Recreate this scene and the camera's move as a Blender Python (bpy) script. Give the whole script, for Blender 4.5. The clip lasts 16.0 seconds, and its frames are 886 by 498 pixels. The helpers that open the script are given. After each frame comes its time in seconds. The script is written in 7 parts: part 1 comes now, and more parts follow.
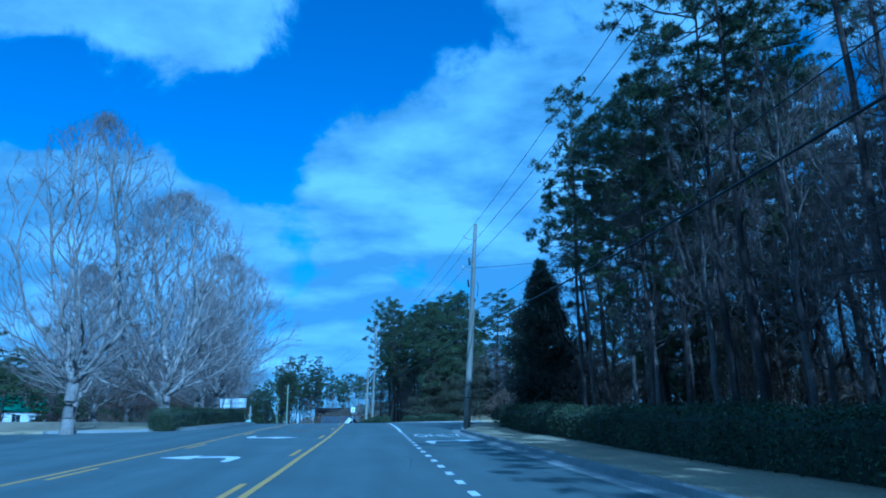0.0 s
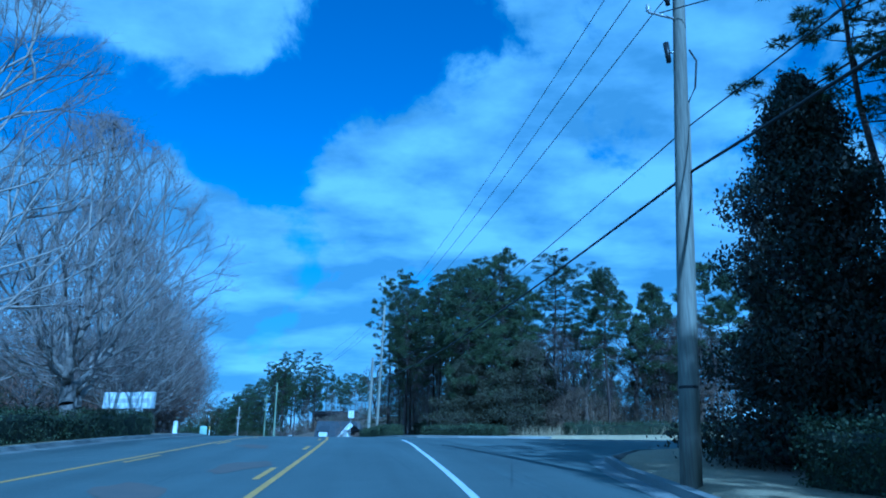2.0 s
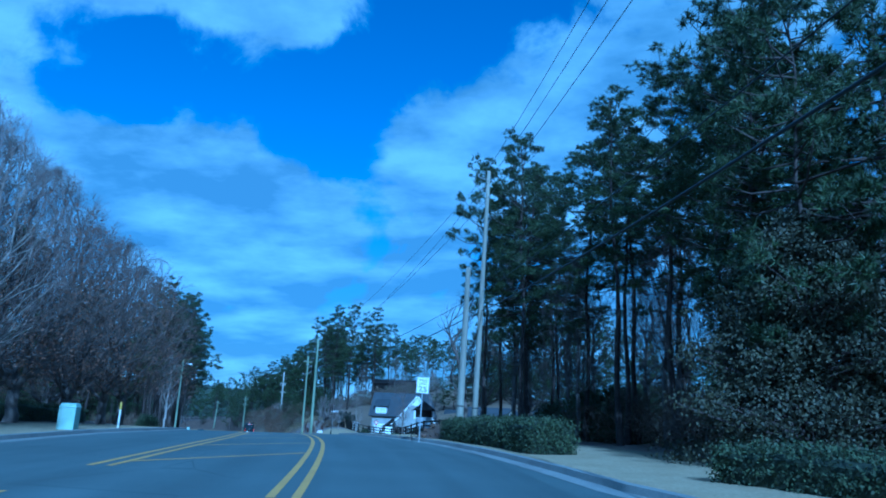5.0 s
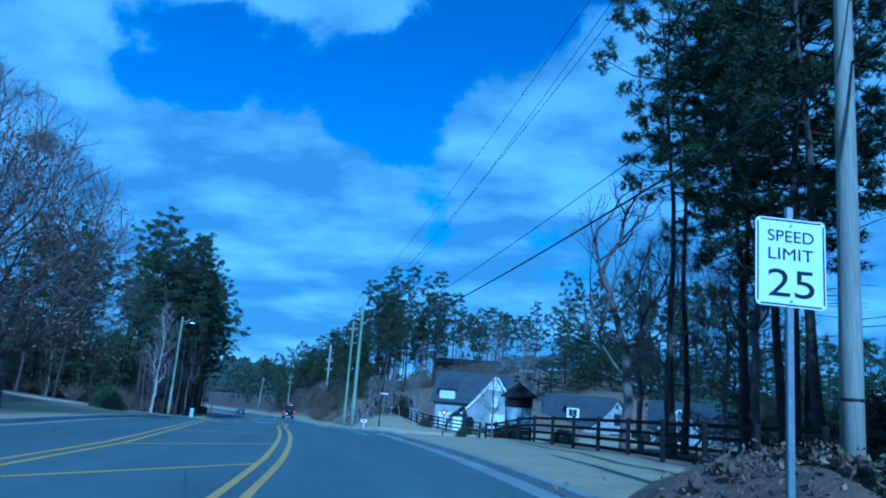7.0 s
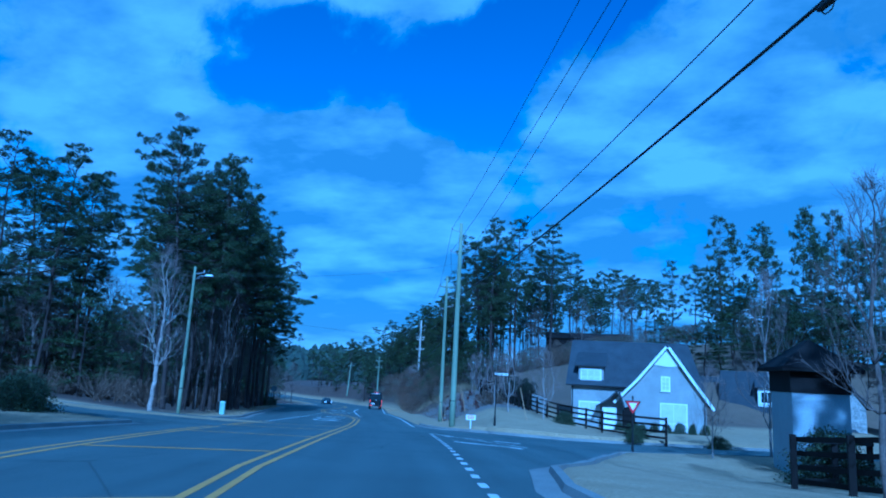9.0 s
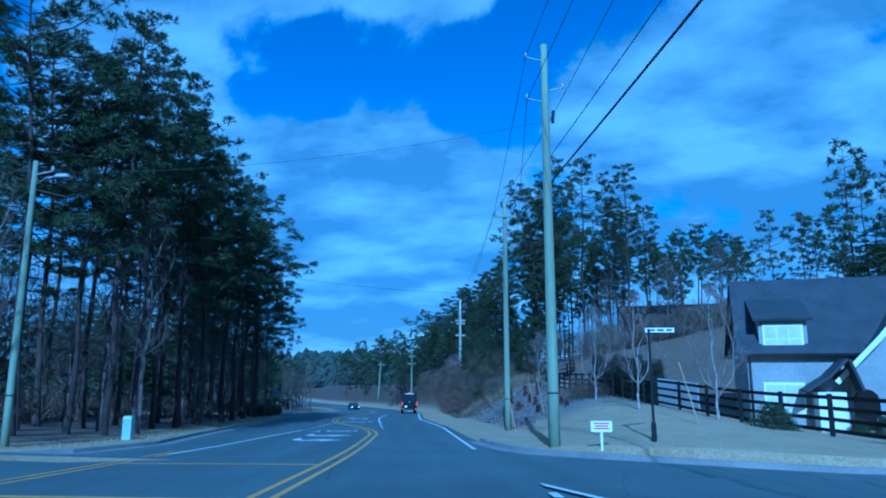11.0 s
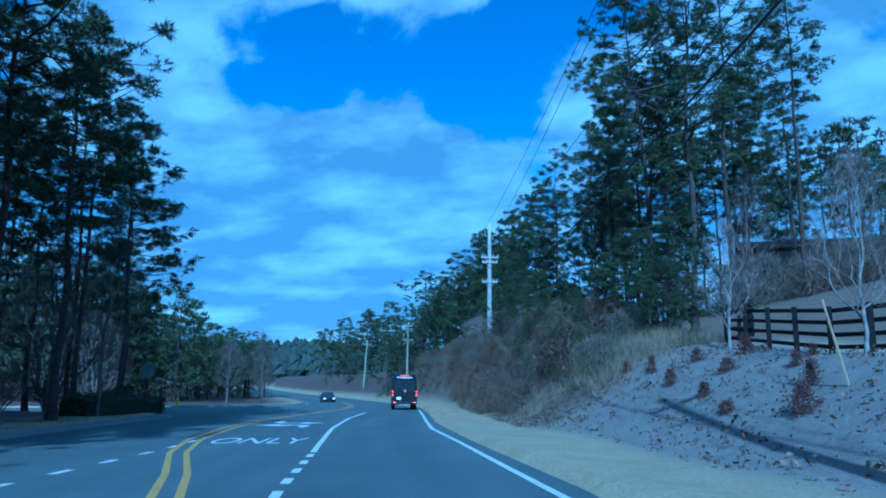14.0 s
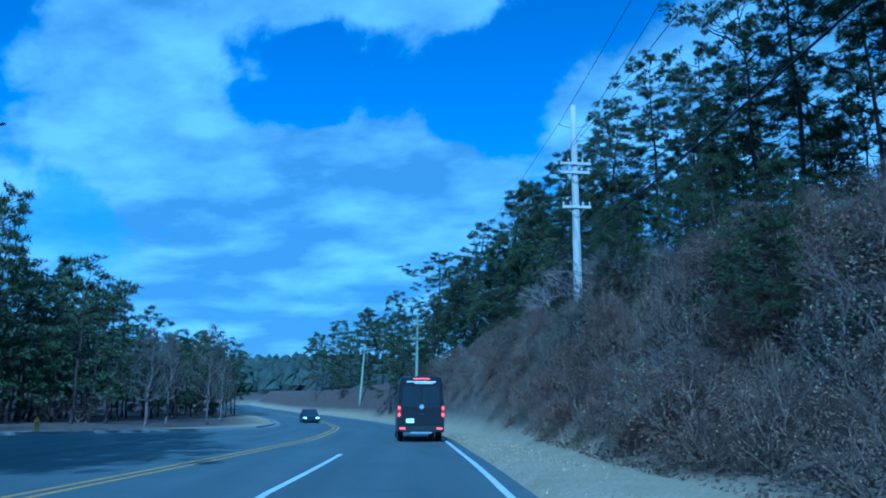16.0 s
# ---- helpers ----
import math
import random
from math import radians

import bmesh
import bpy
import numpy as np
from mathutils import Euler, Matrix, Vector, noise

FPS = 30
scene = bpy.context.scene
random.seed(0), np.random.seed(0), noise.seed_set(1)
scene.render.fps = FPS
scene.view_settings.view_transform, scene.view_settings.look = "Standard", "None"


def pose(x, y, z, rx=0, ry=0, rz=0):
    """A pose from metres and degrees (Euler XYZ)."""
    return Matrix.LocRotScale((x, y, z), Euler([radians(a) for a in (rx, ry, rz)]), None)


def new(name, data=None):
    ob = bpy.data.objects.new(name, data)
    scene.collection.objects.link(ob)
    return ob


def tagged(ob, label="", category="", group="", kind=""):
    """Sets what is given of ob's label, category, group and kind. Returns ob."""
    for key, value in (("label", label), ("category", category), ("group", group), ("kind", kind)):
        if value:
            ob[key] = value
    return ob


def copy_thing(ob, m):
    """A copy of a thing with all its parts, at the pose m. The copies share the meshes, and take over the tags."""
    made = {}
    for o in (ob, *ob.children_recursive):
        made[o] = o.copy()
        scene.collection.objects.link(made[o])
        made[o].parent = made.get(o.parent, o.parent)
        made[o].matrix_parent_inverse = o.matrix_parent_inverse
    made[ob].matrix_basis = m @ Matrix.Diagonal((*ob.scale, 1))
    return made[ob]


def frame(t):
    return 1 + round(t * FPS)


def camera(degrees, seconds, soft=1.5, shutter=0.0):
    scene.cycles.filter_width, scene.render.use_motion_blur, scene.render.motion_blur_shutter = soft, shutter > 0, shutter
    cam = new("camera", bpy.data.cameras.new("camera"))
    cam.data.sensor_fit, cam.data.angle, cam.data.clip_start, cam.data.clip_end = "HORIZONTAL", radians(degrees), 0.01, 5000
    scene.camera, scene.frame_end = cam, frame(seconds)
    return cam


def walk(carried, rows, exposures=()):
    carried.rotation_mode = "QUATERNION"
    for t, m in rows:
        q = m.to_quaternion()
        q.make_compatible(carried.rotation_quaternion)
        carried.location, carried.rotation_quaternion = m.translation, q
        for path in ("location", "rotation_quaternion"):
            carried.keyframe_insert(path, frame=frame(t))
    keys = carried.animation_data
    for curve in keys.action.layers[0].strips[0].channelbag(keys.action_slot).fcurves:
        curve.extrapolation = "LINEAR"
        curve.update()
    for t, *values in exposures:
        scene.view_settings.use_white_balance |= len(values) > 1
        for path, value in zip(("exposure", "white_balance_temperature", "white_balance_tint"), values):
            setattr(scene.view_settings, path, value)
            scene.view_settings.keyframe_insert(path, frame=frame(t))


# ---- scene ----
LENS = 66.31
cam = camera(LENS, 16.0, soft=1.9)
# seconds, x, y, z, pitch, roll, yaw
ROWS = [
    (0.0, 0.000, 0.000, 1.300, 15.49, 0.64, -0.00),
    (0.5, -0.643, 6.711, 1.573, 15.83, 0.43, 0.07),
    (1.0, -1.391, 13.385, 1.827, 15.99, 0.34, 0.18),
    (1.5, -2.081, 20.023, 2.104, 16.11, 0.23, 0.31),
    (2.0, -2.723, 26.553, 2.454, 15.90, -0.39, 0.35),
    (2.5, -3.528, 33.271, 2.739, 16.12, -0.52, 0.54),
    (3.0, -4.396, 39.970, 3.029, 16.18, -0.15, 0.84),
    (5.5, -9.920, 74.203, 4.085, 12.72, -3.20, 6.85),
    (6.0, -11.371, 81.051, 4.068, 12.32, -3.80, 7.79),
    (6.5, -12.961, 87.720, 4.022, 12.27, -3.55, 9.15),
    (7.0, -14.686, 94.220, 3.933, 12.02, -4.16, 10.44),
    (7.5, -16.535, 100.501, 3.861, 11.07, -4.13, 12.22),
    (8.0, -18.470, 106.700, 3.723, 9.63, -5.30, 13.86),
    (8.5, -20.477, 112.693, 3.579, 9.69, -4.03, 16.37),
    (9.0, -22.588, 118.476, 3.386, 10.34, -2.98, 18.40),
    (11.5, -33.647, 145.153, 1.967, 10.25, 0.10, 21.50),
    (12.0, -36.022, 150.683, 1.642, 10.16, -0.82, 21.16),
    (12.5, -38.468, 156.187, 1.279, 10.93, 0.16, 21.33),
    (13.0, -40.886, 161.663, 0.962, 10.58, 0.62, 21.22),
    (13.5, -43.514, 166.942, 0.729, 9.59, -0.01, 20.69),
    (14.0, -46.139, 172.471, 0.519, 9.66, -0.52, 20.88),
    (14.5, -48.888, 178.062, 0.279, 9.34, 0.28, 21.40),
    (15.0, -51.557, 183.556, 0.006, 9.74, 0.31, 21.12),
    (15.5, -54.058, 189.179, -0.272, 10.64, 0.14, 21.22),
    (16.0, -56.732, 194.772, -0.475, 11.04, -0.56, 21.11),
]
EXPOSURES = [(0.0, -0.08, 3070, -6), (2.0, -0.12, 3070, -6), (3.0, -0.4, 2930, -1), (5.0, -0.18, 3070, -5), (7.5, -0.32, 2985, -3), (9.0, -0.4, 2910, 1), (11.5, -0.28, 3040, -3), (14.0, -0.05, 3110, -7), (16.0, -0.12, 3080, -6)]
walk(cam, [(t, pose(x, y, z, 90 + pitch, roll, yaw)) for t, x, y, z, pitch, roll, yaw in ROWS], EXPOSURES)
# ---------------------------------------------------------------- sky, sun
SUN_AZ, SUN_EL = radians(-73.0), radians(33.0)      # measured from +x towards +y
world = bpy.data.worlds.new("sky")
scene.world = world
world.use_nodes = True


def wn(kind, **kw):
    n = world.node_tree.nodes.new(kind)
    for k, v in kw.items():
        n.inputs[k].default_value = v
    return n


def wl(a, b):
    world.node_tree.links.new(a, b)


def build_sky():
    nt = world.node_tree
    nt.nodes.clear()
    out = wn("ShaderNodeOutputWorld")
    bg = wn("ShaderNodeBackground", Strength=0.095)
    sky = wn("ShaderNodeTexSky")
    sky.sky_type, sky.sun_disc = "NISHITA", False
    sky.sun_elevation, sky.sun_rotation = SUN_EL, math.pi / 2 - SUN_AZ
    sky.air_density, sky.dust_density, sky.ozone_density = 1.0, 0.3, 2.5
    tc = wn("ShaderNodeTexCoord")
    sep = wn("ShaderNodeSeparateXYZ")
    wl(tc.outputs["Generated"], sep.inputs[0])
    up = wn("ShaderNodeMath"); up.operation = "MAXIMUM"; up.inputs[1].default_value = 0.0
    wl(sep.outputs[2], up.inputs[0])
    lift = wn("ShaderNodeMath"); lift.operation = "ADD"; lift.inputs[1].default_value = 0.22
    wl(up.outputs[0], lift.inputs[0])
    div = wn("ShaderNodeVectorMath"); div.operation = "DIVIDE"
    wl(tc.outputs["Generated"], div.inputs[0])
    com = wn("ShaderNodeCombineXYZ", Z=1.0)
    wl(lift.outputs[0], com.inputs[0]); wl(lift.outputs[0], com.inputs[1])
    wl(com.outputs[0], div.inputs[1])
    mp = wn("ShaderNodeMapping")
    mp.inputs["Location"].default_value = CLOUD_SHIFT
    mp.inputs["Scale"].default_value = (1.0, 1.25, 0.0)
    wl(div.outputs[0], mp.inputs[0])
    def cloud_noise(k):
        v = mp.outputs[0]
        if k != 1.0:
            sc = wn("ShaderNodeVectorMath"); sc.operation = "SCALE"; sc.inputs["Scale"].default_value = k
            wl(div.outputs[0], sc.inputs[0])
            m2 = wn("ShaderNodeMapping")
            m2.inputs["Location"].default_value = CLOUD_SHIFT
            m2.inputs["Scale"].default_value = (1.0, 1.25, 0.0)
            wl(sc.outputs[0], m2.inputs[0])
            v = m2.outputs[0]
        n = wn("ShaderNodeTexNoise", Scale=CLOUD_SCALE, Detail=8.0, Roughness=0.5, Distortion=0.2)
        wl(v, n.inputs["Vector"])
        return n
    big = cloud_noise(1.0)
    above = cloud_noise(0.93)
    ramp = wn("ShaderNodeValToRGB")
    ramp.color_ramp.interpolation = "EASE"
    e = ramp.color_ramp.elements
    e[0].position, e[0].color = 0.34, (0, 0, 0, 1)
    e[1].position, e[1].color = 0.64, (1, 1, 1, 1)
    # clearings and banks in the cloud cover
    stretch = wn("ShaderNodeMapping")
    stretch.inputs["Scale"].default_value = (2.6, 2.6, 17.0)
    wl(tc.outputs["Generated"], stretch.inputs[0])
    band = wn("ShaderNodeTexNoise", Scale=1.0, Detail=6.0, Roughness=0.55, Distortion=0.35)
    wl(stretch.outputs[0], band.inputs["Vector"])
    puff = wn("ShaderNodeTexNoise", Scale=9.0, Detail=6.0, Roughness=0.6, Distortion=0.3)
    wl(tc.outputs["Generated"], puff.inputs["Vector"])
    both = wn("ShaderNodeMix"); both.data_type = "FLOAT"; both.inputs["Factor"].default_value = 0.5
    wl(big.outputs["Fac"], both.inputs[2]); wl(puff.outputs["Fac"], both.inputs[3])
    rough_edge = wn("ShaderNodeMath"); rough_edge.operation = "MULTIPLY_ADD"
    rough_edge.inputs[1].default_value, rough_edge.inputs[2].default_value = 2.4, -0.68
    wl(both.outputs[0], rough_edge.inputs[0])
    fac = rough_edge.outputs[0]
    for left, el, size, amount in CLOUD_FORMS:
        dot = wn("ShaderNodeVectorMath"); dot.operation = "DOT_PRODUCT"
        a, b = radians(left), radians(el)
        dot.inputs[1].default_value = (-math.sin(a) * math.cos(b), math.cos(a) * math.cos(b), math.sin(b))
        wl(tc.outputs["Generated"], dot.inputs[0])
        form = wn("ShaderNodeMapRange"); form.interpolation_type = "SMOOTHSTEP"
        form.inputs["From Min"].default_value, form.inputs["From Max"].default_value = math.cos(radians(size)), math.cos(radians(size * 0.15))
        form.inputs["To Min"].default_value, form.inputs["To Max"].default_value = 0.0, amount
        wl(dot.outputs["Value"], form.inputs["Value"])
        more = wn("ShaderNodeMath"); more.operation = "ADD"
        wl(fac, more.inputs[0]); wl(form.outputs[0], more.inputs[1])
        fac = more.outputs[0]
    wl(fac, ramp.inputs[0])
    # cloud shade: bright heads and grey bellies
    small = wn("ShaderNodeTexNoise", Scale=CLOUD_SCALE * 2.3, Detail=6.0, Roughness=0.55)
    wl(mp.outputs[0], small.inputs["Vector"])
    tone = wn("ShaderNodeValToRGB")
    e = tone.color_ramp.elements
    e[0].position, e[0].color = 0.36, (2.9, 3.4, 3.6, 1)
    e[1].position, e[1].color = 0.64, (6.4, 6.8, 6.5, 1)
    # heads that thin out upwards catch the sun, bellies stay grey
    head = wn("ShaderNodeMath"); head.operation = "SUBTRACT"
    wl(big.outputs["Fac"], head.inputs[0]); wl(above.outputs["Fac"], head.inputs[1])
    gain = wn("ShaderNodeMath"); gain.operation = "MULTIPLY_ADD"; gain.inputs[1].default_value = 1.1
    wl(head.outputs[0], gain.inputs[0])
    lay = wn("ShaderNodeMix"); lay.data_type = "FLOAT"; 
    near_horizon = wn("ShaderNodeMapRange")
    near_horizon.inputs["From Min"].default_value, near_horizon.inputs["From Max"].default_value = 0.06, 0.34
    near_horizon.inputs["To Min"].default_value, near_horizon.inputs["To Max"].default_value = 0.7, 0.12
    wl(up.outputs[0], near_horizon.inputs["Value"]); wl(near_horizon.outputs[0], lay.inputs["Factor"])
    wl(small.outputs["Fac"], lay.inputs[2]); wl(band.outputs["Fac"], lay.inputs[3])
    wl(lay.outputs[0], gain.inputs[2])
    dim = wn("ShaderNodeMath"); dim.operation = "MULTIPLY_ADD"; dim.inputs[1].default_value = -0.1
    wl(near_horizon.outputs[0], dim.inputs[0]); wl(gain.outputs[0], dim.inputs[2])
    wl(dim.outputs[0], tone.inputs[0])
    mix = wn("ShaderNodeMix"); mix.data_type = "RGBA"
    dens = wn("ShaderNodeMath"); dens.operation = "MULTIPLY"; dens.inputs[1].default_value = 0.88
    low = wn("ShaderNodeMapRange")
    low.inputs["From Min"].default_value, low.inputs["From Max"].default_value = 0.02, 0.34
    low.inputs["To Min"].default_value, low.inputs["To Max"].default_value = 1.2, 0.0
    wl(up.outputs[0], low.inputs["Value"])
    lid = wn("ShaderNodeMath"); lid.operation = "ADD"; lid.use_clamp = True
    wl(ramp.outputs[0], lid.inputs[0]); wl(low.outputs[0], lid.inputs[1])
    wl(lid.outputs[0], dens.inputs[0])
    wl(dens.outputs[0], mix.inputs["Factor"])
    wl(sky.outputs[0], mix.inputs[6]); wl(tone.outputs[0], mix.inputs[7])
    wl(mix.outputs[2], bg.inputs["Color"])
    wl(bg.outputs[0], out.inputs[0])


CLOUD_SHIFT, CLOUD_SCALE = (3.1, 1.7, 0.0), 1.35
CLOUD_FORMS = ((36, 23.5, 7, -0.32), (30, 25.5, 6.5, -0.32), (23, 25, 7, -0.32), (17, 24.5, 7.5, -0.32), (9, 32, 9, -0.34), (2, 31, 7, -0.3), (26, 32, 7, 0.16),
               (28, 15.5, 10, 0.34), (20, 14.5, 8, 0.3), (37, 14.5, 9, 0.34), (48, 22, 9, 0.36), (46, 31, 9, 0.3), (5, 21.5, 8, 0.34), (-3, 25, 9, 0.38), (-14, 24, 14, 0.2), (34, 35, 8, 0.3), (20, 36, 8, 0.26), (51, 13, 5, -0.15))
build_sky()
sun = new("sun", bpy.data.lights.new("sun", "SUN"))
sun.data.energy, sun.data.angle, sun.data.color = 4.8, radians(0.53), (1.0, 0.93, 0.82)
to_sun = Vector((math.cos(SUN_AZ) * math.cos(SUN_EL), math.sin(SUN_AZ) * math.cos(SUN_EL), math.sin(SUN_EL)))
sun.rotation_euler = to_sun.to_track_quat("Z", "Y").to_euler()
sun.location = (60, 100, 60)

# ---------------------------------------------------------------- materials
MATS = {}


def mat(name, base, rough=0.8, alt=None, scale=3.0, fine=40.0, bump=0.0, metal=0.0, rand=0.0, island=0.0, spec=0.5, contrast=0.25, bscale=None, grain=1.0):
    """A procedural surface: two colours mixed by coarse and fine noise, with relief, and some change from piece to piece."""
    if name in MATS:
        return MATS[name]
    m = bpy.data.materials.new(name)
    m.use_nodes = True
    nt = m.node_tree
    bs = nt.nodes["Principled BSDF"]
    N, Lk = nt.nodes.new, nt.links.new
    tc = N("ShaderNodeTexCoord")
    n1 = N("ShaderNodeTexNoise"); n1.inputs["Scale"].default_value = scale; n1.inputs["Detail"].default_value = 4
    n2 = N("ShaderNodeTexNoise"); n2.inputs["Scale"].default_value = fine; n2.inputs["Detail"].default_value = 3
    src = tc.outputs["Object"]
    if grain != 1.0:
        mp = N("ShaderNodeMapping"); mp.inputs["Scale"].default_value = (1.0, 1.0, grain)
        Lk(src, mp.inputs[0]); src = mp.outputs[0]
    Lk(src, n1.inputs["Vector"]); Lk(src, n2.inputs["Vector"])
    add = N("ShaderNodeMath"); add.operation = "ADD"
    Lk(n1.outputs["Fac"], add.inputs[0]); Lk(n2.outputs["Fac"], add.inputs[1])
    rp = N("ShaderNodeMapRange")
    rp.inputs["From Min"].default_value, rp.inputs["From Max"].default_value = 1.0 - contrast, 1.0 + contrast
    Lk(add.outputs[0], rp.inputs["Value"])
    mx = N("ShaderNodeMix"); mx.data_type = "RGBA"
    Lk(rp.outputs[0], mx.inputs["Factor"])
    alt = alt or tuple(c * 0.7 for c in base)
    mx.inputs[6].default_value, mx.inputs[7].default_value = (*alt, 1), (*base, 1)
    col = mx.outputs[2]
    if rand or island:
        hv = N("ShaderNodeHueSaturation")
        if island:
            odd = N("ShaderNodeNewGeometry").outputs["Random Per Island"]
        else:
            odd = N("ShaderNodeObjectInfo").outputs["Random"]
        r2 = N("ShaderNodeMapRange")
        a = max(rand, island)
        r2.inputs["To Min"].default_value, r2.inputs["To Max"].default_value = 1 - a, 1 + a
        Lk(odd, r2.inputs["Value"]); Lk(r2.outputs[0], hv.inputs["Value"]); Lk(col, hv.inputs["Color"])
        col = hv.outputs[0]
    Lk(col, bs.inputs["Base Color"])
    bs.inputs["Roughness"].default_value = rough
    bs.inputs["Metallic"].default_value = metal
    bs.inputs["Specular IOR Level"].default_value = spec
    if bump:
        b = N("ShaderNodeBump"); b.inputs["Strength"].default_value = 1.0; b.inputs["Distance"].default_value = bump
        n3 = N("ShaderNodeTexNoise"); n3.inputs["Scale"].default_value = bscale or fine; n3.inputs["Detail"].default_value = 5
        Lk(src, n3.inputs["Vector"]); Lk(n3.outputs["Fac"], b.inputs["Height"]); Lk(b.outputs[0], bs.inputs["Normal"])
    MATS[name] = m
    return m


def glow(name, colour, strength):
    m = bpy.data.materials.new(name)
    m.use_nodes = True
    bs = m.node_tree.nodes["Principled BSDF"]
    bs.inputs["Base Color"].default_value = (*colour, 1)
    bs.inputs["Emission Color"].default_value = (*colour, 1)
    bs.inputs["Emission Strength"].default_value = strength
    return m


CONCRETE = mat("concrete", (0.27, 0.265, 0.24), 0.9, (0.18, 0.175, 0.165), 0.8, 25, 0.004)
YELLOW = mat("yellow_road_paint", (0.50, 0.33, 0.06), 0.7, (0.34, 0.23, 0.06), 1.5, 30, contrast=0.4)
WHITE_LINE = mat("white_road_paint", (0.72, 0.72, 0.70), 0.7, (0.48, 0.48, 0.47), 1.5, 30, contrast=0.4)
PATCH = mat("clay_stain", (0.125, 0.105, 0.085), 0.9, (0.095, 0.09, 0.08), 2.0, 30)
BARK = mat("pine_bark", (0.066, 0.050, 0.040), 0.95, (0.027, 0.021, 0.018), 2.5, 14, 0.03, rand=0.3, bscale=9)
PALE_BARK = mat("pale_bark", (0.34, 0.31, 0.28), 0.9, (0.16, 0.145, 0.13), 1.5, 18, 0.012, rand=0.2, bscale=14)
GREY_BARK = mat("grey_bark", (0.34, 0.305, 0.265), 0.92, (0.15, 0.13, 0.11), 1.5, 18, 0.015, rand=0.25, bscale=14)
NEEDLES = mat("pine_needles", (0.074, 0.090, 0.024), 0.6, (0.027, 0.036, 0.012), 0.35, 3, island=0.35, rand=0.0, contrast=0.3)
MAGNOLIA = mat("glossy_dark_leaves", (0.024, 0.034, 0.014), 0.6, (0.032, 0.020, 0.010), 0.8, 6, island=0.45, contrast=0.3)
OLIVE = mat("olive_brown_leaves", (0.072, 0.066, 0.030), 0.7, (0.030, 0.030, 0.014), 0.7, 6, island=0.5)
HEDGE_LEAF = mat("hedge_leaves", (0.062, 0.074, 0.026), 0.75, (0.030, 0.036, 0.014), 0.9, 8, island=0.45)
DRY_LEAF = mat("brown_leaves", (0.20, 0.115, 0.065), 0.8, (0.10, 0.055, 0.035), 0.7, 6, island=0.4)
RED_LEAF = mat("red_brown_leaves", (0.10, 0.036, 0.028), 0.75, (0.05, 0.026, 0.020), 2.0, 8, island=0.4)
BANK_GRASS = mat("bank_grass", (0.24, 0.20, 0.115), 0.95, (0.12, 0.10, 0.058), 0.8, 8, island=0.45)
DRY_GRASS = mat("dry_grass", (0.36, 0.29, 0.17), 0.9, (0.20, 0.165, 0.09), 0.8, 8, island=0.35)
TWIGS = mat("bare_twigs", (0.24, 0.20, 0.175), 0.9, (0.125, 0.10, 0.088), 0.7, 8, island=0.3)
DARK_TWIGS = mat("woodland_twigs", (0.15, 0.12, 0.10), 0.9, (0.07, 0.056, 0.048), 0.7, 8, island=0.3)
DARK_BARK = mat("dark_grey_bark", (0.15, 0.125, 0.105), 0.92, (0.065, 0.055, 0.047), 1.5, 18, 0.015, rand=0.25, bscale=14)
ARBOR_LEAF = mat("arborvitae_leaves", (0.018, 0.024, 0.009), 0.8, (0.007, 0.010, 0.005), 0.9, 6, island=0.45)
# near-black green that paints the shade between a hedge's leaves
HEDGE_SHADE = mat("hedge_inner_shade", (0.034, 0.040, 0.016), 0.9, (0.010, 0.013, 0.006), 5, 28, 0.05, contrast=0.2, bscale=14)
SOIL = mat("dug_soil", (0.13, 0.088, 0.058), 0.95, (0.060, 0.042, 0.030), 1.6, 22, 0.05, bscale=9)
BRUSH_LEAF = mat("dead_leaves", (0.20, 0.145, 0.085), 0.85, (0.085, 0.060, 0.038), 0.6, 6, island=0.5)
SAGE_LEAF = mat("grey_green_leaves", (0.19, 0.195, 0.095), 0.85, (0.085, 0.09, 0.045), 0.6, 6, island=0.4)
RUST_LEAF = mat("rust_leaves", (0.17, 0.092, 0.048), 0.85, (0.066, 0.038, 0.024), 0.6, 6, island=0.5)
BRUSH = mat("brown_brush", (0.165, 0.120, 0.078), 0.9, (0.062, 0.050, 0.035), 0.5, 6, island=0.45)
POLE_WOOD = mat("treated_pole_wood", (0.28, 0.31, 0.20), 0.85, (0.19, 0.21, 0.135), 3.0, 38, 0.004, rand=0.12, grain=0.05)
OLD_WOOD = mat("weathered_pole_wood", (0.235, 0.228, 0.185), 0.9, (0.125, 0.12, 0.10), 3.0, 34, 0.006, grain=0.06)
GREY_WOOD = mat("grey_pole_wood", (0.31, 0.295, 0.235), 0.88, (0.19, 0.18, 0.145), 3.0, 34, 0.005, grain=0.06)
WHITE_POLE = mat("bleached_pole_wood", (0.52, 0.50, 0.44), 0.85, (0.36, 0.345, 0.30), 3.0, 34, 0.004, grain=0.06)
FENCE_WOOD = mat("dark_stained_wood", (0.014, 0.0115, 0.0105), 0.8, (0.008, 0.007, 0.0065), 2.0, 25, 0.003, rand=0.2, spec=0.2)
LUMBER = mat("raw_lumber", (0.42, 0.33, 0.19), 0.85, (0.30, 0.22, 0.12), 2, 20)
STEEL = mat("galvanised_steel", (0.42, 0.43, 0.44), 0.45, (0.30, 0.31, 0.32), 3, 30, metal=0.8)
DARK_METAL = mat("dark_metal", (0.03, 0.03, 0.032), 0.45, (0.02, 0.02, 0.022), 3, 30, metal=0.4)
PORCELAIN = mat("grey_porcelain", (0.45, 0.45, 0.45), 0.25, (0.35, 0.35, 0.36), 3, 20)
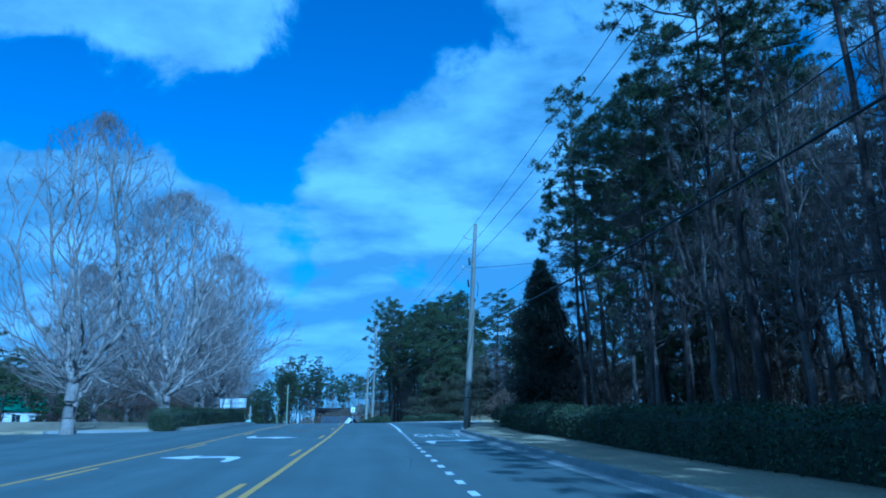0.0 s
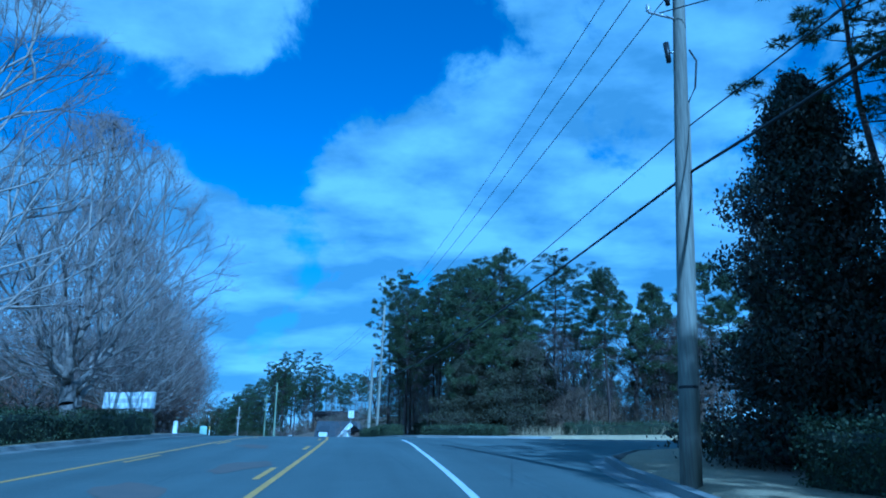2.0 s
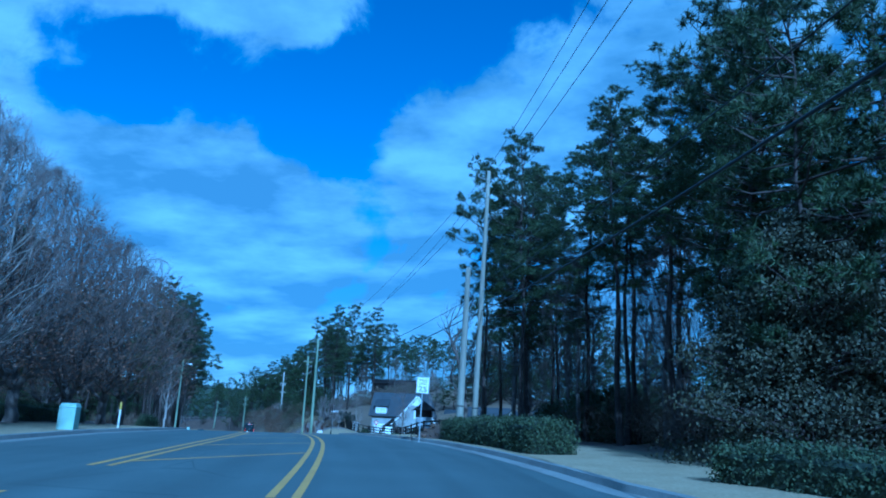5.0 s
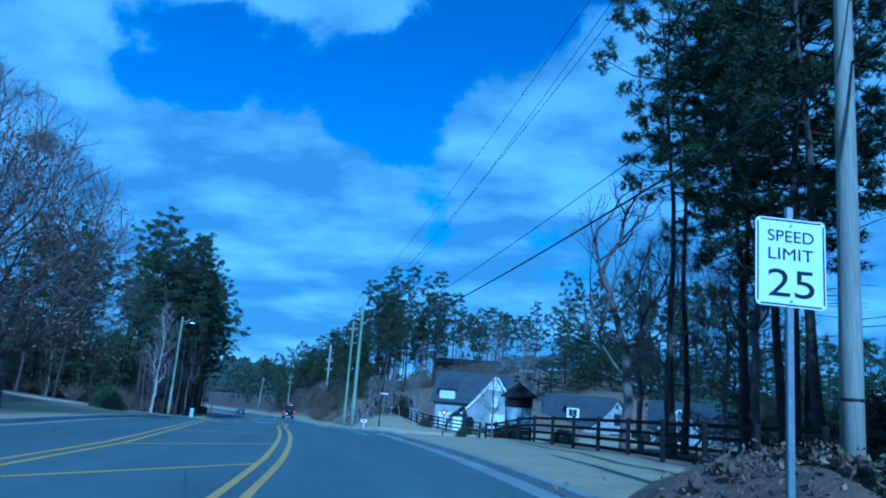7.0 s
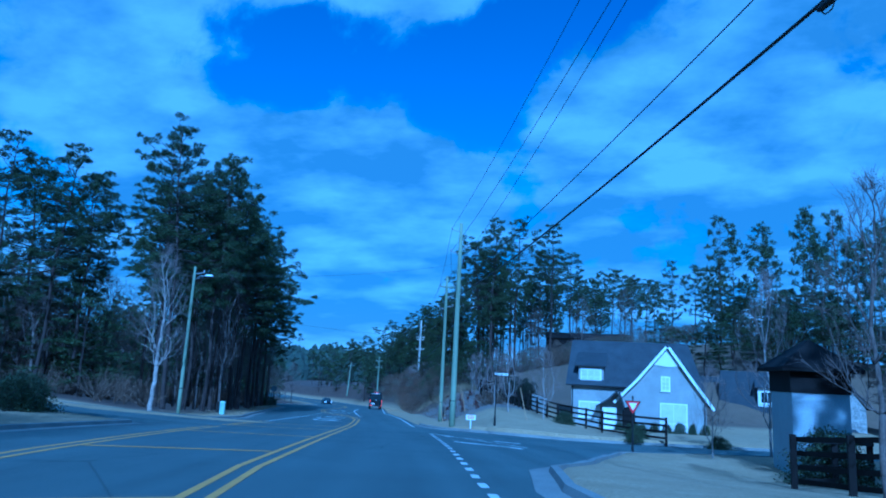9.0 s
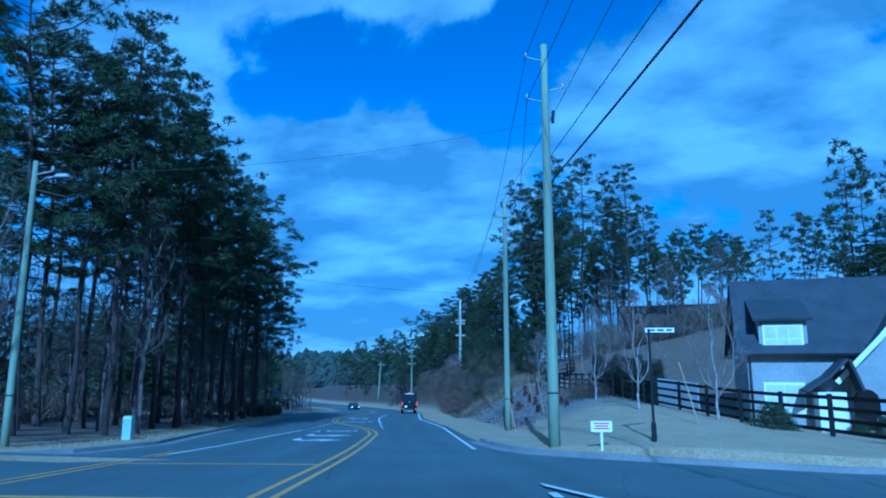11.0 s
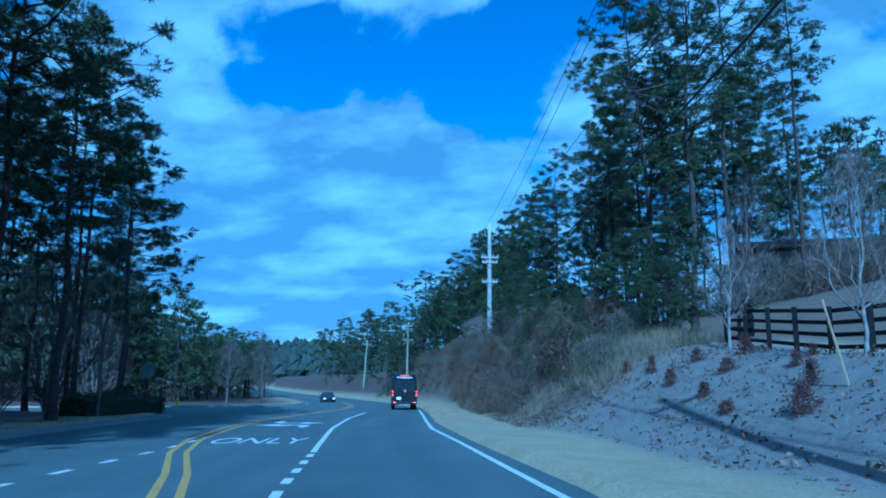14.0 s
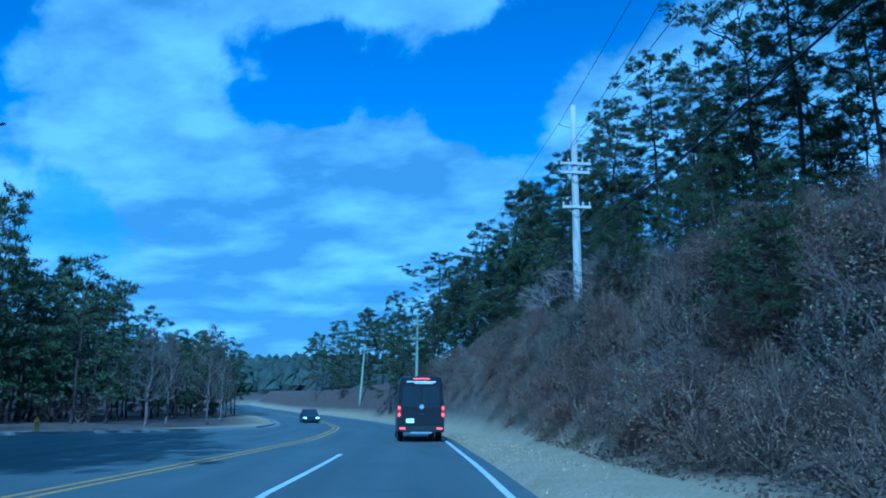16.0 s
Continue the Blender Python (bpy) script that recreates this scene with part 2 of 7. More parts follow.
CABLE = mat("black_cable", (0.012, 0.012, 0.013), 0.6, (0.008, 0.008, 0.009), 3, 20)
WIRE = mat("bare_wire", (0.10, 0.10, 0.105), 0.5, (0.07, 0.07, 0.075), 3, 20, metal=0.5)
WHITE_PAINT = mat("white_paint", (0.80, 0.80, 0.78), 0.5, (0.70, 0.70, 0.68), 1.0, 20, contrast=0.4)
SIGN_WHITE = mat("sign_white", (0.82, 0.82, 0.81), 0.35, (0.76, 0.76, 0.75), 2.0, 20, contrast=0.4)
SIGN_BLACK = mat("sign_black", (0.01, 0.01, 0.01), 0.4, (0.008, 0.008, 0.008), 2, 20)
SIGN_RED = mat("sign_red", (0.45, 0.02, 0.03), 0.4, (0.35, 0.02, 0.025), 2, 20)
BOX_GREEN = mat("pale_green_enamel", (0.42, 0.52, 0.44), 0.5, (0.34, 0.42, 0.36), 2, 20)
BRICK_WHITE = mat("painted_brick", (0.36, 0.36, 0.345), 0.88, (0.24, 0.24, 0.23), 0.9, 16, 0.008, bscale=14, contrast=0.3)
STUCCO = mat("grey_stucco", (0.42, 0.44, 0.46), 0.9, (0.34, 0.35, 0.37), 0.8, 18)
ROOF = mat("slate_grey_shingle", (0.050, 0.052, 0.058), 0.85, (0.030, 0.031, 0.036), 1.2, 16, 0.006, rand=0.2)
DARK_SHAKE = mat("dark_wood_shake", (0.018, 0.016, 0.015), 0.9, (0.010, 0.009, 0.009), 1.5, 18, 0.01, spec=0.2)
STONE = mat("rough_pale_stone", (0.44, 0.43, 0.40), 0.92, (0.14, 0.135, 0.125), 2.2, 7, 0.03, bscale=6, contrast=0.3)
ROOF_GREEN = mat("green_metal_roof", (0.03, 0.20, 0.12), 0.5, (0.025, 0.15, 0.09), 0.6, 10)
GLASS = mat("window_glass", (0.03, 0.035, 0.04), 0.05, (0.025, 0.03, 0.035), 1, 5, spec=0.9)
BLIND = mat("pale_window_blind", (0.62, 0.62, 0.60), 0.5, (0.5, 0.5, 0.49), 2, 10)
VAN_PAINT = mat("black_van_paint", (0.012, 0.013, 0.016), 0.22, (0.010, 0.011, 0.013), 1, 8, spec=0.6)
RUBBER = mat("black_rubber", (0.015, 0.015, 0.015), 0.8, (0.01, 0.01, 0.01), 3, 30)
CAR_PAINT = mat("dark_car_paint", (0.02, 0.022, 0.03), 0.25, (0.016, 0.018, 0.025), 1, 8)
LAMP_RED = glow("lit_tail_lamp", (0.9, 0.06, 0.04), 2.5)
LAMP_DIM = mat("red_lens", (0.35, 0.015, 0.015), 0.2, (0.28, 0.012, 0.012), 2, 10)
LAMP_WHITE = glow("lit_head_lamp", (1.0, 0.97, 0.9), 1.6)
HYDRANT = mat("hydrant_yellow", (0.55, 0.42, 0.05), 0.5, (0.45, 0.33, 0.04), 3, 20)
FAR_WOOD = mat("far_woodland", (0.055, 0.065, 0.045), 0.95, (0.030, 0.036, 0.028), 0.02, 0.2, island=0.3)


def ground_material():
    """Winter ground: straw-coloured grass, leaf litter and bare clay, mixed by noise at three sizes."""
    m = bpy.data.materials.new("winter_ground")
    m.use_nodes = True
    nt = m.node_tree
    bs = nt.nodes["Principled BSDF"]
    N, Lk = nt.nodes.new, nt.links.new
    tc = N("ShaderNodeTexCoord")

    def noise_tex(scale, detail=5.0):
        n = N("ShaderNodeTexNoise")
        n.inputs["Scale"].default_value, n.inputs["Detail"].default_value = scale, detail
        Lk(tc.outputs["Object"], n.inputs["Vector"])
        return n.outputs["Fac"]

    def blend(f, lo, hi, a, b):
        r = N("ShaderNodeMapRange")
        r.inputs["From Min"].default_value, r.inputs["From Max"].default_value = lo, hi
        Lk(f, r.inputs["Value"])
        x = N("ShaderNodeMix"); x.data_type = "RGBA"
        Lk(r.outputs[0], x.inputs["Factor"])
        for i, c in ((6, a), (7, b)):
            if isinstance(c, tuple):
                x.inputs[i].default_value = (*c, 1)
            else:
                Lk(c, x.inputs[i])
        return x.outputs[2]
    att = N("ShaderNodeAttribute"); att.attribute_name = "litter"
    grass = blend(noise_tex(0.9), 0.3, 0.7, (0.33, 0.27, 0.155), (0.46, 0.385, 0.24))
    grass = blend(noise_tex(14.0), 0.25, 0.75, (0.22, 0.185, 0.095), grass)
    litter = blend(noise_tex(1.3), 0.3, 0.7, (0.072, 0.050, 0.033), (0.14, 0.10, 0.070))
    litter = blend(noise_tex(22.0), 0.3, 0.7, (0.055, 0.042, 0.032), litter)
    mulch = blend(noise_tex(2.0), 0.3, 0.7, (0.19, 0.170, 0.145), (0.29, 0.262, 0.225))
    mulch = blend(noise_tex(26.0), 0.25, 0.75, (0.12, 0.105, 0.09), mulch)
    x = N("ShaderNodeMix"); x.data_type = "RGBA"
    Lk(att.outputs["Vector"], nt.nodes.new("ShaderNodeSeparateXYZ").inputs[0])
    sp = [n for n in nt.nodes if n.bl_idname == "ShaderNodeSeparateXYZ"][0]
    Lk(sp.outputs[0], x.inputs["Factor"]); Lk(grass, x.inputs[6]); Lk(litter, x.inputs[7])
    y = N("ShaderNodeMix"); y.data_type = "RGBA"
    Lk(sp.outputs[1], y.inputs["Factor"]); Lk(x.outputs[2], y.inputs[6]); Lk(mulch, y.inputs[7])
    Lk(y.outputs[2], bs.inputs["Base Color"])
    bs.inputs["Roughness"].default_value = 0.95
    b = N("ShaderNodeBump"); b.inputs["Distance"].default_value = 0.025
    Lk(noise_tex(9.0, 8.0), b.inputs["Height"]); Lk(b.outputs[0], bs.inputs["Normal"])
    return m


def road_material():
    """Worn asphalt: aggregate, stains drawn out along the lanes, tyre tracks and thin cracks. The attribute holds s and d."""
    m = bpy.data.materials.new("worn_asphalt")
    m.use_nodes = True
    nt = m.node_tree
    bs = nt.nodes["Principled BSDF"]
    N, Lk = nt.nodes.new, nt.links.new
    att = N("ShaderNodeAttribute"); att.attribute_name = "lane"

    def tex(kind, scale, socket, detail=4.0):
        mp = N("ShaderNodeMapping"); mp.inputs["Scale"].default_value = scale
        Lk(att.outputs["Vector"], mp.inputs[0])
        n = N(kind); n.inputs["Scale"].default_value = 1.0
        if kind == "ShaderNodeTexNoise":
            n.inputs["Detail"].default_value = detail
        else:
            n.feature = "DISTANCE_TO_EDGE"
        Lk(mp.outputs[0], n.inputs["Vector"])
        return n.outputs[socket]

    def ramp(f, lo, hi, a, b):
        r = N("ShaderNodeMapRange")
        r.inputs["From Min"].default_value, r.inputs["From Max"].default_value = lo, hi
        r.inputs["To Min"].default_value, r.inputs["To Max"].default_value = a, b
        Lk(f, r.inputs["Value"])
        return r.outputs[0]

    def times(a, b):
        n = N("ShaderNodeMath"); n.operation = "MULTIPLY"
        Lk(a, n.inputs[0]); Lk(b, n.inputs[1])
        return n.outputs[0]
    v = ramp(tex("ShaderNodeTexNoise", (0.05, 0.9, 1.0), "Fac"), 0.3, 0.7, 0.82, 1.16)
    v = times(v, ramp(tex("ShaderNodeTexNoise", (0.35, 0.35, 1.0), "Fac"), 0.3, 0.7, 0.9, 1.1))
    v = times(v, ramp(tex("ShaderNodeTexNoise", (45.0, 45.0, 1.0), "Fac", 2.0), 0.25, 0.75, 0.72, 1.26))
    crack = ramp(tex("ShaderNodeTexVoronoi", (0.13, 0.22, 1.0), "Distance"), 0.0, 0.006, 0.6, 1.0)
    mask = ramp(tex("ShaderNodeTexNoise", (0.08, 0.2, 1.0), "Fac"), 0.5, 0.56, 0.0, 1.0)
    mx = N("ShaderNodeMix"); mx.data_type = "FLOAT"; mx.inputs[2].default_value = 1.0
    Lk(mask, mx.inputs["Factor"]); Lk(crack, mx.inputs[3])
    v = times(v, mx.outputs[0])
    col = N("ShaderNodeVectorMath"); col.operation = "SCALE"; col.inputs[0].default_value = (0.100, 0.113, 0.108)
    Lk(v, col.inputs["Scale"])
    Lk(col.outputs[0], bs.inputs["Base Color"])
    bs.inputs["Roughness"].default_value = 0.82
    b = N("ShaderNodeBump"); b.inputs["Distance"].default_value = 0.006
    Lk(tex("ShaderNodeTexNoise", (90.0, 90.0, 1.0), "Fac", 2.0), b.inputs["Height"]); Lk(b.outputs[0], bs.inputs["Normal"])
    return m


GROUND = ground_material()
ROAD = road_material()

# ---------------------------------------------------------------- the road's line: s metres along, d metres to the right
LINE = [(5.4, -59.8, -2.0), (2.7, -30.0, -1.0), (0.0, 0.0, 0.0), (-1.40, 14.03, 0.54), (-2.95, 27.96, 1.18), (-4.67, 41.98, 1.86), (-6.60, 55.60, 2.40), (-8.97, 69.39, 2.70),
        (-11.85, 83.05, 2.78), (-15.42, 96.82, 2.64), (-19.66, 110.30, 2.33), (-24.48, 123.35, 1.87), (-29.78, 136.24, 1.24), (-35.32, 149.00, 0.46), (-40.94, 161.51, -0.31),
        (-46.93, 174.21, -0.93), (-53.14, 187.2, -1.48), (-56.68, 194.80, -1.80), (-65.0, 213.0, -2.6), (-73.9, 230.9, -3.45), (-83.9, 248.2, -4.3), (-95.4, 264.6, -5.0), (-108.5, 279.7, -5.5),
        (-130.5, 300.0, -6.0), (-160.0, 327.0, -6.2)]


def glide(pts, step=1.0):
    out = []
    P = [Vector(p) for p in pts]
    for i in range(len(P) - 1):
        p0, p1, p2, p3 = P[max(i - 1, 0)], P[i], P[i + 1], P[min(i + 2, len(P) - 1)]
        l1, l0, l2 = (p2 - p1).length, max((p1 - p0).length, 1e-3), max((p3 - p2).length, 1e-3)
        m1 = ((p1 - p0) / l0 + (p2 - p1) / l1) * 0.5 * l1 if i else (p2 - p1)
        m2 = ((p2 - p1) / l1 + (p3 - p2) / l2) * 0.5 * l1 if i < len(P) - 2 else (p2 - p1)
        n = max(2, int(l1 / step))
        for k in range(n):
            t = k / n
            out.append((2 * t**3 - 3 * t**2 + 1) * p1 + (t**3 - 2 * t**2 + t) * m1 + (3 * t**2 - 2 * t**3) * p2 + (t**3 - t**2) * m2)
    out.append(P[-1])
    return np.array([tuple(p) for p in out])


TRACK = glide(LINE)
TRACK_S = np.concatenate([[0], np.cumsum(np.hypot(*np.diff(TRACK[:, :2], axis=0).T))])
TRACK_S -= TRACK_S[np.argmin(np.abs(TRACK[:, 1]))]
S0, S1 = float(TRACK_S[0]), float(TRACK_S[-1])


def table(s, *rows):
    return float(np.interp(s, rows[0::2], rows[1::2]))


def centre(s):
    """The road's point at s, and the way to its right."""
    q = min(max(s, S0 + 1), S1 - 1)
    a = np.array([np.interp(q - 0.8, TRACK_S, TRACK[:, k]) for k in range(3)])
    b = np.array([np.interp(q + 0.8, TRACK_S, TRACK[:, k]) for k in range(3)])
    c = np.array([np.interp(q, TRACK_S, TRACK[:, k]) for k in range(3)])
    t = (b - a) / np.linalg.norm((b - a)[:2])
    c = c + t * (s - q) * (1, 1, 0)
    return c, np.array((t[1], -t[0], 0.0)), t


def right_edge(s):
    return table(s, -80, 4.7, 35, 4.7, 41, 5.6, 45, 6.6, 48, 8.5, 50, 12, 51, 40, 69, 40, 70, 13, 72, 7.5, 75, 5.2, 80, 4.4, 90, 4.1, 97, 3.8, 105, 3.2, 115, 2.9, 123, 2.6, 132, 2.6,
                 136, 3.3, 139, 4.8, 142, 6.0, 146, 8.2, 148.5, 13, 150, 40, 157, 40, 158.5, 14, 160.5, 8.6, 162.5, 5.6, 164.5, 4.1, 167, 3.3, 171, 2.9, 176, 2.8, 190, 2.85, 200, 2.4, 212, 2.0, 227, 2.3, 239, 2.7, 260, 3.0, 400, 3.0)


def left_edge(s):
    return -table(s, -80, 10.5, 16, 10.5, 18, 13, 20, 40, 36, 40, 37.5, 18, 39, 12.5, 41, 10.6, 45, 9.8, 52, 9.5, 65, 9.2, 80, 9.8, 98, 10.3, 106, 9.8, 118, 9.7, 139, 10.8, 152, 11, 153.5, 13, 154.5, 40, 162.5, 40,
                  164, 13, 167, 10.8, 172, 9.9, 180, 10.5, 191, 10.8, 206, 11.2, 217, 11.8, 221, 14, 223, 40, 236, 40, 239, 21, 248, 14, 258, 9.0, 268, 8.2, 300, 7.8, 400, 7.8)


def fall(s, d):
    """The ground and the side street drop away to the right round the junction."""
    if d < -12.5:
        return table(s, 118, 0, 138, 0.03, 150, 0.085, 170, 0.085, 184, 0.04, 196, 0.0) * min(-d - 12.5, 40)
    d0 = table(s, 150, 2.6, 160, 4.7)
    return -table(s, 122, 0, 130, 0.0, 135, 0.05, 141, 0.08, 146, 0.03, 158, 0.03, 165, 0.0, 170, 0.0, 178, 0.0) * 7 * min(max((d - d0) / (9.6 - d0), 0), 1)


def rise(s, d):
    """How far the ground lies above the road beside it."""
    if d > 0:
        e = d - right_edge(s)
        h = 0.13 * min(max(e / 0.4, 0), 1)
        top = table(s, 158, 0.1, 162, 0.3, 166, 0.62, 171, 1.1, 177, 1.45, 188, 1.95, 198, 2.3, 206, 3.2, 218, 4.6, 235, 5.6, 260, 5.6, 300, 4.5, 340, 3.0)
        if d > 10.5 and s < 188:      # behind the grassy crest the lawn falls back to the house
            low, g = table(s, 158, 0.1, 171, 0.3, 177, 0.95, 188, 1.95), min((d - 10.5) / 4, 1)
            top += (low - top) * g
        d0 = table(s, 165, 3.0, 172, 4.6, 180, 5.8, 185, 5.8, 198, 5.6, 210, 4.6, 225, 4.2)
        d1 = table(s, 165, 8.4, 172, 9.2, 185, 10.8, 205, 12.4, 218, 11.0, 230, 8.8, 260, 8.6)
        f = min(max((d - d0) / (d1 - d0), 0), 1)
        h += top * f * f * (3 - 2 * f) if s > 158 else 0
        hill = table(s, 178, 0, 186, 0.16, 200, 0.20, 215, 0.235, 300, 0.16, 340, 0.05)
        h += hill * min(max(d - 15, 0), 34) * (1 if s > 150 else 0)
        h += 0.2 * min(max(d - 46, 0), 24) if 100 < s < 184 else 0
        h += 0.012 * min(max(d - 8, 0), 40) if s < 110 else 0
    else:
        e = left_edge(s) - d
        h = 0.13 * min(max(e / 0.4, 0), 1) + 0.012 * min(max(e - 4, 0), 60)
    return h


def place(s, d, h=0.0):
    c, r, t = centre(s)
    p = c + r * d
    return Vector((p[0], p[1], c[2] + rise(s, d) + fall(s, d) + h))


def on_road(s, d, h=0.0):
    c, r, t = centre(s)
    p = c + r * d
    return Vector((p[0], p[1], c[2] + fall(s, d) + h))


def heading(s):
    t = centre(s)[2]
    return math.degrees(math.atan2(-t[0], t[1]))


# ---------------------------------------------------------------- building blocks
def mesh_of(name, verts, faces, material, smooth=False):
    me = bpy.data.meshes.new(name)
    me.from_pydata([tuple(v) for v in verts], [], faces)
    me.materials.append(material)
    if smooth:
        me.shade_smooth()
    me.update()
    return me


def part(name, data, material, parent=None, label="", smooth=False):
    """data: a bmesh, or (verts, faces). One mesh object, under its thing."""
    if isinstance(data, tuple):
        me = mesh_of(name, data[0], data[1], material, smooth)
    else:
        me = bpy.data.meshes.new(name)
        data.to_mesh(me)
        data.free()
        me.materials.append(material)
        if smooth:
            me.shade_smooth()
    ob = new(name, me)
    if parent is not None:
        ob.parent = parent
    return tagged(ob, label)


def thing(name, m, label, category, group="", kind=""):
    e = new(name)
    e.empty_display_size = 0.3
    e.matrix_basis = m
    return tagged(e, label, category, group, kind)


def box(bm, x0, y0, z0, x1, y1, z1, bevel=0.0, taper=1.0):
    g = bmesh.ops.create_cube(bm, size=1.0)
    vs = g["verts"]
    for v in vs:
        k = taper if v.co.z > 0 else 1.0
        v.co = Vector(((x0 + x1) / 2 + v.co.x * (x1 - x0) * k, (y0 + y1) / 2 + v.co.y * (y1 - y0) * k, (z0 + z1) / 2 + v.co.z * (z1 - z0)))
    if bevel:
        es = list({e for v in vs for e in v.link_edges})
        bmesh.ops.bevel(bm, geom=es, offset=bevel, segments=1, affect="EDGES", profile=0.5)
    return bm


def boxed(*a, **k):
    return box(bmesh.new(), *a, **k)


def tube(V, F, pts, radii, sides=5):
    """Adds a tube along pts to the lists."""
    base = len(V)
    n = len(pts)
    for i, p in enumerate(pts):
        t = (pts[min(i + 1, n - 1)] - pts[max(i - 1, 0)])
        t = t / (np.linalg.norm(t) + 1e-9)
        u = np.cross(t, (0.0, 0.0, 1.0) if abs(t[2]) < 0.9 else (1.0, 0.0, 0.0))
        u /= np.linalg.norm(u) + 1e-9
        w = np.cross(t, u)
        for k in range(sides):
            a = 2 * math.pi * k / sides
            V.append(p + radii[i] * (u * math.cos(a) + w * math.sin(a)))
    for i in range(n - 1):
        for k in range(sides):
            a, b = base + i * sides + k, base + i * sides + (k + 1) % sides
            F.append((a, b, b + sides, a + sides))
    F.append(tuple(base + (n - 1) * sides + k for k in range(sides)))


def tubed(pts, radii, sides=8):
    V, F = [], []
    tube(V, F, [np.array(p, float) for p in pts], radii, sides)
    F.insert(0, tuple(reversed(range(sides))))
    return V, F


# ---------------------------------------------------------------- ground, road, kerbs
def stations(a, b, step):
    return list(np.arange(a, b + 1e-6, step))


def build_ground():
    ss = stations(-58, 372, 2.0)
    left = [0.0, 0.4, 1.2, 2.5, 5, 8, 12, 17, 23, 30, 40, 52]
    right = [0.0, 0.4, 1.0, 1.8, 2.6, 3.4, 4.2, 5, 6, 7, 8, 9, 10.5, 12, 14, 17, 21, 26, 33, 41, 52]
    rows, V, A = [], [], []
    for s in ss:
        L, R = left_edge(s), right_edge(s)
        ds = [L - e for e in reversed(left)] + [L + (R - L) * f for f in (0.2, 0.4, 0.6, 0.8)] + [R + e for e in right]
        row = []
        for d in ds:
            inside = L - 0.01 < d < R + 0.01
            p = on_road(s, d, -0.15) if inside else place(s, d)
            if not inside:
                p.z += 0.10 * (noise.noise(Vector((p.x * 0.2, p.y * 0.2, 0))) + 0.5 * noise.noise(Vector((p.x * 0.7, p.y * 0.7, 3)))) * min(1, (max(d - R, L - d)) / 3)
            row.append(len(V)); V.append(p)
            e = max(d - R, L - d)
            lit = 0.0
            if d > 0:
                lit = max(lit, min(max((e - 2.2) / 1.5, 0), 1) * (1 if s < 48 else 0), min(max((e - 5) / 3, 0), 1) * (1 if 74 < s < 132 else 0), min(max((d - 4.6) / 1.0, 0), 1) * min(max((s - 203) / 4, 0), 1))
                if 174 < s < 226 and d > 15:
                    lit = 0.8
            else:
                # past s 165 the litter starts nearer the kerb, its dark colour painting tree shade
                lit = min(max((e - (1.6 if s > 165 else 5)) / 2, 0), 1) * (1 if s > 165 or 75 < s < 150 else 0.25)
            mul = min(max((d - (7.3 if s < 184 else 5.2)) / 0.8, 0), 1) * min(max((15 - d) / 2, 0), 1) * min(max((s - 176) / 4, 0), 1) * min(max((208 - s) / 4, 0), 1)
            A.append((lit, mul, 0.0))
        rows.append(row)
    F = []
    for a, b in zip(rows, rows[1:]):
        for i in range(len(a) - 1):
            F.append((a[i], a[i + 1], b[i + 1], b[i]))
    # the same sheet goes on to the horizon
    loop = rows[0] + [r[-1] for r in rows[1:]] + list(reversed(rows[-1][:-1])) + [r[0] for r in reversed(rows[1:-1])]
    mid = Vector((-50, 140, 0))
    prev = loop
    for k, far in ((1.35, 0.3), (2.0, 0.7), (4.0, 1.0), (12.0, 1.0)):
        ring = []
        for i in loop:
            p = V[i]
            q = mid + (p - mid) * k
            q.z = p.z * (1 - far) + (-7.0 + 5 * noise.noise(Vector((q.x * 0.004, q.y * 0.004, 0)))) * far
            ring.append(len(V)); V.append(q); A.append((1.0, 0.0, 0.0))
        for i in range(len(loop)):
            j = (i + 1) % len(loop)
            F.append((prev[i], ring[i], ring[j], prev[j]))
        prev = ring
    ob = part("ground", (V, F), GROUND, smooth=True)
    at = ob.data.attributes.new("litter", "FLOAT_VECTOR", "POINT")
    at.data.foreach_set("vector", np.array(A, dtype=np.float32).ravel())
    ob.data.update()
    tagged(ob, "winter grass, leaf litter and mulch beside the road", "ground", kind="structure")


def ribbon(name, s0, s1, d_left, d_right, h, material, label, category, step=2.0, cols=6, kind="structure"):
    V, F = [], []
    ss = stations(s0, s1, step)
    for s in ss:
        a, b = d_left(s), d_right(s)
        for k in range(cols + 1):
            V.append(on_road(s, a + (b - a) * k / cols, h))
    w = cols + 1
    for i in range(len(ss) - 1):
        for k in range(cols):
            a = i * w + k
            F.append((a, a + 1, a + 1 + w, a + w))
    return tagged(part(name, (V, F), material, smooth=True), label, category, kind=kind)


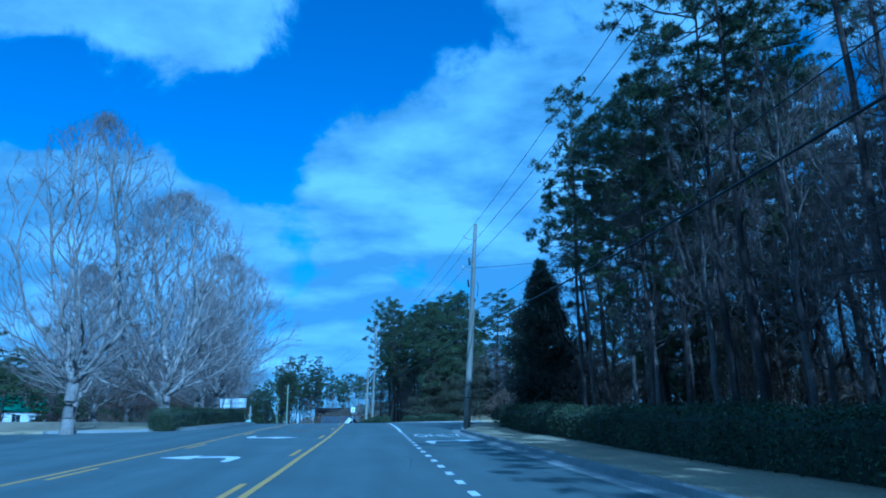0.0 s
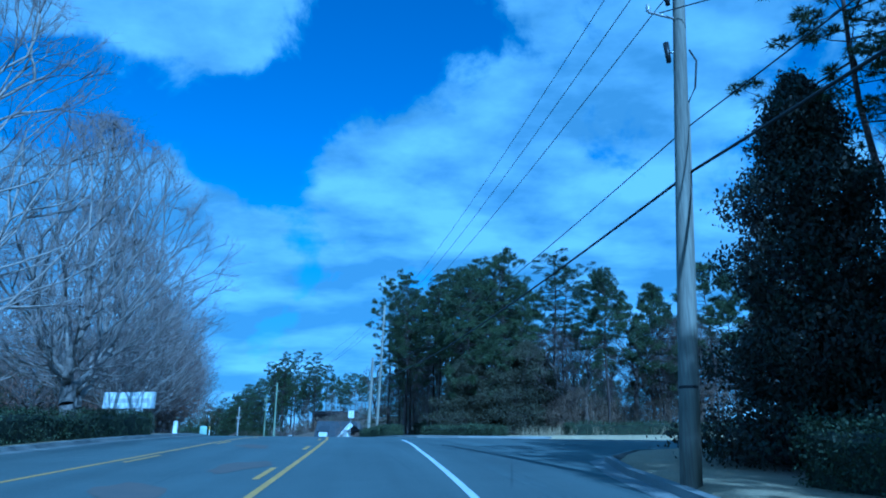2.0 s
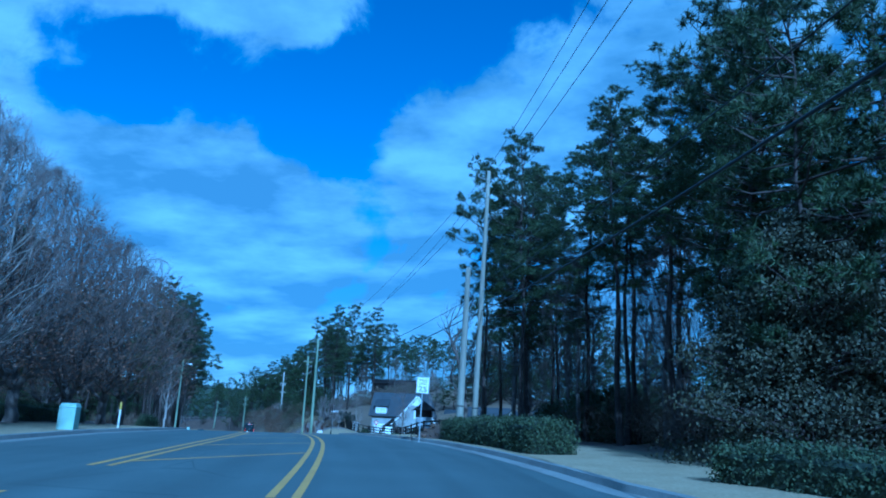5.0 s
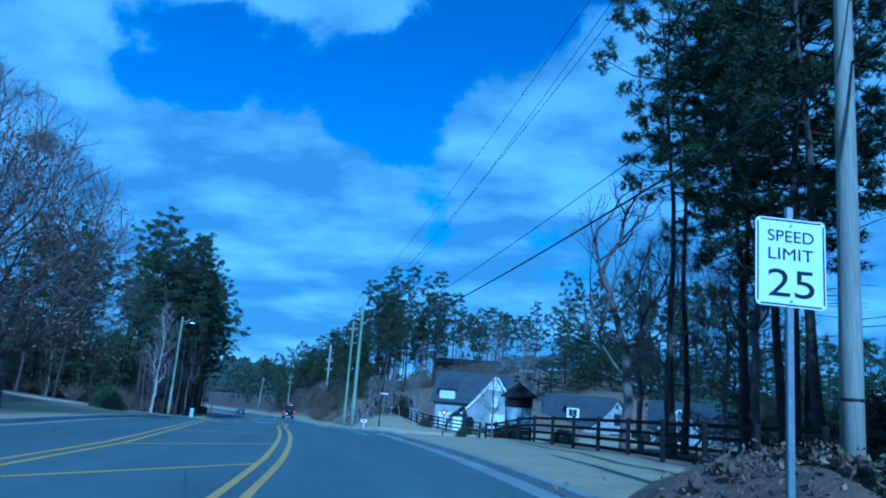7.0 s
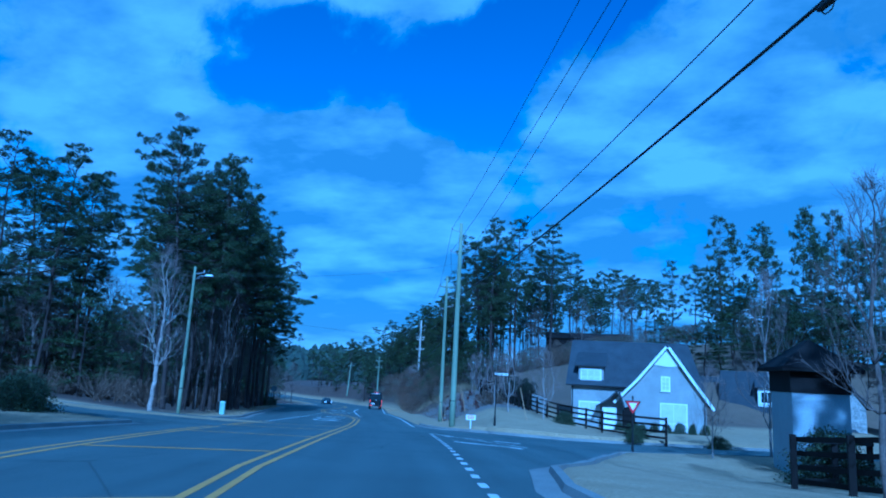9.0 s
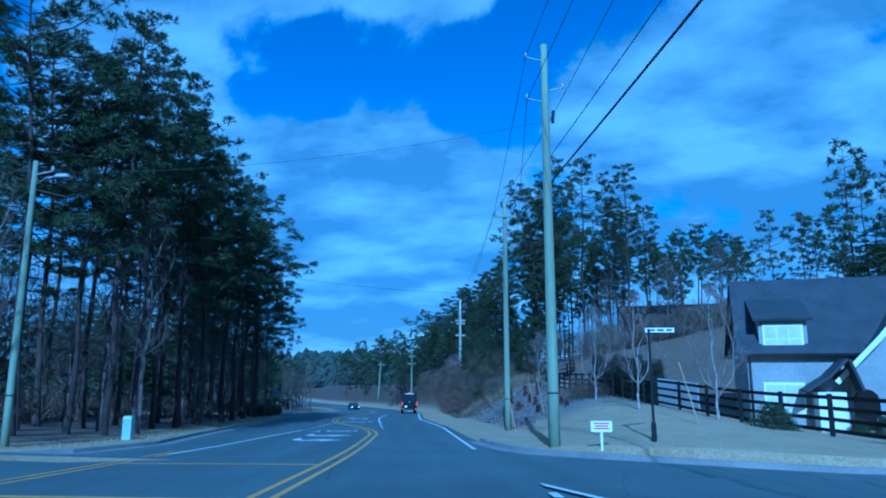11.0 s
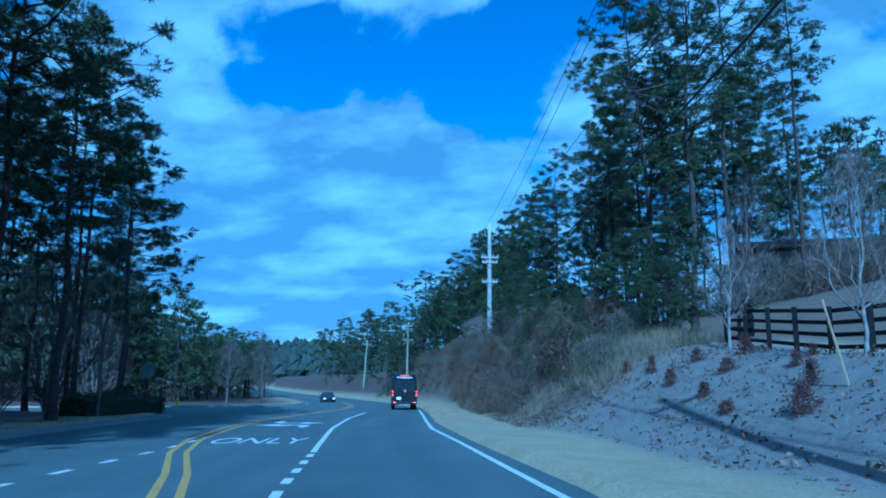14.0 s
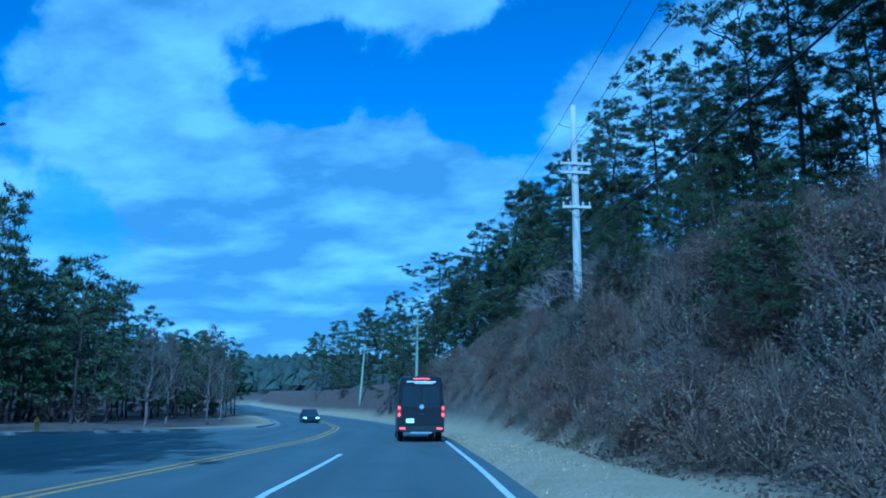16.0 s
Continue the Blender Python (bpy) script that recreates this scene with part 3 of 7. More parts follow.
def build_road():
    road = ribbon("road", -58, 372, left_edge, right_edge, 0.0, ROAD, "worn blue-grey asphalt road with turn lanes", "road", 1.0, 10)
    at = road.data.attributes.new("lane", "FLOAT_VECTOR", "POINT")
    at.data.foreach_set("vector", np.array([(s, left_edge(s) + (right_edge(s) - left_edge(s)) * k / 10, 0.0) for s in stations(-58, 372, 1.0) for k in range(11)], dtype=np.float32).ravel())

    def kerb(name, s0, s1, edge, side):
        V, F = [], []
        ss = stations(s0, s1, 1.0)
        prof = ((-0.45, 0.004), (-0.02, 0.012), (0.02, 0.135), (0.18, 0.15), (0.20, 0.02))
        for s in ss:
            for o, h in prof:
                V.append(on_road(s, edge(s) + side * o, h))
        n = len(prof)
        for i in range(len(ss) - 1):
            for k in range(n - 1):
                a = i * n + k
                F.append((a, a + 1, a + 1 + n, a + n) if side > 0 else (a + n, a + 1 + n, a + 1, a))
        tagged(part(name, (V, F), CONCRETE), "pale concrete kerb and gutter along the road", "kerb", kind="structure")
    kerb("kerb_1", -40, 50, right_edge, 1)
    kerb("kerb_2", 70, 149, right_edge, 1)
    kerb("kerb_3", 157, 173, right_edge, 1)
    kerb("kerb_4", 38, 153, left_edge, -1)
    kerb("kerb_5", 163, 221, left_edge, -1)
    kerb("kerb_6", 239, 320, left_edge, -1)


def stripe(name, rows, width, material, label, on=0.0, off=0.0, parent=None, h=0.005):
    """A painted line along rows of s, d; dashed where on and off are given."""
    V, F = [], []
    s, end = rows[0], rows[-2]
    while s < end - 0.05:
        e = min(s + (on or end - s), end)
        n = max(1, int((e - s) / 1.0))
        b = len(V)
        for k in range(n + 1):
            q = s + (e - s) * k / n
            d = table(q, *rows)
            V += [on_road(q, d - width / 2, h), on_road(q, d + width / 2, h)]
        for k in range(n):
            F.append((b + 2 * k, b + 2 * k + 1, b + 2 * k + 3, b + 2 * k + 2))
        s = e + off if on else end
    return tagged(part(name, (V, F), material, parent), label, "road marking", kind="structure")


def flat_shape(name, poly, s, d, turn, material, label, category="road marking"):
    """A painted shape: poly in metres (right, ahead) about its middle, turned by degrees, laid on the road at s, d."""
    c, sn = math.cos(radians(turn)), math.sin(radians(turn))
    V = []
    for x, y in poly:
        X, Y = x * c - y * sn, x * sn + y * c
        V.append(on_road(s + Y, d + X, 0.006))
    bm = bmesh.new()
    f = bm.faces.new([bm.verts.new(v) for v in V])
    bmesh.ops.triangulate(bm, faces=[f])
    if f.is_valid and f.normal.z < 0:
        bmesh.ops.reverse_faces(bm, faces=bm.faces)
    return tagged(part(name, bm, material), label, category, kind="structure")


def road_word(text, s, d, width, length, turn):
    cu = bpy.data.curves.new("road_word", "FONT")
    cu.body, cu.align_x, cu.align_y, cu.size = text, "CENTER", "CENTER", 1.0
    tmp = bpy.data.objects.new("tmp", cu)
    scene.collection.objects.link(tmp)
    me = bpy.data.meshes.new_from_object(tmp.evaluated_get(bpy.context.evaluated_depsgraph_get()))
    bpy.data.objects.remove(tmp)
    co = np.array([v.co[:] for v in me.vertices])
    lo, hi = co.min(0), co.max(0)
    c, sn = math.cos(radians(turn)), math.sin(radians(turn))
    for v in me.vertices:
        x = (v.co.x - (lo[0] + hi[0]) / 2) / (hi[0] - lo[0]) * width
        y = (v.co.y - (lo[1] + hi[1]) / 2) / (hi[1] - lo[1]) * length
        v.co = on_road(s + x * sn + y * c, d + x * c - y * sn, 0.006)
    me.materials.append(WHITE_LINE)
    ob = new("road_word", me)
    tagged(ob, "worn white painted lane word on the asphalt", "road marking", kind="structure")


ARROW = [(0.75, -1.3), (0.95, -1.25), (1.05, 0.1), (0.9, 0.5), (0.5, 0.72), (-0.25, 0.72), (-0.25, 1.25), (-1.25, 0.45), (-0.25, -0.3), (-0.25, 0.22), (0.4, 0.22), (0.62, 0.05), (0.72, -0.3)]


def build_markings():
    y = YELLOW
    stripe("lane_line", [-50, -2.3, 0, -2.1, 20, -1.95, 40, -1.55, 60, -1.15, 78, -1.05], 0.13, y, "solid yellow centre line")
    stripe("lane_line", [-48, -2.63, 0, -2.43, 20, -2.28, 40, -1.88, 60, -1.48, 78, -1.38], 0.13, y, "broken yellow centre line", 2.6, 7.2)
    stripe("lane_line", [-50, -7.2, 18, -6.7, 40, -6.0, 50, -5.5, 78, -4.9], 0.13, y, "solid yellow line of the turn lane")
    stripe("lane_line", [-44, -6.85, 18, -6.35, 40, -5.65, 50, -5.15, 78, -4.55], 0.13, y, "broken yellow line of the turn lane", 2.6, 7.2)
    right = [78, -1.05, 95, -1.22, 110, -1.5, 120, -1.9, 134, -2.5, 150, -2.3, 166, -1.9, 180, -1.55, 184, -1.8, 188, -2.35, 192, -3.3, 196, -4.45, 200, -5.2, 206, -5.7, 212, -5.9, 222, -5.0, 236, -3.7, 260, -2.9, 330, -2.7]
    stripe("lane_line", right, 0.13, y, "one of a pair of solid yellow lines")
    stripe("lane_line", [v - 0.36 if i % 2 else v for i, v in enumerate(right)], 0.13, y, "one of a pair of solid yellow lines")
    left = [82, -4.9, 98, -5.0, 112, -5.15, 123, -6.0, 136, -7.0, 148, -7.5, 168, -7.6]
    stripe("lane_line", left, 0.13, y, "one of a pair of solid yellow lines")
    stripe("lane_line", [v - 0.36 if i % 2 else v for i, v in enumerate(left)], 0.13, y, "one of a pair of solid yellow lines")
    for s, skew in ((85.5, 4.5), (92.5, 4.5), (99.5, 4.5), (106.5, 4.5), (113.5, 3.5), (121, 2.5), (129, 1.5), (137.5, 0.6), (146.5, -0.8), (155, -0.8), (162, -0.8)):
        a, b = table(s, *left) + 0.1, table(s, *right) - 0.45
        flat_shape("hatch_bar", [(a, -skew / 2 - 0.13), (b, skew / 2 - 0.13), (b, skew / 2 + 0.13), (a, -skew / 2 + 0.13)], s, 0, 0, y, "yellow hatch bar across the median")
    w = WHITE_LINE
    stripe("lane_line", [-40, 1.6, 23, 1.6, 36, 1.75], 0.15, w, "dotted white lane line", 0.65, 1.05)
    stripe("lane_line", [36, 1.75, 50, 2.1, 62, 2.6], 0.14, w, "solid white lane line")
    stripe("lane_line", [128, 1.35, 133, 1.4, 146, 1.85, 156, 2.15], 0.15, w, "dotted white line across the junction", 0.65, 0.75)
    for a, b in (((156.5, 2.2), (146.5, 5.0)), ((153.5, 2.5), (150.5, 5.6)), ((147.5, 2.4), (145.5, 4.6))):
        flat_shape("gore_bar", [(a[1], a[0] - 0.3), (b[1], b[0] - 0.3), (b[1], b[0] + 0.3), (a[1], a[0] + 0.3)], 0, 0, 0, w, "white painted gore line at the junction")
    flat_shape("gore_bar", [(7.5, 163.0), (9.2, 161.0), (9.6, 161.5), (7.9, 163.5)], 0, 0, 0, w, "white painted gore line at the junction")
    stripe("lane_line", [168, 2.1, 188, 2.42, 199, 2.0, 206, 1.6, 216, 1.65, 227, 1.9, 239, 2.3, 260, 2.6, 330, 2.6], 0.14, w, "solid white edge line")
    stripe("lane_line", [166, -7.6, 172, -7.2, 178, -6.8, 185, -6.1], 0.14, w, "solid white lane line")
    stripe("lane_line", [185, -6.1, 190, -5.6, 197, -5.2, 201, -5.3], 0.15, w, "dotted white lane line", 0.65, 1.1)
    stripe("lane_line", [186.5, -1.3, 190, -1.5, 196, -1.65], 0.15, w, "dotted white lane line", 0.65, 0.75)
    stripe("lane_line", [196, -1.65, 206, -2.1, 216, -2.2, 226, -1.8], 0.14, w, "solid white lane line")
    for s, d, turn in ((20, -4.6, 0), (32, -4.3, 180), (175.2, -4.1, 180), (179.3, -4.0, 180), (207.8, -4.2, 0), (210.6, -4.0, 180), (27, 3.2, 0)):
        poly = ARROW if (s, turn) != (27, 0) else [(-x, v) for x, v in ARROW]
        flat_shape("turn_arrow", poly, s, d, turn, w, "worn white turn arrow painted on the asphalt")
    road_word("ONLY", 184.0, -4.0, 2.5, 2.1, 180)
    road_word("ONLY", 199.6, -3.5, 2.5, 2.1, 0)
    road_word("ONLY", 32.0, 3.2, 2.2, 2.3, 0)
    blob = [(0.5 * math.cos(a) * (1 + 0.3 * math.sin(3 * a)), 1.6 * math.sin(a) * (1 + 0.2 * math.cos(5 * a))) for a in np.linspace(0, 2 * math.pi, 19)[:-1]]
    for s, d, t in ((38, -3.4, 20), (43, -2.6, -10), (52, -3.5, 15)):
        flat_shape("clay_stain", blob, s, d, t, PATCH, "red clay smeared on the asphalt", "stain")


build_ground()
build_road()
build_markings()

# ---------------------------------------------------------------- trees and shrubs
def unit(v):
    return v / (np.linalg.norm(v) + 1e-9)


def units(a):
    return a / (np.linalg.norm(a, axis=1, keepdims=True) + 1e-9)


def tuft(V, F, p, out, size, n, rng, width=0.2):
    """A spray of n pointed needle bundles about p, leaning towards out."""
    a = units(rng.normal(size=(n, 3)) + 0.9 * out)
    w = units(np.cross(a, rng.normal(size=(n, 3)))) * size * width * 0.5
    q = p + a * size * rng.uniform(0.6, 1.1, size=(n, 1))
    b = len(V)
    V.extend(np.stack((p - w, p + w, q), axis=1).reshape(-1, 3).tolist())
    F.extend((b + 3 * k, b + 3 * k + 1, b + 3 * k + 2) for k in range(n))


def leaf_spray(V, F, p, size, n, rng, spread):
    """n broad leaves scattered about p, each with its own tilt."""
    c = p + rng.normal(size=(n, 3)) * spread
    a = units(rng.normal(size=(n, 3)) + np.array((0, 0, 0.3))) * size
    w = units(np.cross(a, rng.normal(size=(n, 3)))) * size * 0.28
    b = len(V)
    V.extend(np.stack((c - a * 0.5, c + w + a * 0.05, c + a * 0.5, c - w + a * 0.05), axis=1).reshape(-1, 3).tolist())
    F.extend((b + 4 * k, b + 4 * k + 1, b + 4 * k + 2, b + 4 * k + 3) for k in range(n))


def pine_meshes(seed, height, crown_from, spread, branches=46, dense=1.0, blades=13, coarse=1.0):
    """A loblolly pine: straight bare trunk, dead stubs, and uneven boughs that end in rounded clumps of needles."""
    rng = np.random.default_rng(seed)
    V, F = [], []
    lean = rng.normal(size=2) * 0.014 * height
    n = 9
    axis = [np.array((lean[0] * (i / n) ** 2 + 0.09 * math.sin(i * 1.7 + seed), lean[1] * (i / n) ** 2 + 0.09 * math.cos(i * 1.3 + seed), height * i / n)) for i in range(n + 1)]
    r0 = 0.0054 * height + 0.03
    tube(V, F, axis, [r0 * (1.3 if i == 0 else 1 - 0.88 * i / n) for i in range(n + 1)], 7)

    def on_axis(z):
        q = min(max(z / height * n, 0), n - 1e-4)
        i = int(q)
        return axis[i] + (axis[i + 1] - axis[i]) * (q - i)
    NV, NF = [], []
    lobes = rng.uniform(0, 6.28, size=3)

    def clump(c, r, out):
        for i in range(max(3, int(14 * dense))):
            v = unit(rng.normal(size=3) + np.array((0, 0, 0.25)))
            q = c + v * r * np.array((1.0, 1.0, 0.62)) * rng.uniform(0.25, 1.0)
            tuft(NV, NF, q, v * 0.9 + out * 0.2 + np.array((0, 0, 0.35)), rng.uniform(0.22, 0.36) * coarse, blades, rng, 0.12 * coarse)
    for k in range(branches):
        f = (k + rng.uniform()) / branches
        z = height * (crown_from + (0.985 - crown_from) * f ** 0.92)
        az = k * 2.399 + rng.normal() * 0.6
        prof = (min(1, (f + 0.12) / 0.34) ** 0.7) * max(0.0, 1 - max(0, f - 0.3) / 0.74) ** 0.62
        side = 0.8 + 0.28 * math.sin(az + lobes[0] + 3 * f) + 0.2 * math.sin(2 * az + lobes[1] - 5 * f)
        L = 0.35 + spread * prof * side * rng.uniform(0.5, 1.2)
        el = -0.08 + 0.75 * f * f + rng.normal() * 0.14
        p = on_axis(z)
        d0 = np.array((math.cos(az) * math.cos(el), math.sin(az) * math.cos(el), math.sin(el)))
        pts = [p, p + d0 * L * 0.5 + np.array((0, 0, -0.03 * L)), p + d0 * L + np.array((0, 0, 0.14 * L))]
        tube(V, F, pts, [0.011 * L + 0.018, 0.007 * L + 0.012, 0.01], 3)
        clump(pts[2], rng.uniform(0.28, 0.46), d0)
        across = unit(np.cross(d0, (0.0, 0.0, 1.0)))
        for j in range(int(L * 1.25)):
            t = rng.uniform(0.42, 0.98)
            b = p + (pts[2] - p) * t
            c = b + across * rng.choice((-1, 1)) * rng.uniform(0.25, 0.42) * (1.15 - 0.5 * t) * L + np.array((0, 0, rng.uniform(0.0, 0.22) * L)) + d0 * 0.12 * L
            tube(V, F, [b, c], [0.014, 0.007], 3)
            clump(c, rng.uniform(0.26, 0.46), d0)
    clump(on_axis(height * 0.99), 0.45, np.array((0, 0, 1.0)))
    for k in range(12):
        z = height * rng.uniform(min(0.2, crown_from * 0.5), crown_from)
        az = rng.uniform(0, 6.28)
        L = rng.uniform(0.5, 2.2)
        p = on_axis(z)
        e = p + np.array((math.cos(az) * L, math.sin(az) * L, rng.uniform(-0.25, 0.4)))
        tube(V, F, [p, e], [0.026, 0.008], 3)
        tube(V, F, [(p + e) / 2, e + rng.normal(size=3) * 0.35], [0.012, 0.005], 3)
    return (V, F), (NV, NF)


def cones(V, F, P, Q, r):
    """Thin three-sided twigs from P to Q."""
    a = units(Q - P)
    u = units(np.cross(a, np.array((0.31, 0.52, 0.79))))
    w = np.cross(a, u)
    b, n = len(V), len(P)
    rings = [P + r * (u * math.cos(t) + w * math.sin(t)) for t in (0.0, 2.0944, 4.1888)]
    V.extend(np.stack((*rings, Q), axis=1).reshape(-1, 3).tolist())
    for k in range(n):
        o = b + 4 * k
        F.extend(((o, o + 1, o + 3), (o + 1, o + 2, o + 3), (o + 2, o, o + 3)))


def crown_meshes(seed, height, radius, trunk=2.0, n=1500, r0=0.3, twig=0.7, twigs=8, rise=0.5, low=0.55, stems=1, fine=0.006, leader=0.0):
    """A leafless broadleaf tree: limbs grown from the fork through a rounded crown, thinning by the pipe rule, with fine twigs at the ends."""
    rng = np.random.default_rng(seed)
    P, par, path, way = [], [], [], []

    def node(p, k):
        P.append(np.array(p, float)); par.append(k)
        d = P[-1] - P[k] if k >= 0 else np.array((0, 0, 1.0))
        path.append((path[k] + np.linalg.norm(d)) if k >= 0 else 0.0)
        way.append(unit(d))
        return len(P) - 1
    base = node((0, 0, -0.15), -1)
    for m in range(stems):
        o = np.array((rng.normal() * 0.25, rng.normal() * 0.25, 0)) * (stems > 1)
        k = base
        for i in range(1, 4):
            k = node(o * i / 2 + np.array((0.03 * math.sin(seed + 2 * i), 0.03 * math.cos(seed + i), 0.0)) * height * 0.1 + np.array((0, 0, trunk * i / 3)), k)
    for i in range(1, 6):
        if leader:
            k = node((0.02 * height * math.sin(seed + i), 0.02 * height * math.cos(2 * seed + i), trunk + (height * leader - trunk) * i / 5), k)
    u = rng.uniform(0.02, 1, size=n) ** 0.85
    a = rng.uniform(0, 2 * math.pi, size=n)
    R = radius * np.sin(np.pi * np.clip(low * 0.35 + (1 - low * 0.35) * u, 0, 0.995)) ** 0.62 * np.clip(0.35 + u / 0.3, 0, 1)
    R *= 1 + 0.13 * np.sin(3 * a + seed) + 0.1 * np.sin(5 * a + 7 * u)
    r = R * np.sqrt(rng.uniform(0.02, 1.0, size=n))
    pts = np.stack((np.cos(a) * r, np.sin(a) * r, trunk * 0.9 + (height - trunk * 0.9) * u), axis=1)
    fork = np.array((0, 0, trunk * 0.7))
    pts = pts[np.argsort(np.linalg.norm(pts - fork, axis=1))]
    N = len(P)
    pos, pl, dr = np.zeros((N + n, 3)), np.zeros(N + n), np.zeros((N + n, 3))
    pos[:N], pl[:N], dr[:N] = P, path, way
    pl[0] += 50
    for p in pts:
        v = p - pos[:N]
        L = np.linalg.norm(v, axis=1) + 1e-6
        c = np.einsum("ij,ij->i", v, dr[:N]) / L
        k = int(np.argmin(L * (1.75 - 0.75 * c) + 0.32 * pl[:N] + (L < 0.12) * 9))
        q = p.copy()
        pos[N], pl[N], dr[N] = q, pl[k] + L[k], unit(unit(q - pos[k]) + dr[k] * 0.5 + np.array((0, 0, 0.12 * rise)))
        par.append(k); N += 1
    kids = [[] for _ in range(N)]
    for k in range(1, N):
        kids[par[k]].append(k)
    for turn in range(3):
        old = pos.copy()
        for k in range(4, N):
            if kids[k]:
                pos[k] = 0.5 * old[k] + 0.25 * old[par[k]] + 0.25 * np.mean([old[c] for c in kids[k]], axis=0)
    count = np.ones(N)
    for k in range(N - 1, 0, -1):
        count[par[k]] += count[k]
    rad = np.maximum(r0 * (count / count[1]) ** 0.5, fine * 1.15)
    V, F, TV, TF = [], [], [], []
    for k in range(1, N):
        top = rad[k]
        bot = min(rad[par[k]], top * 1.3) if par[k] else rad[k] * 1.35
        if top > fine * 2.2:
            tube(V, F, [pos[par[k]], (pos[par[k]] * 0.5 + pos[k] * 0.5) + rng.normal(size=3) * top * 0.3, pos[k]], [bot, (bot + top) / 2, top * 0.95], 8 if top > 0.1 else 5 if top > 0.03 else 4)
        else:
            tube(TV, TF, [pos[par[k]], pos[k]], [bot, top * 0.9], 3)
    tips = np.array([k for k in range(4, N) if count[k] <= 3])
    src = np.repeat(tips, twigs)
    f = rng.uniform(0.2, 1.0, size=(len(src), 1))
    pp = np.array([par[k] for k in src])
    A = pos[pp] * (1 - f) + pos[src] * f
    D = units(units(pos[src] - pos[pp]) + rng.normal(size=(len(src), 3)) * 0.5 + np.array((0, 0, 0.35 * rise)))
    B = A + D * twig * rng.uniform(0.4, 1.15, size=(len(src), 1))
    cones(TV, TF, A, B, fine * 0.85)
    g = rng.uniform(0.35, 0.8, size=(len(src), 1))
    A2 = A + (B - A) * g
    D2 = units(D + rng.normal(size=(len(src), 3)) * 0.6)
    cones(TV, TF, A2, A2 + D2 * twig * 0.5, fine * 0.7)
    return (V, F), (TV, TF)


def bare_meshes(seed, height, spread, fork=0.18, limbs=6, order=4, upright=0.55, r0=None, kids=(6, 6, 5, 4, 4), trunks=1):
    """A leafless broadleaf tree: short trunk, steep limbs, and branches that divide down to fine twigs."""
    rng = np.random.default_rng(seed)
    V, F, TV, TF = [], [], [], []
    r0 = r0 or 0.016 * height + 0.04

    def grow(p, d, L, r, k):
        fine = k >= order
        n = 3 if not fine else 2
        pts, q, a = [p], p, d
        for i in range(n):
            a = unit(a + rng.normal(size=3) * (0.05 + 0.022 * k) + np.array((0, 0, 0.05 * upright)))
            q = q + a * L / n
            pts.append(q)
        radii = [r * (1 - 0.55 * i / n) for i in range(n + 1)]
        if fine:
            tube(TV, TF, pts, [max(x * 0.8, 0.0055) for x in radii], 3)
        else:
            tube(V, F, pts, [max(x, 0.009) for x in radii], 6 if k < 2 else 4)
        if k >= order:
            return
        m = kids[min(k, len(kids) - 1)]
        for j in range(m):
            f = 1.0 if j == 0 else rng.uniform(0.28, 0.98)
            i = min(int(f * n), n - 1)
            b = pts[i] + (pts[i + 1] - pts[i]) * (f * n - i)
            side = unit(np.cross(a, rng.normal(size=3)))
            ang = rng.uniform(0.35, 0.75) if j else 0.15
            nd = unit(a * math.cos(ang) + side * math.sin(ang) + np.array((0, 0, 0.12 * upright)))
            grow(b, nd, L * rng.uniform(0.46, 0.68) * (1.1 if j == 0 else 1), r * (0.62 if j == 0 else 0.42), k + 1)
    H = height * fork
    for t in range(trunks):
        o = np.array((rng.normal() * 0.2 * (trunks > 1), rng.normal() * 0.2 * (trunks > 1), 0.0))
        top = o + np.array((rng.normal() * 0.05 * H, rng.normal() * 0.05 * H, H))
        tube(V, F, [o + np.array((0, 0, -0.15)), o + np.array((0, 0, 0.35)), top], [r0 * 1.45, r0 * 1.05, r0 * 0.92], 9)
        for k in range(limbs):
            az = 6.283 * (k + rng.uniform(-0.2, 0.2)) / limbs
            out = spread / height * rng.uniform(0.7, 1.15)
            d = unit(np.array((math.cos(az) * out, math.sin(az) * out, 0.75 * upright + 0.35)))
            grow(top - np.array((0, 0, rng.uniform(0, 0.35) * H)), d, height * rng.uniform(0.34, 0.44), r0 * rng.uniform(0.42, 0.6), 1)
        grow(top, unit(np.array((rng.normal() * 0.1, rng.normal() * 0.1, 1.0))), height * 0.42, r0 * 0.6, 1)
    return (V, F), (TV, TF)


def leafy_meshes(seed, height, radius, n, leaf, conical=0.6, low=0.03, tiers=0.22):
    """A dense evergreen to the ground: leaves in sprays over an uneven cone, with hollows between the boughs."""
    rng = np.random.default_rng(seed)
    V, F, LV, LF = [], [], [], []
    tube(V, F, [np.array((0, 0, -0.1)), np.array((0, 0, height * 0.5)), np.array((0, 0, height * 0.93))], [0.02 * height + 0.03, 0.012 * height, 0.02], 7)
    for k in range(n):
        f = rng.uniform(low, 1.0) ** 1.15
        z = height * f
        R = radius * ((1 - f) ** conical * 1.02 + 0.03) * (1 + tiers * math.sin(5 * f * 6.28 + seed) * rng.uniform(0.3, 1))
        az = rng.uniform(0, 6.283)
        R *= 0.86 + 0.2 * math.sin(az * 3 + z) + 0.12 * math.sin(az * 7 - 2 * z)
        r = R * math.sqrt(rng.uniform(0.45, 1.0))
        p = np.array((math.cos(az) * r, math.sin(az) * r, z))
        if k % 9 == 0:
            tube(V, F, [np.array((0, 0, max(z - 0.25 * r, 0.1))), p], [0.012 * height * (1 - f) + 0.012, 0.006], 3)
        leaf_spray(LV, LF, p, leaf * rng.uniform(0.7, 1.2), 9, rng, leaf * 1.1)
    return (V, F), (LV, LF)


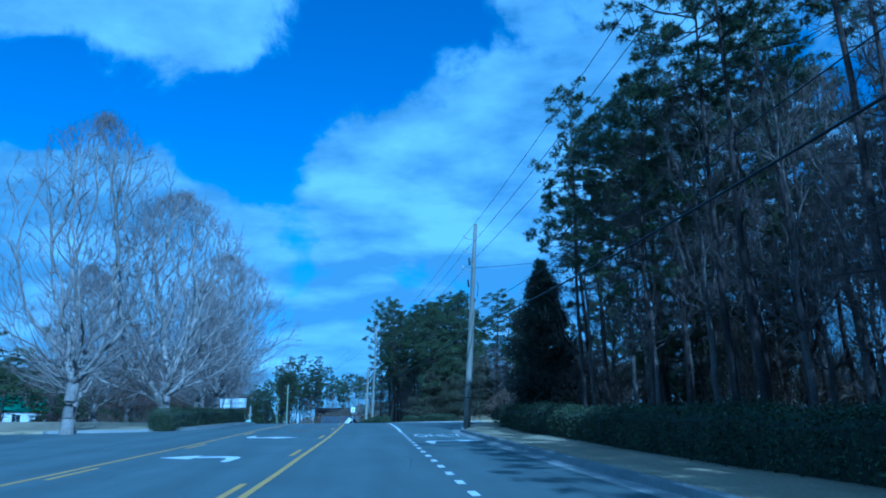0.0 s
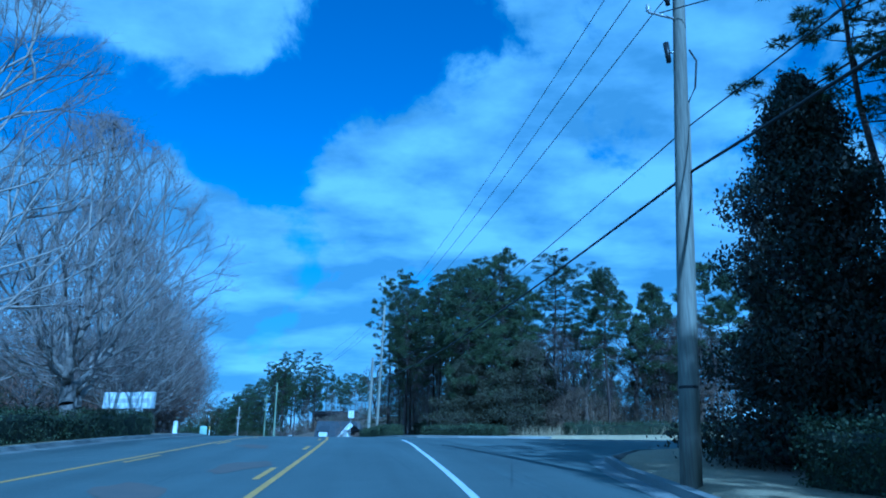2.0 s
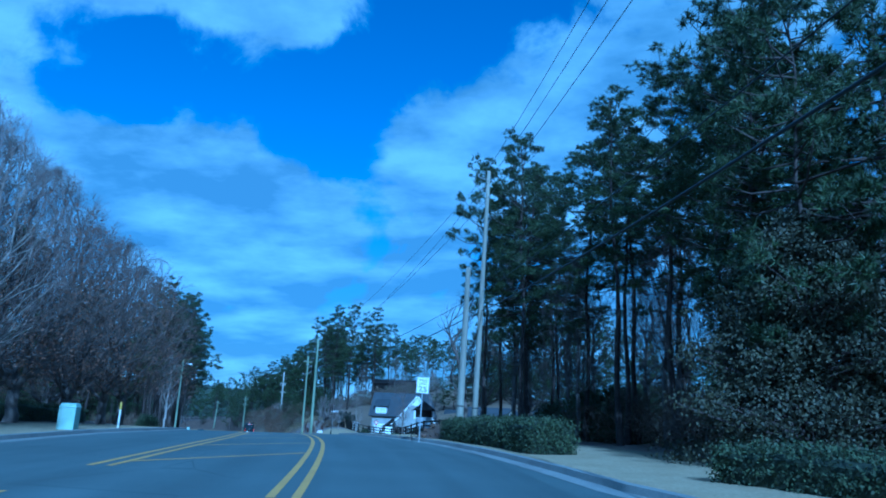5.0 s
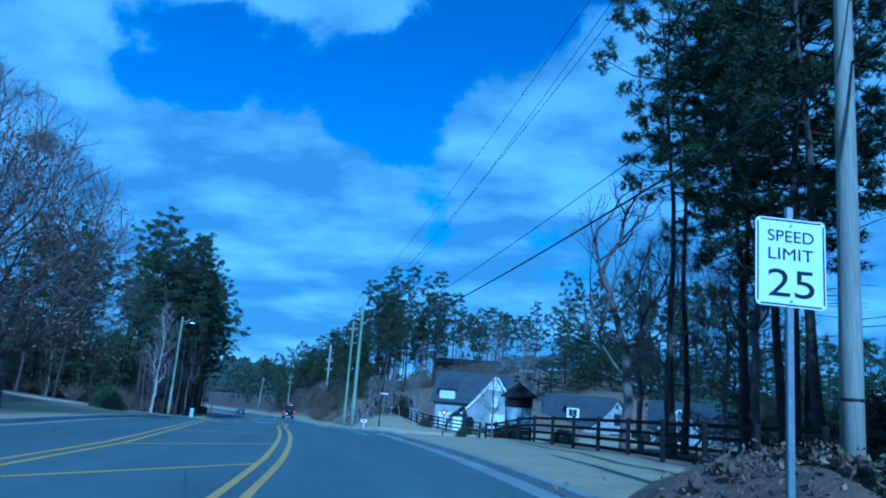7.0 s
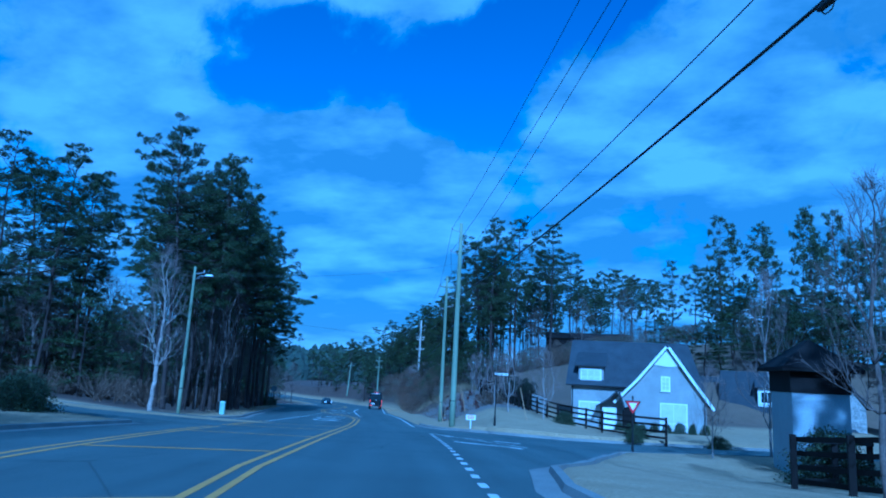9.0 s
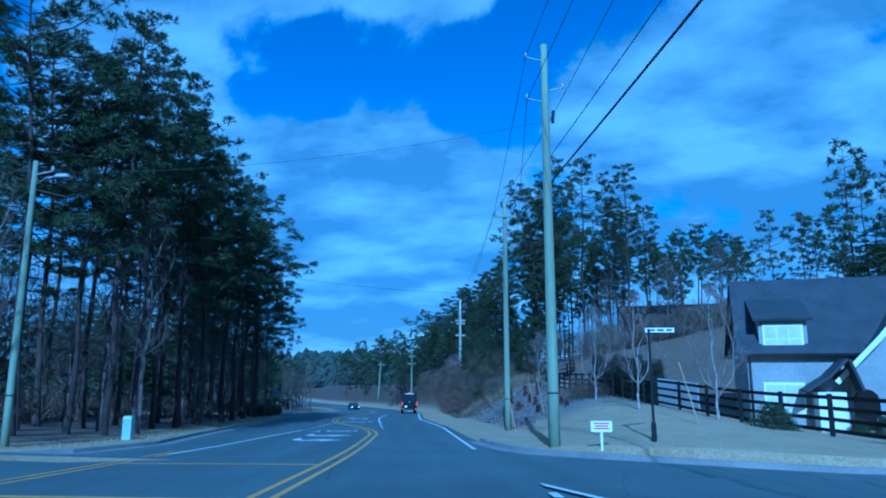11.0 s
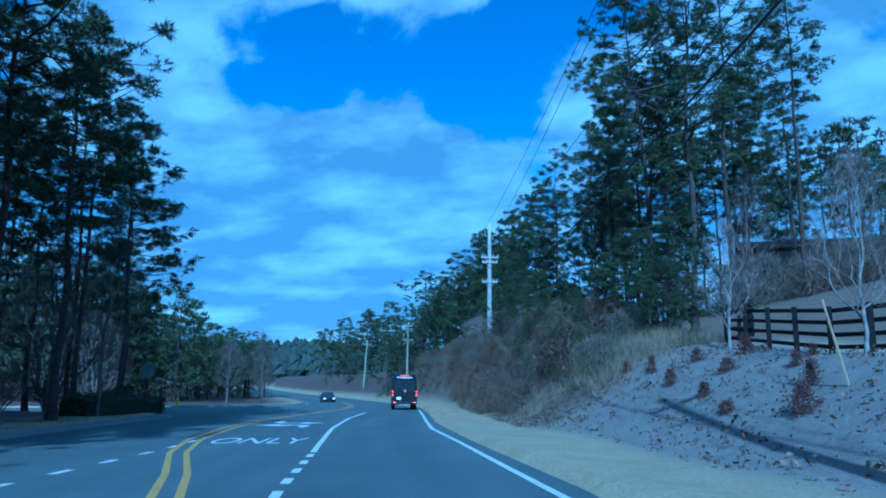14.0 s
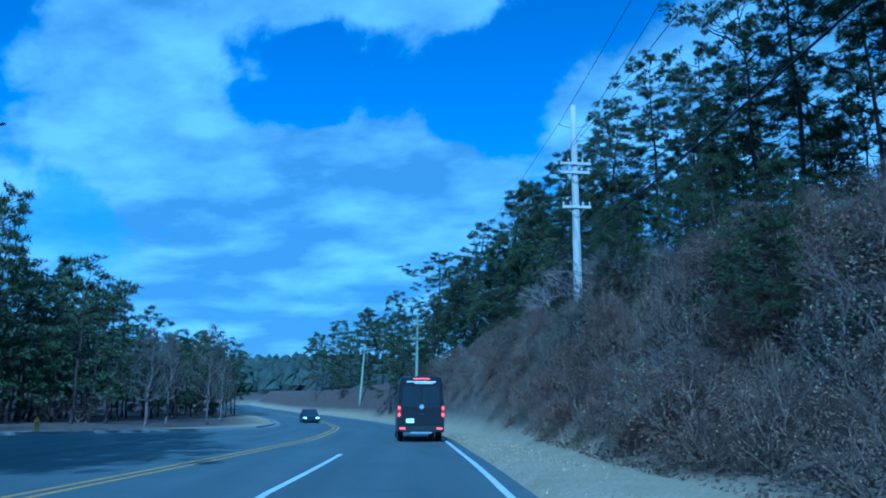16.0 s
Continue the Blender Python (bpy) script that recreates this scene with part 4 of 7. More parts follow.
def tree_kind(name, wood, leaf, wood_mat, leaf_mat, label, category="tree", leaf_name="crown", group=""):
    e = thing(name, pose(0, 0, -60), label, category, group)
    part("trunk", wood, wood_mat, e, smooth=True)
    part(leaf_name, leaf, leaf_mat, e)
    return e


def drop_kind(e):
    for o in (*e.children_recursive, e):
        bpy.data.objects.remove(o)


def set_tree(kind, p, size, turn, label=""):
    o = copy_thing(kind, Matrix.Translation(p) @ Matrix.Rotation(turn, 4, "Z") @ Matrix.Diagonal((size[0], size[0], size[1], 1)))
    return tagged(o, label)


PINES = [tree_kind("pine_tree", *pine_meshes(11 + i, 24.0, (0.44, 0.56, 0.34, 0.60)[i], (3.5, 2.9, 4.2, 2.7)[i], (52, 42, 64, 38)[i]), BARK, NEEDLES,
                   ("tall pine with a long bare trunk and dark green needles", "slim pine with a high thin crown", "broad tall pine with heavy green boughs", "thin pine, mostly bare grey-brown trunk")[i],
                   group="roadside pines") for i in range(4)]
MID_PINES = [tree_kind("pine_tree", *pine_meshes(35 + i, (14.0, 12.0)[i], (0.42, 0.3)[i], (2.7, 2.9)[i], (46, 50)[i], 1.3), BARK, NEEDLES,
                       ("half-grown pine with a rounded green crown", "half-grown pine, bushy and broad")[i], group="roadside pines") for i in range(2)]
LOW_PINE = tree_kind("pine_tree", *pine_meshes(31, 14.0, 0.14, 3.3, 74, 1.0), BARK, NEEDLES, "younger pine, green nearly to the ground", group="roadside pines")
BARES = [tree_kind("bare_tree", *crown_meshes(41 + i, (17.5, 14.5, 13.0)[i], (5.0, 6.6, 5.6)[i], (2.6, 1.9, 2.0)[i], (1900, 2300, 1900)[i], (0.30, 0.36, 0.30)[i], 0.75, 8, 0.9), GREY_BARK, TWIGS,
                   ("tall oval leafless street tree with a pale trunk", "broad leafless street tree with limbs spreading from a low fork", "rounded leafless street tree with a haze of fine twigs")[i],
                   leaf_name="twig_crown", group="leafless street trees") for i in range(3)]
SLIMS = [tree_kind("bare_tree", *crown_meshes(51 + i, (13, 11)[i], (2.1, 2.4)[i], (4.2, 3.0)[i], 420, 0.12, 0.8, 6, 1.2, leader=0.75), DARK_BARK, DARK_TWIGS,
                   "slim leafless tree with a grey trunk", leaf_name="twig_crown", group="leafless woodland trees") for i in range(2)]
FORKED = tree_kind("bare_tree", *crown_meshes(55, 14, 2.7, 5.0, 340, 0.2, 0.6, 4, 1.3, fine=0.008), DARK_BARK, DARK_TWIGS, "leafless dark tree with forked upright limbs", leaf_name="twig_crown")
PALE_SLIM = tree_kind("bare_tree", *crown_meshes(57, 13, 1.7, 3.6, 420, 0.13, 0.8, 6, 1.2, leader=0.8), GREY_BARK, TWIGS, "tall leafless tree with a pale trunk before the pines", leaf_name="twig_crown", group="leafless woodland trees")
SAPLING = tree_kind("young_tree", *crown_meshes(61, 5.4, 1.3, 1.3, 260, 0.055, 0.55, 5, 1.8, leader=0.7, fine=0.005), PALE_BARK, TWIGS, "young leafless tree with a white trunk beside the fence", leaf_name="twig_crown", group="young trees by the fence")
VASE = tree_kind("bare_tree", *crown_meshes(66, 8.0, 3.6, 0.8, 900, 0.17, 0.7, 7, 1.2, stems=3), DARK_BARK, DARK_TWIGS, "leafless many-stemmed tree shaped like a vase", leaf_name="twig_crown")
BROWN = tree_kind("oak_tree", *crown_meshes(71, 14, 6.0, 2.6, 1500, 0.30, 0.8, 8, 0.6), DARK_BARK, DARK_TWIGS, "oak with a few brown winter leaves still hanging", leaf_name="twig_crown", group="leafless street trees")


def brown_leaves():
    rng = np.random.default_rng(5)
    V, F = [], []
    for k in range(900):
        a, z = rng.uniform(0, 6.283), rng.uniform(0.2, 0.8)
        r = 5.8 * math.sqrt(rng.uniform(0.1, 1)) * (1.1 - z * 0.5)
        leaf_spray(V, F, np.array((math.cos(a) * r, math.sin(a) * r, 14 * z)), 0.15, 5, rng, 0.4)
    part("withered_foliage", (V, F), DRY_LEAF, BROWN, "brown withered leaves")


brown_leaves()
MAG = tree_kind("magnolia_tree", *leafy_meshes(81, 10.5, 4.0, 8000, 0.15, 0.62, 0.03, 0.34), BARK, MAGNOLIA, "dark glossy evergreen magnolia, leafy to the ground")
ROUND = tree_kind("evergreen_tree", *leafy_meshes(82, 9.0, 4.8, 6200, 0.165, 0.5, 0.03, 0.36), BARK, OLIVE, "broad olive-brown evergreen tree, leafy to the ground")
ARBOR = tree_kind("arborvitae", *leafy_meshes(83, 4.2, 0.95, 1100, 0.10, 0.3), BARK, ARBOR_LEAF, "upright clipped arborvitae in a dense row", group="arborvitae row")
BUSH = tree_kind("shrub", *leafy_meshes(84, 1.5, 1.2, 900, 0.085, 0.4, 0.0), BARK, HEDGE_LEAF, "rounded dense green shrub with small leaves", "shrub", "foliage", "green shrubs")
REDBUSH = tree_kind("shrub", *leafy_meshes(85, 1.0, 0.5, 170, 0.08, 0.35, 0.15), BARK, RED_LEAF, "small red-brown shrub planted in mulch", "shrub", "foliage", "red shrubs in the mulch")
def thicket(seed, height, radius, wood, leaf, n, label):
    """A tangle of stems with withered leaves caught in it."""
    w, t = crown_meshes(seed, height, radius, 0.25, 330, 0.04, 0.55, 6, 0.7, 0.3, 5)
    e = tree_kind("thicket", w, t, wood, wood, label, "shrub", "twig_crown", "thickets on the bank")
    r = np.random.default_rng(seed + 500)
    V, F = [], []
    for k in range(n):
        a, z = r.uniform(0, 6.283), r.uniform(0.08, 0.92)
        q = radius * math.sqrt(r.uniform(0.05, 1)) * math.sin(math.pi * (0.2 + 0.75 * z)) ** 0.6
        leaf_spray(V, F, np.array((math.cos(a) * q, math.sin(a) * q, height * z)), 0.1, 5, r, 0.16)
    part("withered_foliage", (V, F), leaf, e, "withered leaves")
    return e


THICKET = thicket(87, 3.6, 1.9, BRUSH, BRUSH_LEAF, 170, "tangled leafless brown thicket on the bank")
GREYTHICKET = thicket(187, 3.4, 2.0, DARK_TWIGS, SAGE_LEAF, 240, "grey-green twiggy thicket on the bank")
REDTHICKET = thicket(287, 3.2, 1.8, BRUSH, RUST_LEAF, 330, "rust-brown thicket with withered leaves on the bank")
PALETHICKET = tree_kind("thicket", *crown_meshes(88, 4.4, 3.6, 0.5, 800, 0.11, 0.6, 7, 0.35, 0.4, 4), PALE_BARK, TWIGS, "pale grey leafless thicket with arching stems", "shrub", "twig_crown", "thickets on the bank")
KINDS = PINES + MID_PINES + BARES + SLIMS + [FORKED, PALE_SLIM, LOW_PINE, SAPLING, VASE, BROWN, MAG, ROUND, ARBOR, BUSH, REDBUSH, THICKET, GREYTHICKET, REDTHICKET, PALETHICKET]
rng = np.random.default_rng(2024)


def scatter(kinds, n, s0, s1, d0, d1, size, tall, gap=2.2, taken=None):
    """n trees in a stretch of the plan, kept apart."""
    spots = taken if taken is not None else []
    tries = 0
    made = 0
    while made < n and tries < n * 40:
        tries += 1
        s, d = rng.uniform(s0, s1), rng.uniform(d0, d1)
        if any((s - a) ** 2 + (d - b) ** 2 < gap * gap for a, b in spots):
            continue
        if left_edge(s) - 1.2 < d < right_edge(s) + 1.2:
            continue
        spots.append((s, d))
        k = kinds[int(rng.integers(len(kinds)))]
        set_tree(k, place(s, d, -0.1), (rng.uniform(*size), rng.uniform(*tall)), rng.uniform(0, 6.28))
        made += 1
    return spots


def pine_belt(areas, label, low=False):
    """Pines too far off to tell apart, joined: trunks and crowns on one mesh."""
    V, F, M = [], [], []
    kinds = [tuple((np.array([tuple(v) for v in a[0]]), a[1]) for a in pine_meshes(91 + i, 15.0, (0.12, 0.2, 0.08)[i] if low else (0.42, 0.55, 0.32)[i], (3.0, 2.5, 3.3)[i] if low else (2.7, 2.2, 3.0)[i], 28 if low else 27, 0.5, 5, 1.7)) for i in range(3)]
    for n, s0, s1, d0, d1, size, tall, gap in areas:
        spots, tries = [], 0
        while len(spots) < n and tries < n * 40:
            tries += 1
            s, d = rng.uniform(s0, s1), rng.uniform(d0, d1)
            if any((s - a) ** 2 + (d - b) ** 2 < gap * gap for a, b in spots) or left_edge(s) - 1.2 < d < right_edge(s) + 1.2:
                continue
            spots.append((s, d))
            k = kinds[int(rng.integers(3))]
            p, w, h, a = place(s, d, -0.1), rng.uniform(*size), rng.uniform(*tall), rng.uniform(0, 6.28)
            c, sn = math.cos(a), math.sin(a)
            R = np.array(((c * w, sn * w, 0), (-sn * w, c * w, 0), (0, 0, h * 1.6)))
            for slot, (co, faces) in enumerate(k):
                b = len(V)
                V.extend(map(tuple, co @ R + np.array(p)))
                F.extend(tuple(i + b for i in f) for f in faces)
                M.extend([slot] * len(faces))
    me = mesh_of("pine_belt", V, F, BARK)
    me.materials.append(NEEDLES)
    me.polygons.foreach_set("material_index", np.array(M, dtype=np.int32))
    me.update()
    tagged(new("pine_belt", me), label, "woodland", kind="stuff")


def brush_belt(areas, label):
    """Far scrub too tangled to count, joined into one mesh."""
    V, F = [], []
    kinds = []
    for i in range(3):
        a, b = bare_meshes(121 + i, 4.0, 4.2, 0.05, 8, 2, 0.8, 0.05, (5, 7), 2)
        n = len(a[0])
        kinds.append((np.array([tuple(v) for v in a[0] + b[0]]), a[1] + [tuple(q + n for q in f) for f in b[1]]))
    for n, s0, s1, d0, d1, size, tall in areas:
        for k in range(n):
            s, d = rng.uniform(s0, s1), rng.uniform(d0, d1)
            if left_edge(s) - 1.5 < d < right_edge(s) + 1.5:
                continue
            co, faces = kinds[k % 3]
            p, w, h, a = place(s, d, -0.1), rng.uniform(*size), rng.uniform(*tall), rng.uniform(0, 6.28)
            c, sn = math.cos(a), math.sin(a)
            b = len(V)
            V.extend(map(tuple, co @ np.array(((c * w, sn * w, 0), (-sn * w, c * w, 0), (0, 0, h))) + np.array(p)))
            F.extend(tuple(i + b for i in f) for f in faces)
    tagged(part("brush_belt", (V, F), BRUSH), label, "scrub", kind="stuff")


def tree_at(kind, s, d, w, h, turn=None, label=""):
    set_tree(kind, place(s, d, -0.1), (w, h), rng.uniform(0, 6.28) if turn is None else turn, label)


def plant():
    # the pine wood behind the long hedge
    for s, d, k, w, h in ((30.2, 9.6, 0, 0.72, 0.70), (24.6, 10.4, 2, 0.70, 0.62), (35, 12.5, 1, 0.8, 0.70), (39.5, 14.2, 0, 0.8, 0.62), (31.5, 14.0, 3, 0.9, 0.78), (28, 13.6, 1, 0.85, 0.8), (22.5, 12.4, 3, 0.9, 0.86), (20, 13.6, 1, 0.85, 0.84), (16, 14.5, 3, 0.9, 0.84), (36, 16, 1, 0.9, 0.7), (42, 17, 0, 0.8, 0.6)):
        tree_at(PINES[k], s, d, w, h)
    scatter([PINES[0], PINES[2]], 30, -46, 2, 10, 18, (0.9, 1.1), (0.74, 0.88), 2.2)
    for s, d, k in ((6, 11.2, 1), (14, 11.6, 3), (18.5, 11.0, 1)):
        tree_at(PINES[k], s, d, 0.85, 0.85)
    scatter([BUSH, THICKET], 10, -20, 8, 10, 13, (0.8, 1.2), (0.8, 1.2), 2)
    spots = scatter(PINES, 62, -6, 45, 14, 50, (0.85, 1.05), (0.70, 0.86), 2.2)
    scatter(SLIMS, 70, 0, 46, 11, 34, (0.8, 1.2), (0.8, 1.15), 1.4, spots)
    scatter([THICKET], 56, 0, 47, 12.5, 36, (0.8, 1.3), (0.6, 1.3), 1.5)
    scatter([BUSH, LOW_PINE], 8, 26, 40, 12.5, 24, (0.5, 0.8), (0.4, 0.7), 2.5)
    pine_belt(((34, -8, 47, 20, 48, (0.8, 1.05), (0.6, 0.95), 3.0),), "dark pine wood behind the hedge", True)
    tree_at(MAG, 41.6, 11.1, 0.74, 0.94, 0.4)
    # street trees across the road
    for s, d, k, w, h in ((37.4, -15.0, 0, 1.0, 1.0), (43.2, -11.9, 1, 1.0, 1.0), (54.9, -10.9, 2, 0.95, 1.0), (66, -14.2, 2, 1.0, 0.98), (75.7, -14.9, 1, 0.9, 0.9), (84, -15.2, 2, 0.95, 0.92), (94, -15.4, 2, 0.9, 0.94), (58, -22, 2, 0.9, 0.95), (22, -18, 2, 0.95, 1.0), (70, -24, 1, 0.95, 0.95)):
        tree_at(BARES[k], s, d, w, h)
    for s, d in ((100, -16.5), (108, -17), (116, -16.5), (123.5, -15.8), (131, -15.6), (97, -26), (112, -27), (127, -24)):
        tree_at(BROWN, s, d, rng.uniform(0.9, 1.05), rng.uniform(0.88, 1.0))
    scatter(SLIMS + [BROWN], 12, 116, 146, -45, -20, (0.8, 1.1), (0.6, 0.8), 4)
    scatter([LOW_PINE], 6, 110, 152, -64, -36, (0.9, 1.4), (0.6, 0.9), 3)
    scatter([LOW_PINE, BUSH], 14, 100, 150, -50, -19, (0.7, 1.1), (0.5, 0.9), 4)
    
    # far side of the first junction
    tree_at(ROUND, 82.0, 15.8, 0.85, 0.85, 0.3)
    tree_at(ROUND, 84.5, 11.4, 0.7, 0.75, 1.9)
    for s, d, w, h in ((84.2, 11.4, 0.95, 1.0), (84.5, 14.6, 1.05, 1.15), (88.0, 12.5, 1.1, 1.1)):
        tree_at(LOW_PINE, s, d, w, h)
    for s, d, k, w, h in ((73.8, 19.0, 0, 0.85, 0.86), (77.0, 30.0, 0, 1.0, 1.0), (80, 34, 1, 1.0, 1.15), (76, 24.5, 1, 0.9, 0.95), (79, 21.5, 0, 0.95, 0.9), (75.5, 33, 1, 0.9, 1.1), (81.5, 27.5, 1, 1.0, 1.0)):
        tree_at(MID_PINES[k], s, d, w, h)
    scatter([THICKET], 12, 73, 88, 17, 34, (0.9, 1.4), (0.6, 1.0), 2)
    tree_at(LOW_PINE, 87.5, 17.5, 1.0, 1.0, 1.3)
    for s, d, k, w, h in ((90, 14, 2, 1.0, 0.72), (94, 17.5, 0, 1.1, 0.76), (97, 14.2, 2, 1.0, 0.74), (102, 15, 0, 1.0, 0.78), (99, 20, 2, 1.1, 0.76), (86, 20, 0, 1.2, 0.70), (92, 23.5, 2, 1.0, 0.72), (113, 12.6, 0, 1.0, 0.9), (117, 14.5, 2, 1.1, 0.92), (120.5, 12.4, 0, 0.9, 0.95), (124, 15, 1, 1.0, 0.92)):
        tree_at(PINES[k], s, d, w, h)
    scatter(MID_PINES, 6, 96, 128, 30, 48, (0.8, 1.0), (0.7, 0.9), 4)
    scatter(MID_PINES, 8, 74, 88, 36, 58, (0.9, 1.1), (0.9, 1.05), 4)
    pine_belt(((16, 72, 96, 40, 72, (1.0, 1.3), (0.36, 0.46), 4),), "dark evergreen wood behind the junction", True)
    scatter(SLIMS, 20, 74, 86, 18, 40, (1.3, 1.9), (0.6, 0.8), 2.2)
    scatter(SLIMS, 20, 86, 128, 11.5, 26, (0.8, 1.3), (0.7, 1.1), 2)
    scatter([LOW_PINE], 4, 96, 122, 24, 38, (0.7, 0.9), (0.35, 0.48), 4)
    brush_belt(((22, 84, 128, 14, 30, (0.7, 1.3), (0.5, 1.0)),), "dark bare scrub under the pines")
    scatter([THICKET], 16, 76, 128, 13, 30, (0.8, 1.3), (0.5, 0.9), 2.5)
    tree_at(FORKED, 122, 11.2, 1.0, 0.85, 0.4)
    tree_at(SLIMS[1], 133.2, 8.8, 0.5, 0.55)
    tree_at(SAPLING, 146.1, 11.9, 0.6, 0.62)
    tree_at(SAPLING, 150.5, 16.8, 1.1, 1.5)
    pine_belt(((16, 178, 216, -62, -32, (0.8, 1.1), (0.32, 0.5), 3.5), (16, 58, 112, -48, -27, (0.9, 1.2), (0.26, 0.38), 3.5)), "low dark evergreen wood across the road", True)
    # left grove beyond the side street
    tree_at(PALE_SLIM, 166, -14.5, 1.0, 0.8)
    for s, d, k, w, h in ((172, -15.5, 2, 1.0, 0.86), (176, -13.5, 0, 1.0, 0.84), (181, -14.0, 1, 1.0, 0.86), (185.5, -13.2, 2, 1.1, 0.84), (190, -13.2, 2, 1.15, 0.82), (195, -13.0, 0, 1.2, 0.8), (199.5, -13.4, 2, 1.15, 0.80), (204, -13.6, 0, 1.2, 0.8), (209, -13.6, 2, 1.1, 0.78), (213.5, -15, 1, 0.9, 0.78), (217, -14.2, 2, 0.85, 0.7), (179, -18, 2, 1, 0.9), (188, -18, 0, 1, 0.9)):
        tree_at(PINES[k], s, d, w, h)
    spots = scatter(PINES, 5, 173, 186, -17, -13.2, (0.85, 1.1), (0.7, 0.88), 2.2)
    scatter(PINES, 18, 186, 218, -22, -14, (0.85, 1.1), (0.7, 0.84), 2.6, spots)
    for s, d, k, w, h in ((174, -25, 2, 1.0, 0.78), (177.5, -24, 0, 1.0, 0.72), (180, -29, 2, 1.1, 0.8), (184, -27, 0, 1.0, 0.82), (187, -30, 2, 1.0, 0.8), (172, -28, 1, 1.0, 0.75), (190, -28, 3, 1.0, 0.8)):
        tree_at(PINES[k], s, d, w, h)
    scatter([BROWN, LOW_PINE, SLIMS[0]], 12, 170, 192, -36, -26, (0.8, 1.0), (0.6, 0.85), 2.4, spots)
    scatter(SLIMS, 10, 174, 218, -20, -12.8, (0.7, 1.0), (0.6, 1.0), 1.6, spots)
    
    tree_at(PINES[2], 223.5, -16.5, 1.0, 0.68)
    tree_at(PINES[0], 221, -21, 1.0, 0.7)
    tree_at(VASE, 220.6, -19.5, 1.05, 1.15)
    tree_at(VASE, 240.5, -25, 1.0, 0.95)
    # behind the third left junction
    scatter(SLIMS, 15, 246, 330, -56, -26, (0.9, 1.3), (0.95, 1.2), 4)
    
    scatter([SLIMS[1]], 4, 240, 290, -19, -13, (0.7, 0.9), (0.6, 0.8), 5)
    # tall pines on the hill to the right
    for s, d, k, w, h in ((214, 15.5, 2, 1.15, 0.96), (219, 20, 0, 1.15, 0.96), (217, 14.5, 2, 1.0, 0.84), (222, 17.5, 0, 1.1, 0.9), (221, 26, 1, 1.1, 0.9), (226, 17.5, 2, 1.0, 0.82), (231, 17, 0, 0.95, 0.78), (236, 18, 2, 1.0, 0.76), (243, 16, 0, 0.95, 0.74), (250, 15.5, 2, 1.0, 0.74), (258, 14.5, 2, 1.05, 0.72), (266, 13.5, 2, 1.1, 0.68), (275, 12, 2, 1.1, 0.66), (284, 10.5, 2, 1.1, 0.62)):
        tree_at(PINES[k], s, d, w, h)
    scatter([LOW_PINE], 20, 146, 228, 47, 66, (0.8, 1.2), (0.4, 0.62), 2.2)
    brush_belt(((46, 146, 228, 47, 66, (1.0, 1.6), (0.6, 1.0)), (40, 219.5, 231, 19, 44, (1.0, 1.5), (0.42, 0.75)), (10, 112, 150, 40, 60, (1.0, 1.5), (0.6, 1.0))), "bare brown scrub along the ridge")
    brush_belt(((26, 242, 310, -60, -24, (1.0, 1.6), (0.7, 1.2)), (16, 110, 152, -64, -36, (0.9, 1.4), (0.6, 0.9)), (70, 166, 220, -34, -15, (0.7, 1.2), (0.5, 1.1)), (18, 80, 150, -30, -21, (0.8, 1.4), (0.5, 0.9))), "bare brown scrub under the trees across the road")
    scatter([THICKET, GREYTHICKET], 22, 219.5, 229, 19, 50, (0.9, 1.3), (0.7, 1.1), 1.5)
    scatter([LOW_PINE], 7, 112, 150, 40, 60, (0.7, 1.0), (0.4, 0.6), 3)
    scatter([LOW_PINE], 3, 222, 240, 13.5, 20, (0.5, 0.8), (0.35, 0.55), 3)
    scatter([LOW_PINE], 13, 246, 290, 11.5, 19, (0.8, 1.1), (0.75, 1.05), 3)
    tree_at(LOW_PINE, 211.5, 13.5, 0.75, 0.42)
    tree_at(LOW_PINE, 215, 12.8, 0.65, 0.4)
    # the road's far end
    pine_belt(((7, 112, 150, -70, -34, (0.8, 1.0), (0.42, 0.52), 4), (46, 242, 350, -80, -28, (0.9, 1.3), (0.6, 0.78), 4)), "dark pine wood behind the leafless trees")
    pine_belt(((26, 188, 226, 50, 78, (0.8, 1.05), (0.58, 0.8), 3.2), (24, 150, 188, 54, 82, (0.75, 1.0), (0.36, 0.5), 3.2), (14, 116, 152, 48, 80, (0.75, 0.95), (0.34, 0.46), 4), (34, 230, 256, 22, 62, (0.85, 1.1), (0.52, 0.64), 3.2)), "pine wood along the ridge behind the houses")
    pine_belt(((36, 290, 365, 6, 60, (0.9, 1.3), (0.45, 0.62), 4), (20, 330, 368, -60, -10, (0.9, 1.3), (0.5, 0.62), 5)), "pine wood closing the view beyond the bend")
    pine_belt(((50, 247, 325, -60, -29, (1.0, 1.4), (0.58, 0.74), 3.2), (16, 290, 330, -24, -14, (0.9, 1.2), (0.35, 0.45), 3.5), (26, 258, 302, -34, -20, (0.9, 1.2), (0.46, 0.56), 3), (14, 300, 334, -17, -10, (0.8, 1.1), (0.36, 0.44), 3), (18, 187, 204, 33, 58, (0.9, 1.2), (0.18, 0.28), 3), (30, 150, 226, 47, 60, (0.9, 1.2), (0.22, 0.34), 3), (22, 168, 220, -36, -21, (0.8, 1.1), (0.2, 0.34), 3), (22, 272, 335, 5, 17, (0.8, 1.1), (0.28, 0.42), 3)), "low dark evergreen wood behind the verge", True)
    scatter([PINES[1], PINES[3], PINES[0], PINES[3]], 20, 222, 285, 17, 34, (0.85, 1.1), (0.7, 0.88), 3)
    # bank scrub
    three = [THICKET, GREYTHICKET, REDTHICKET]
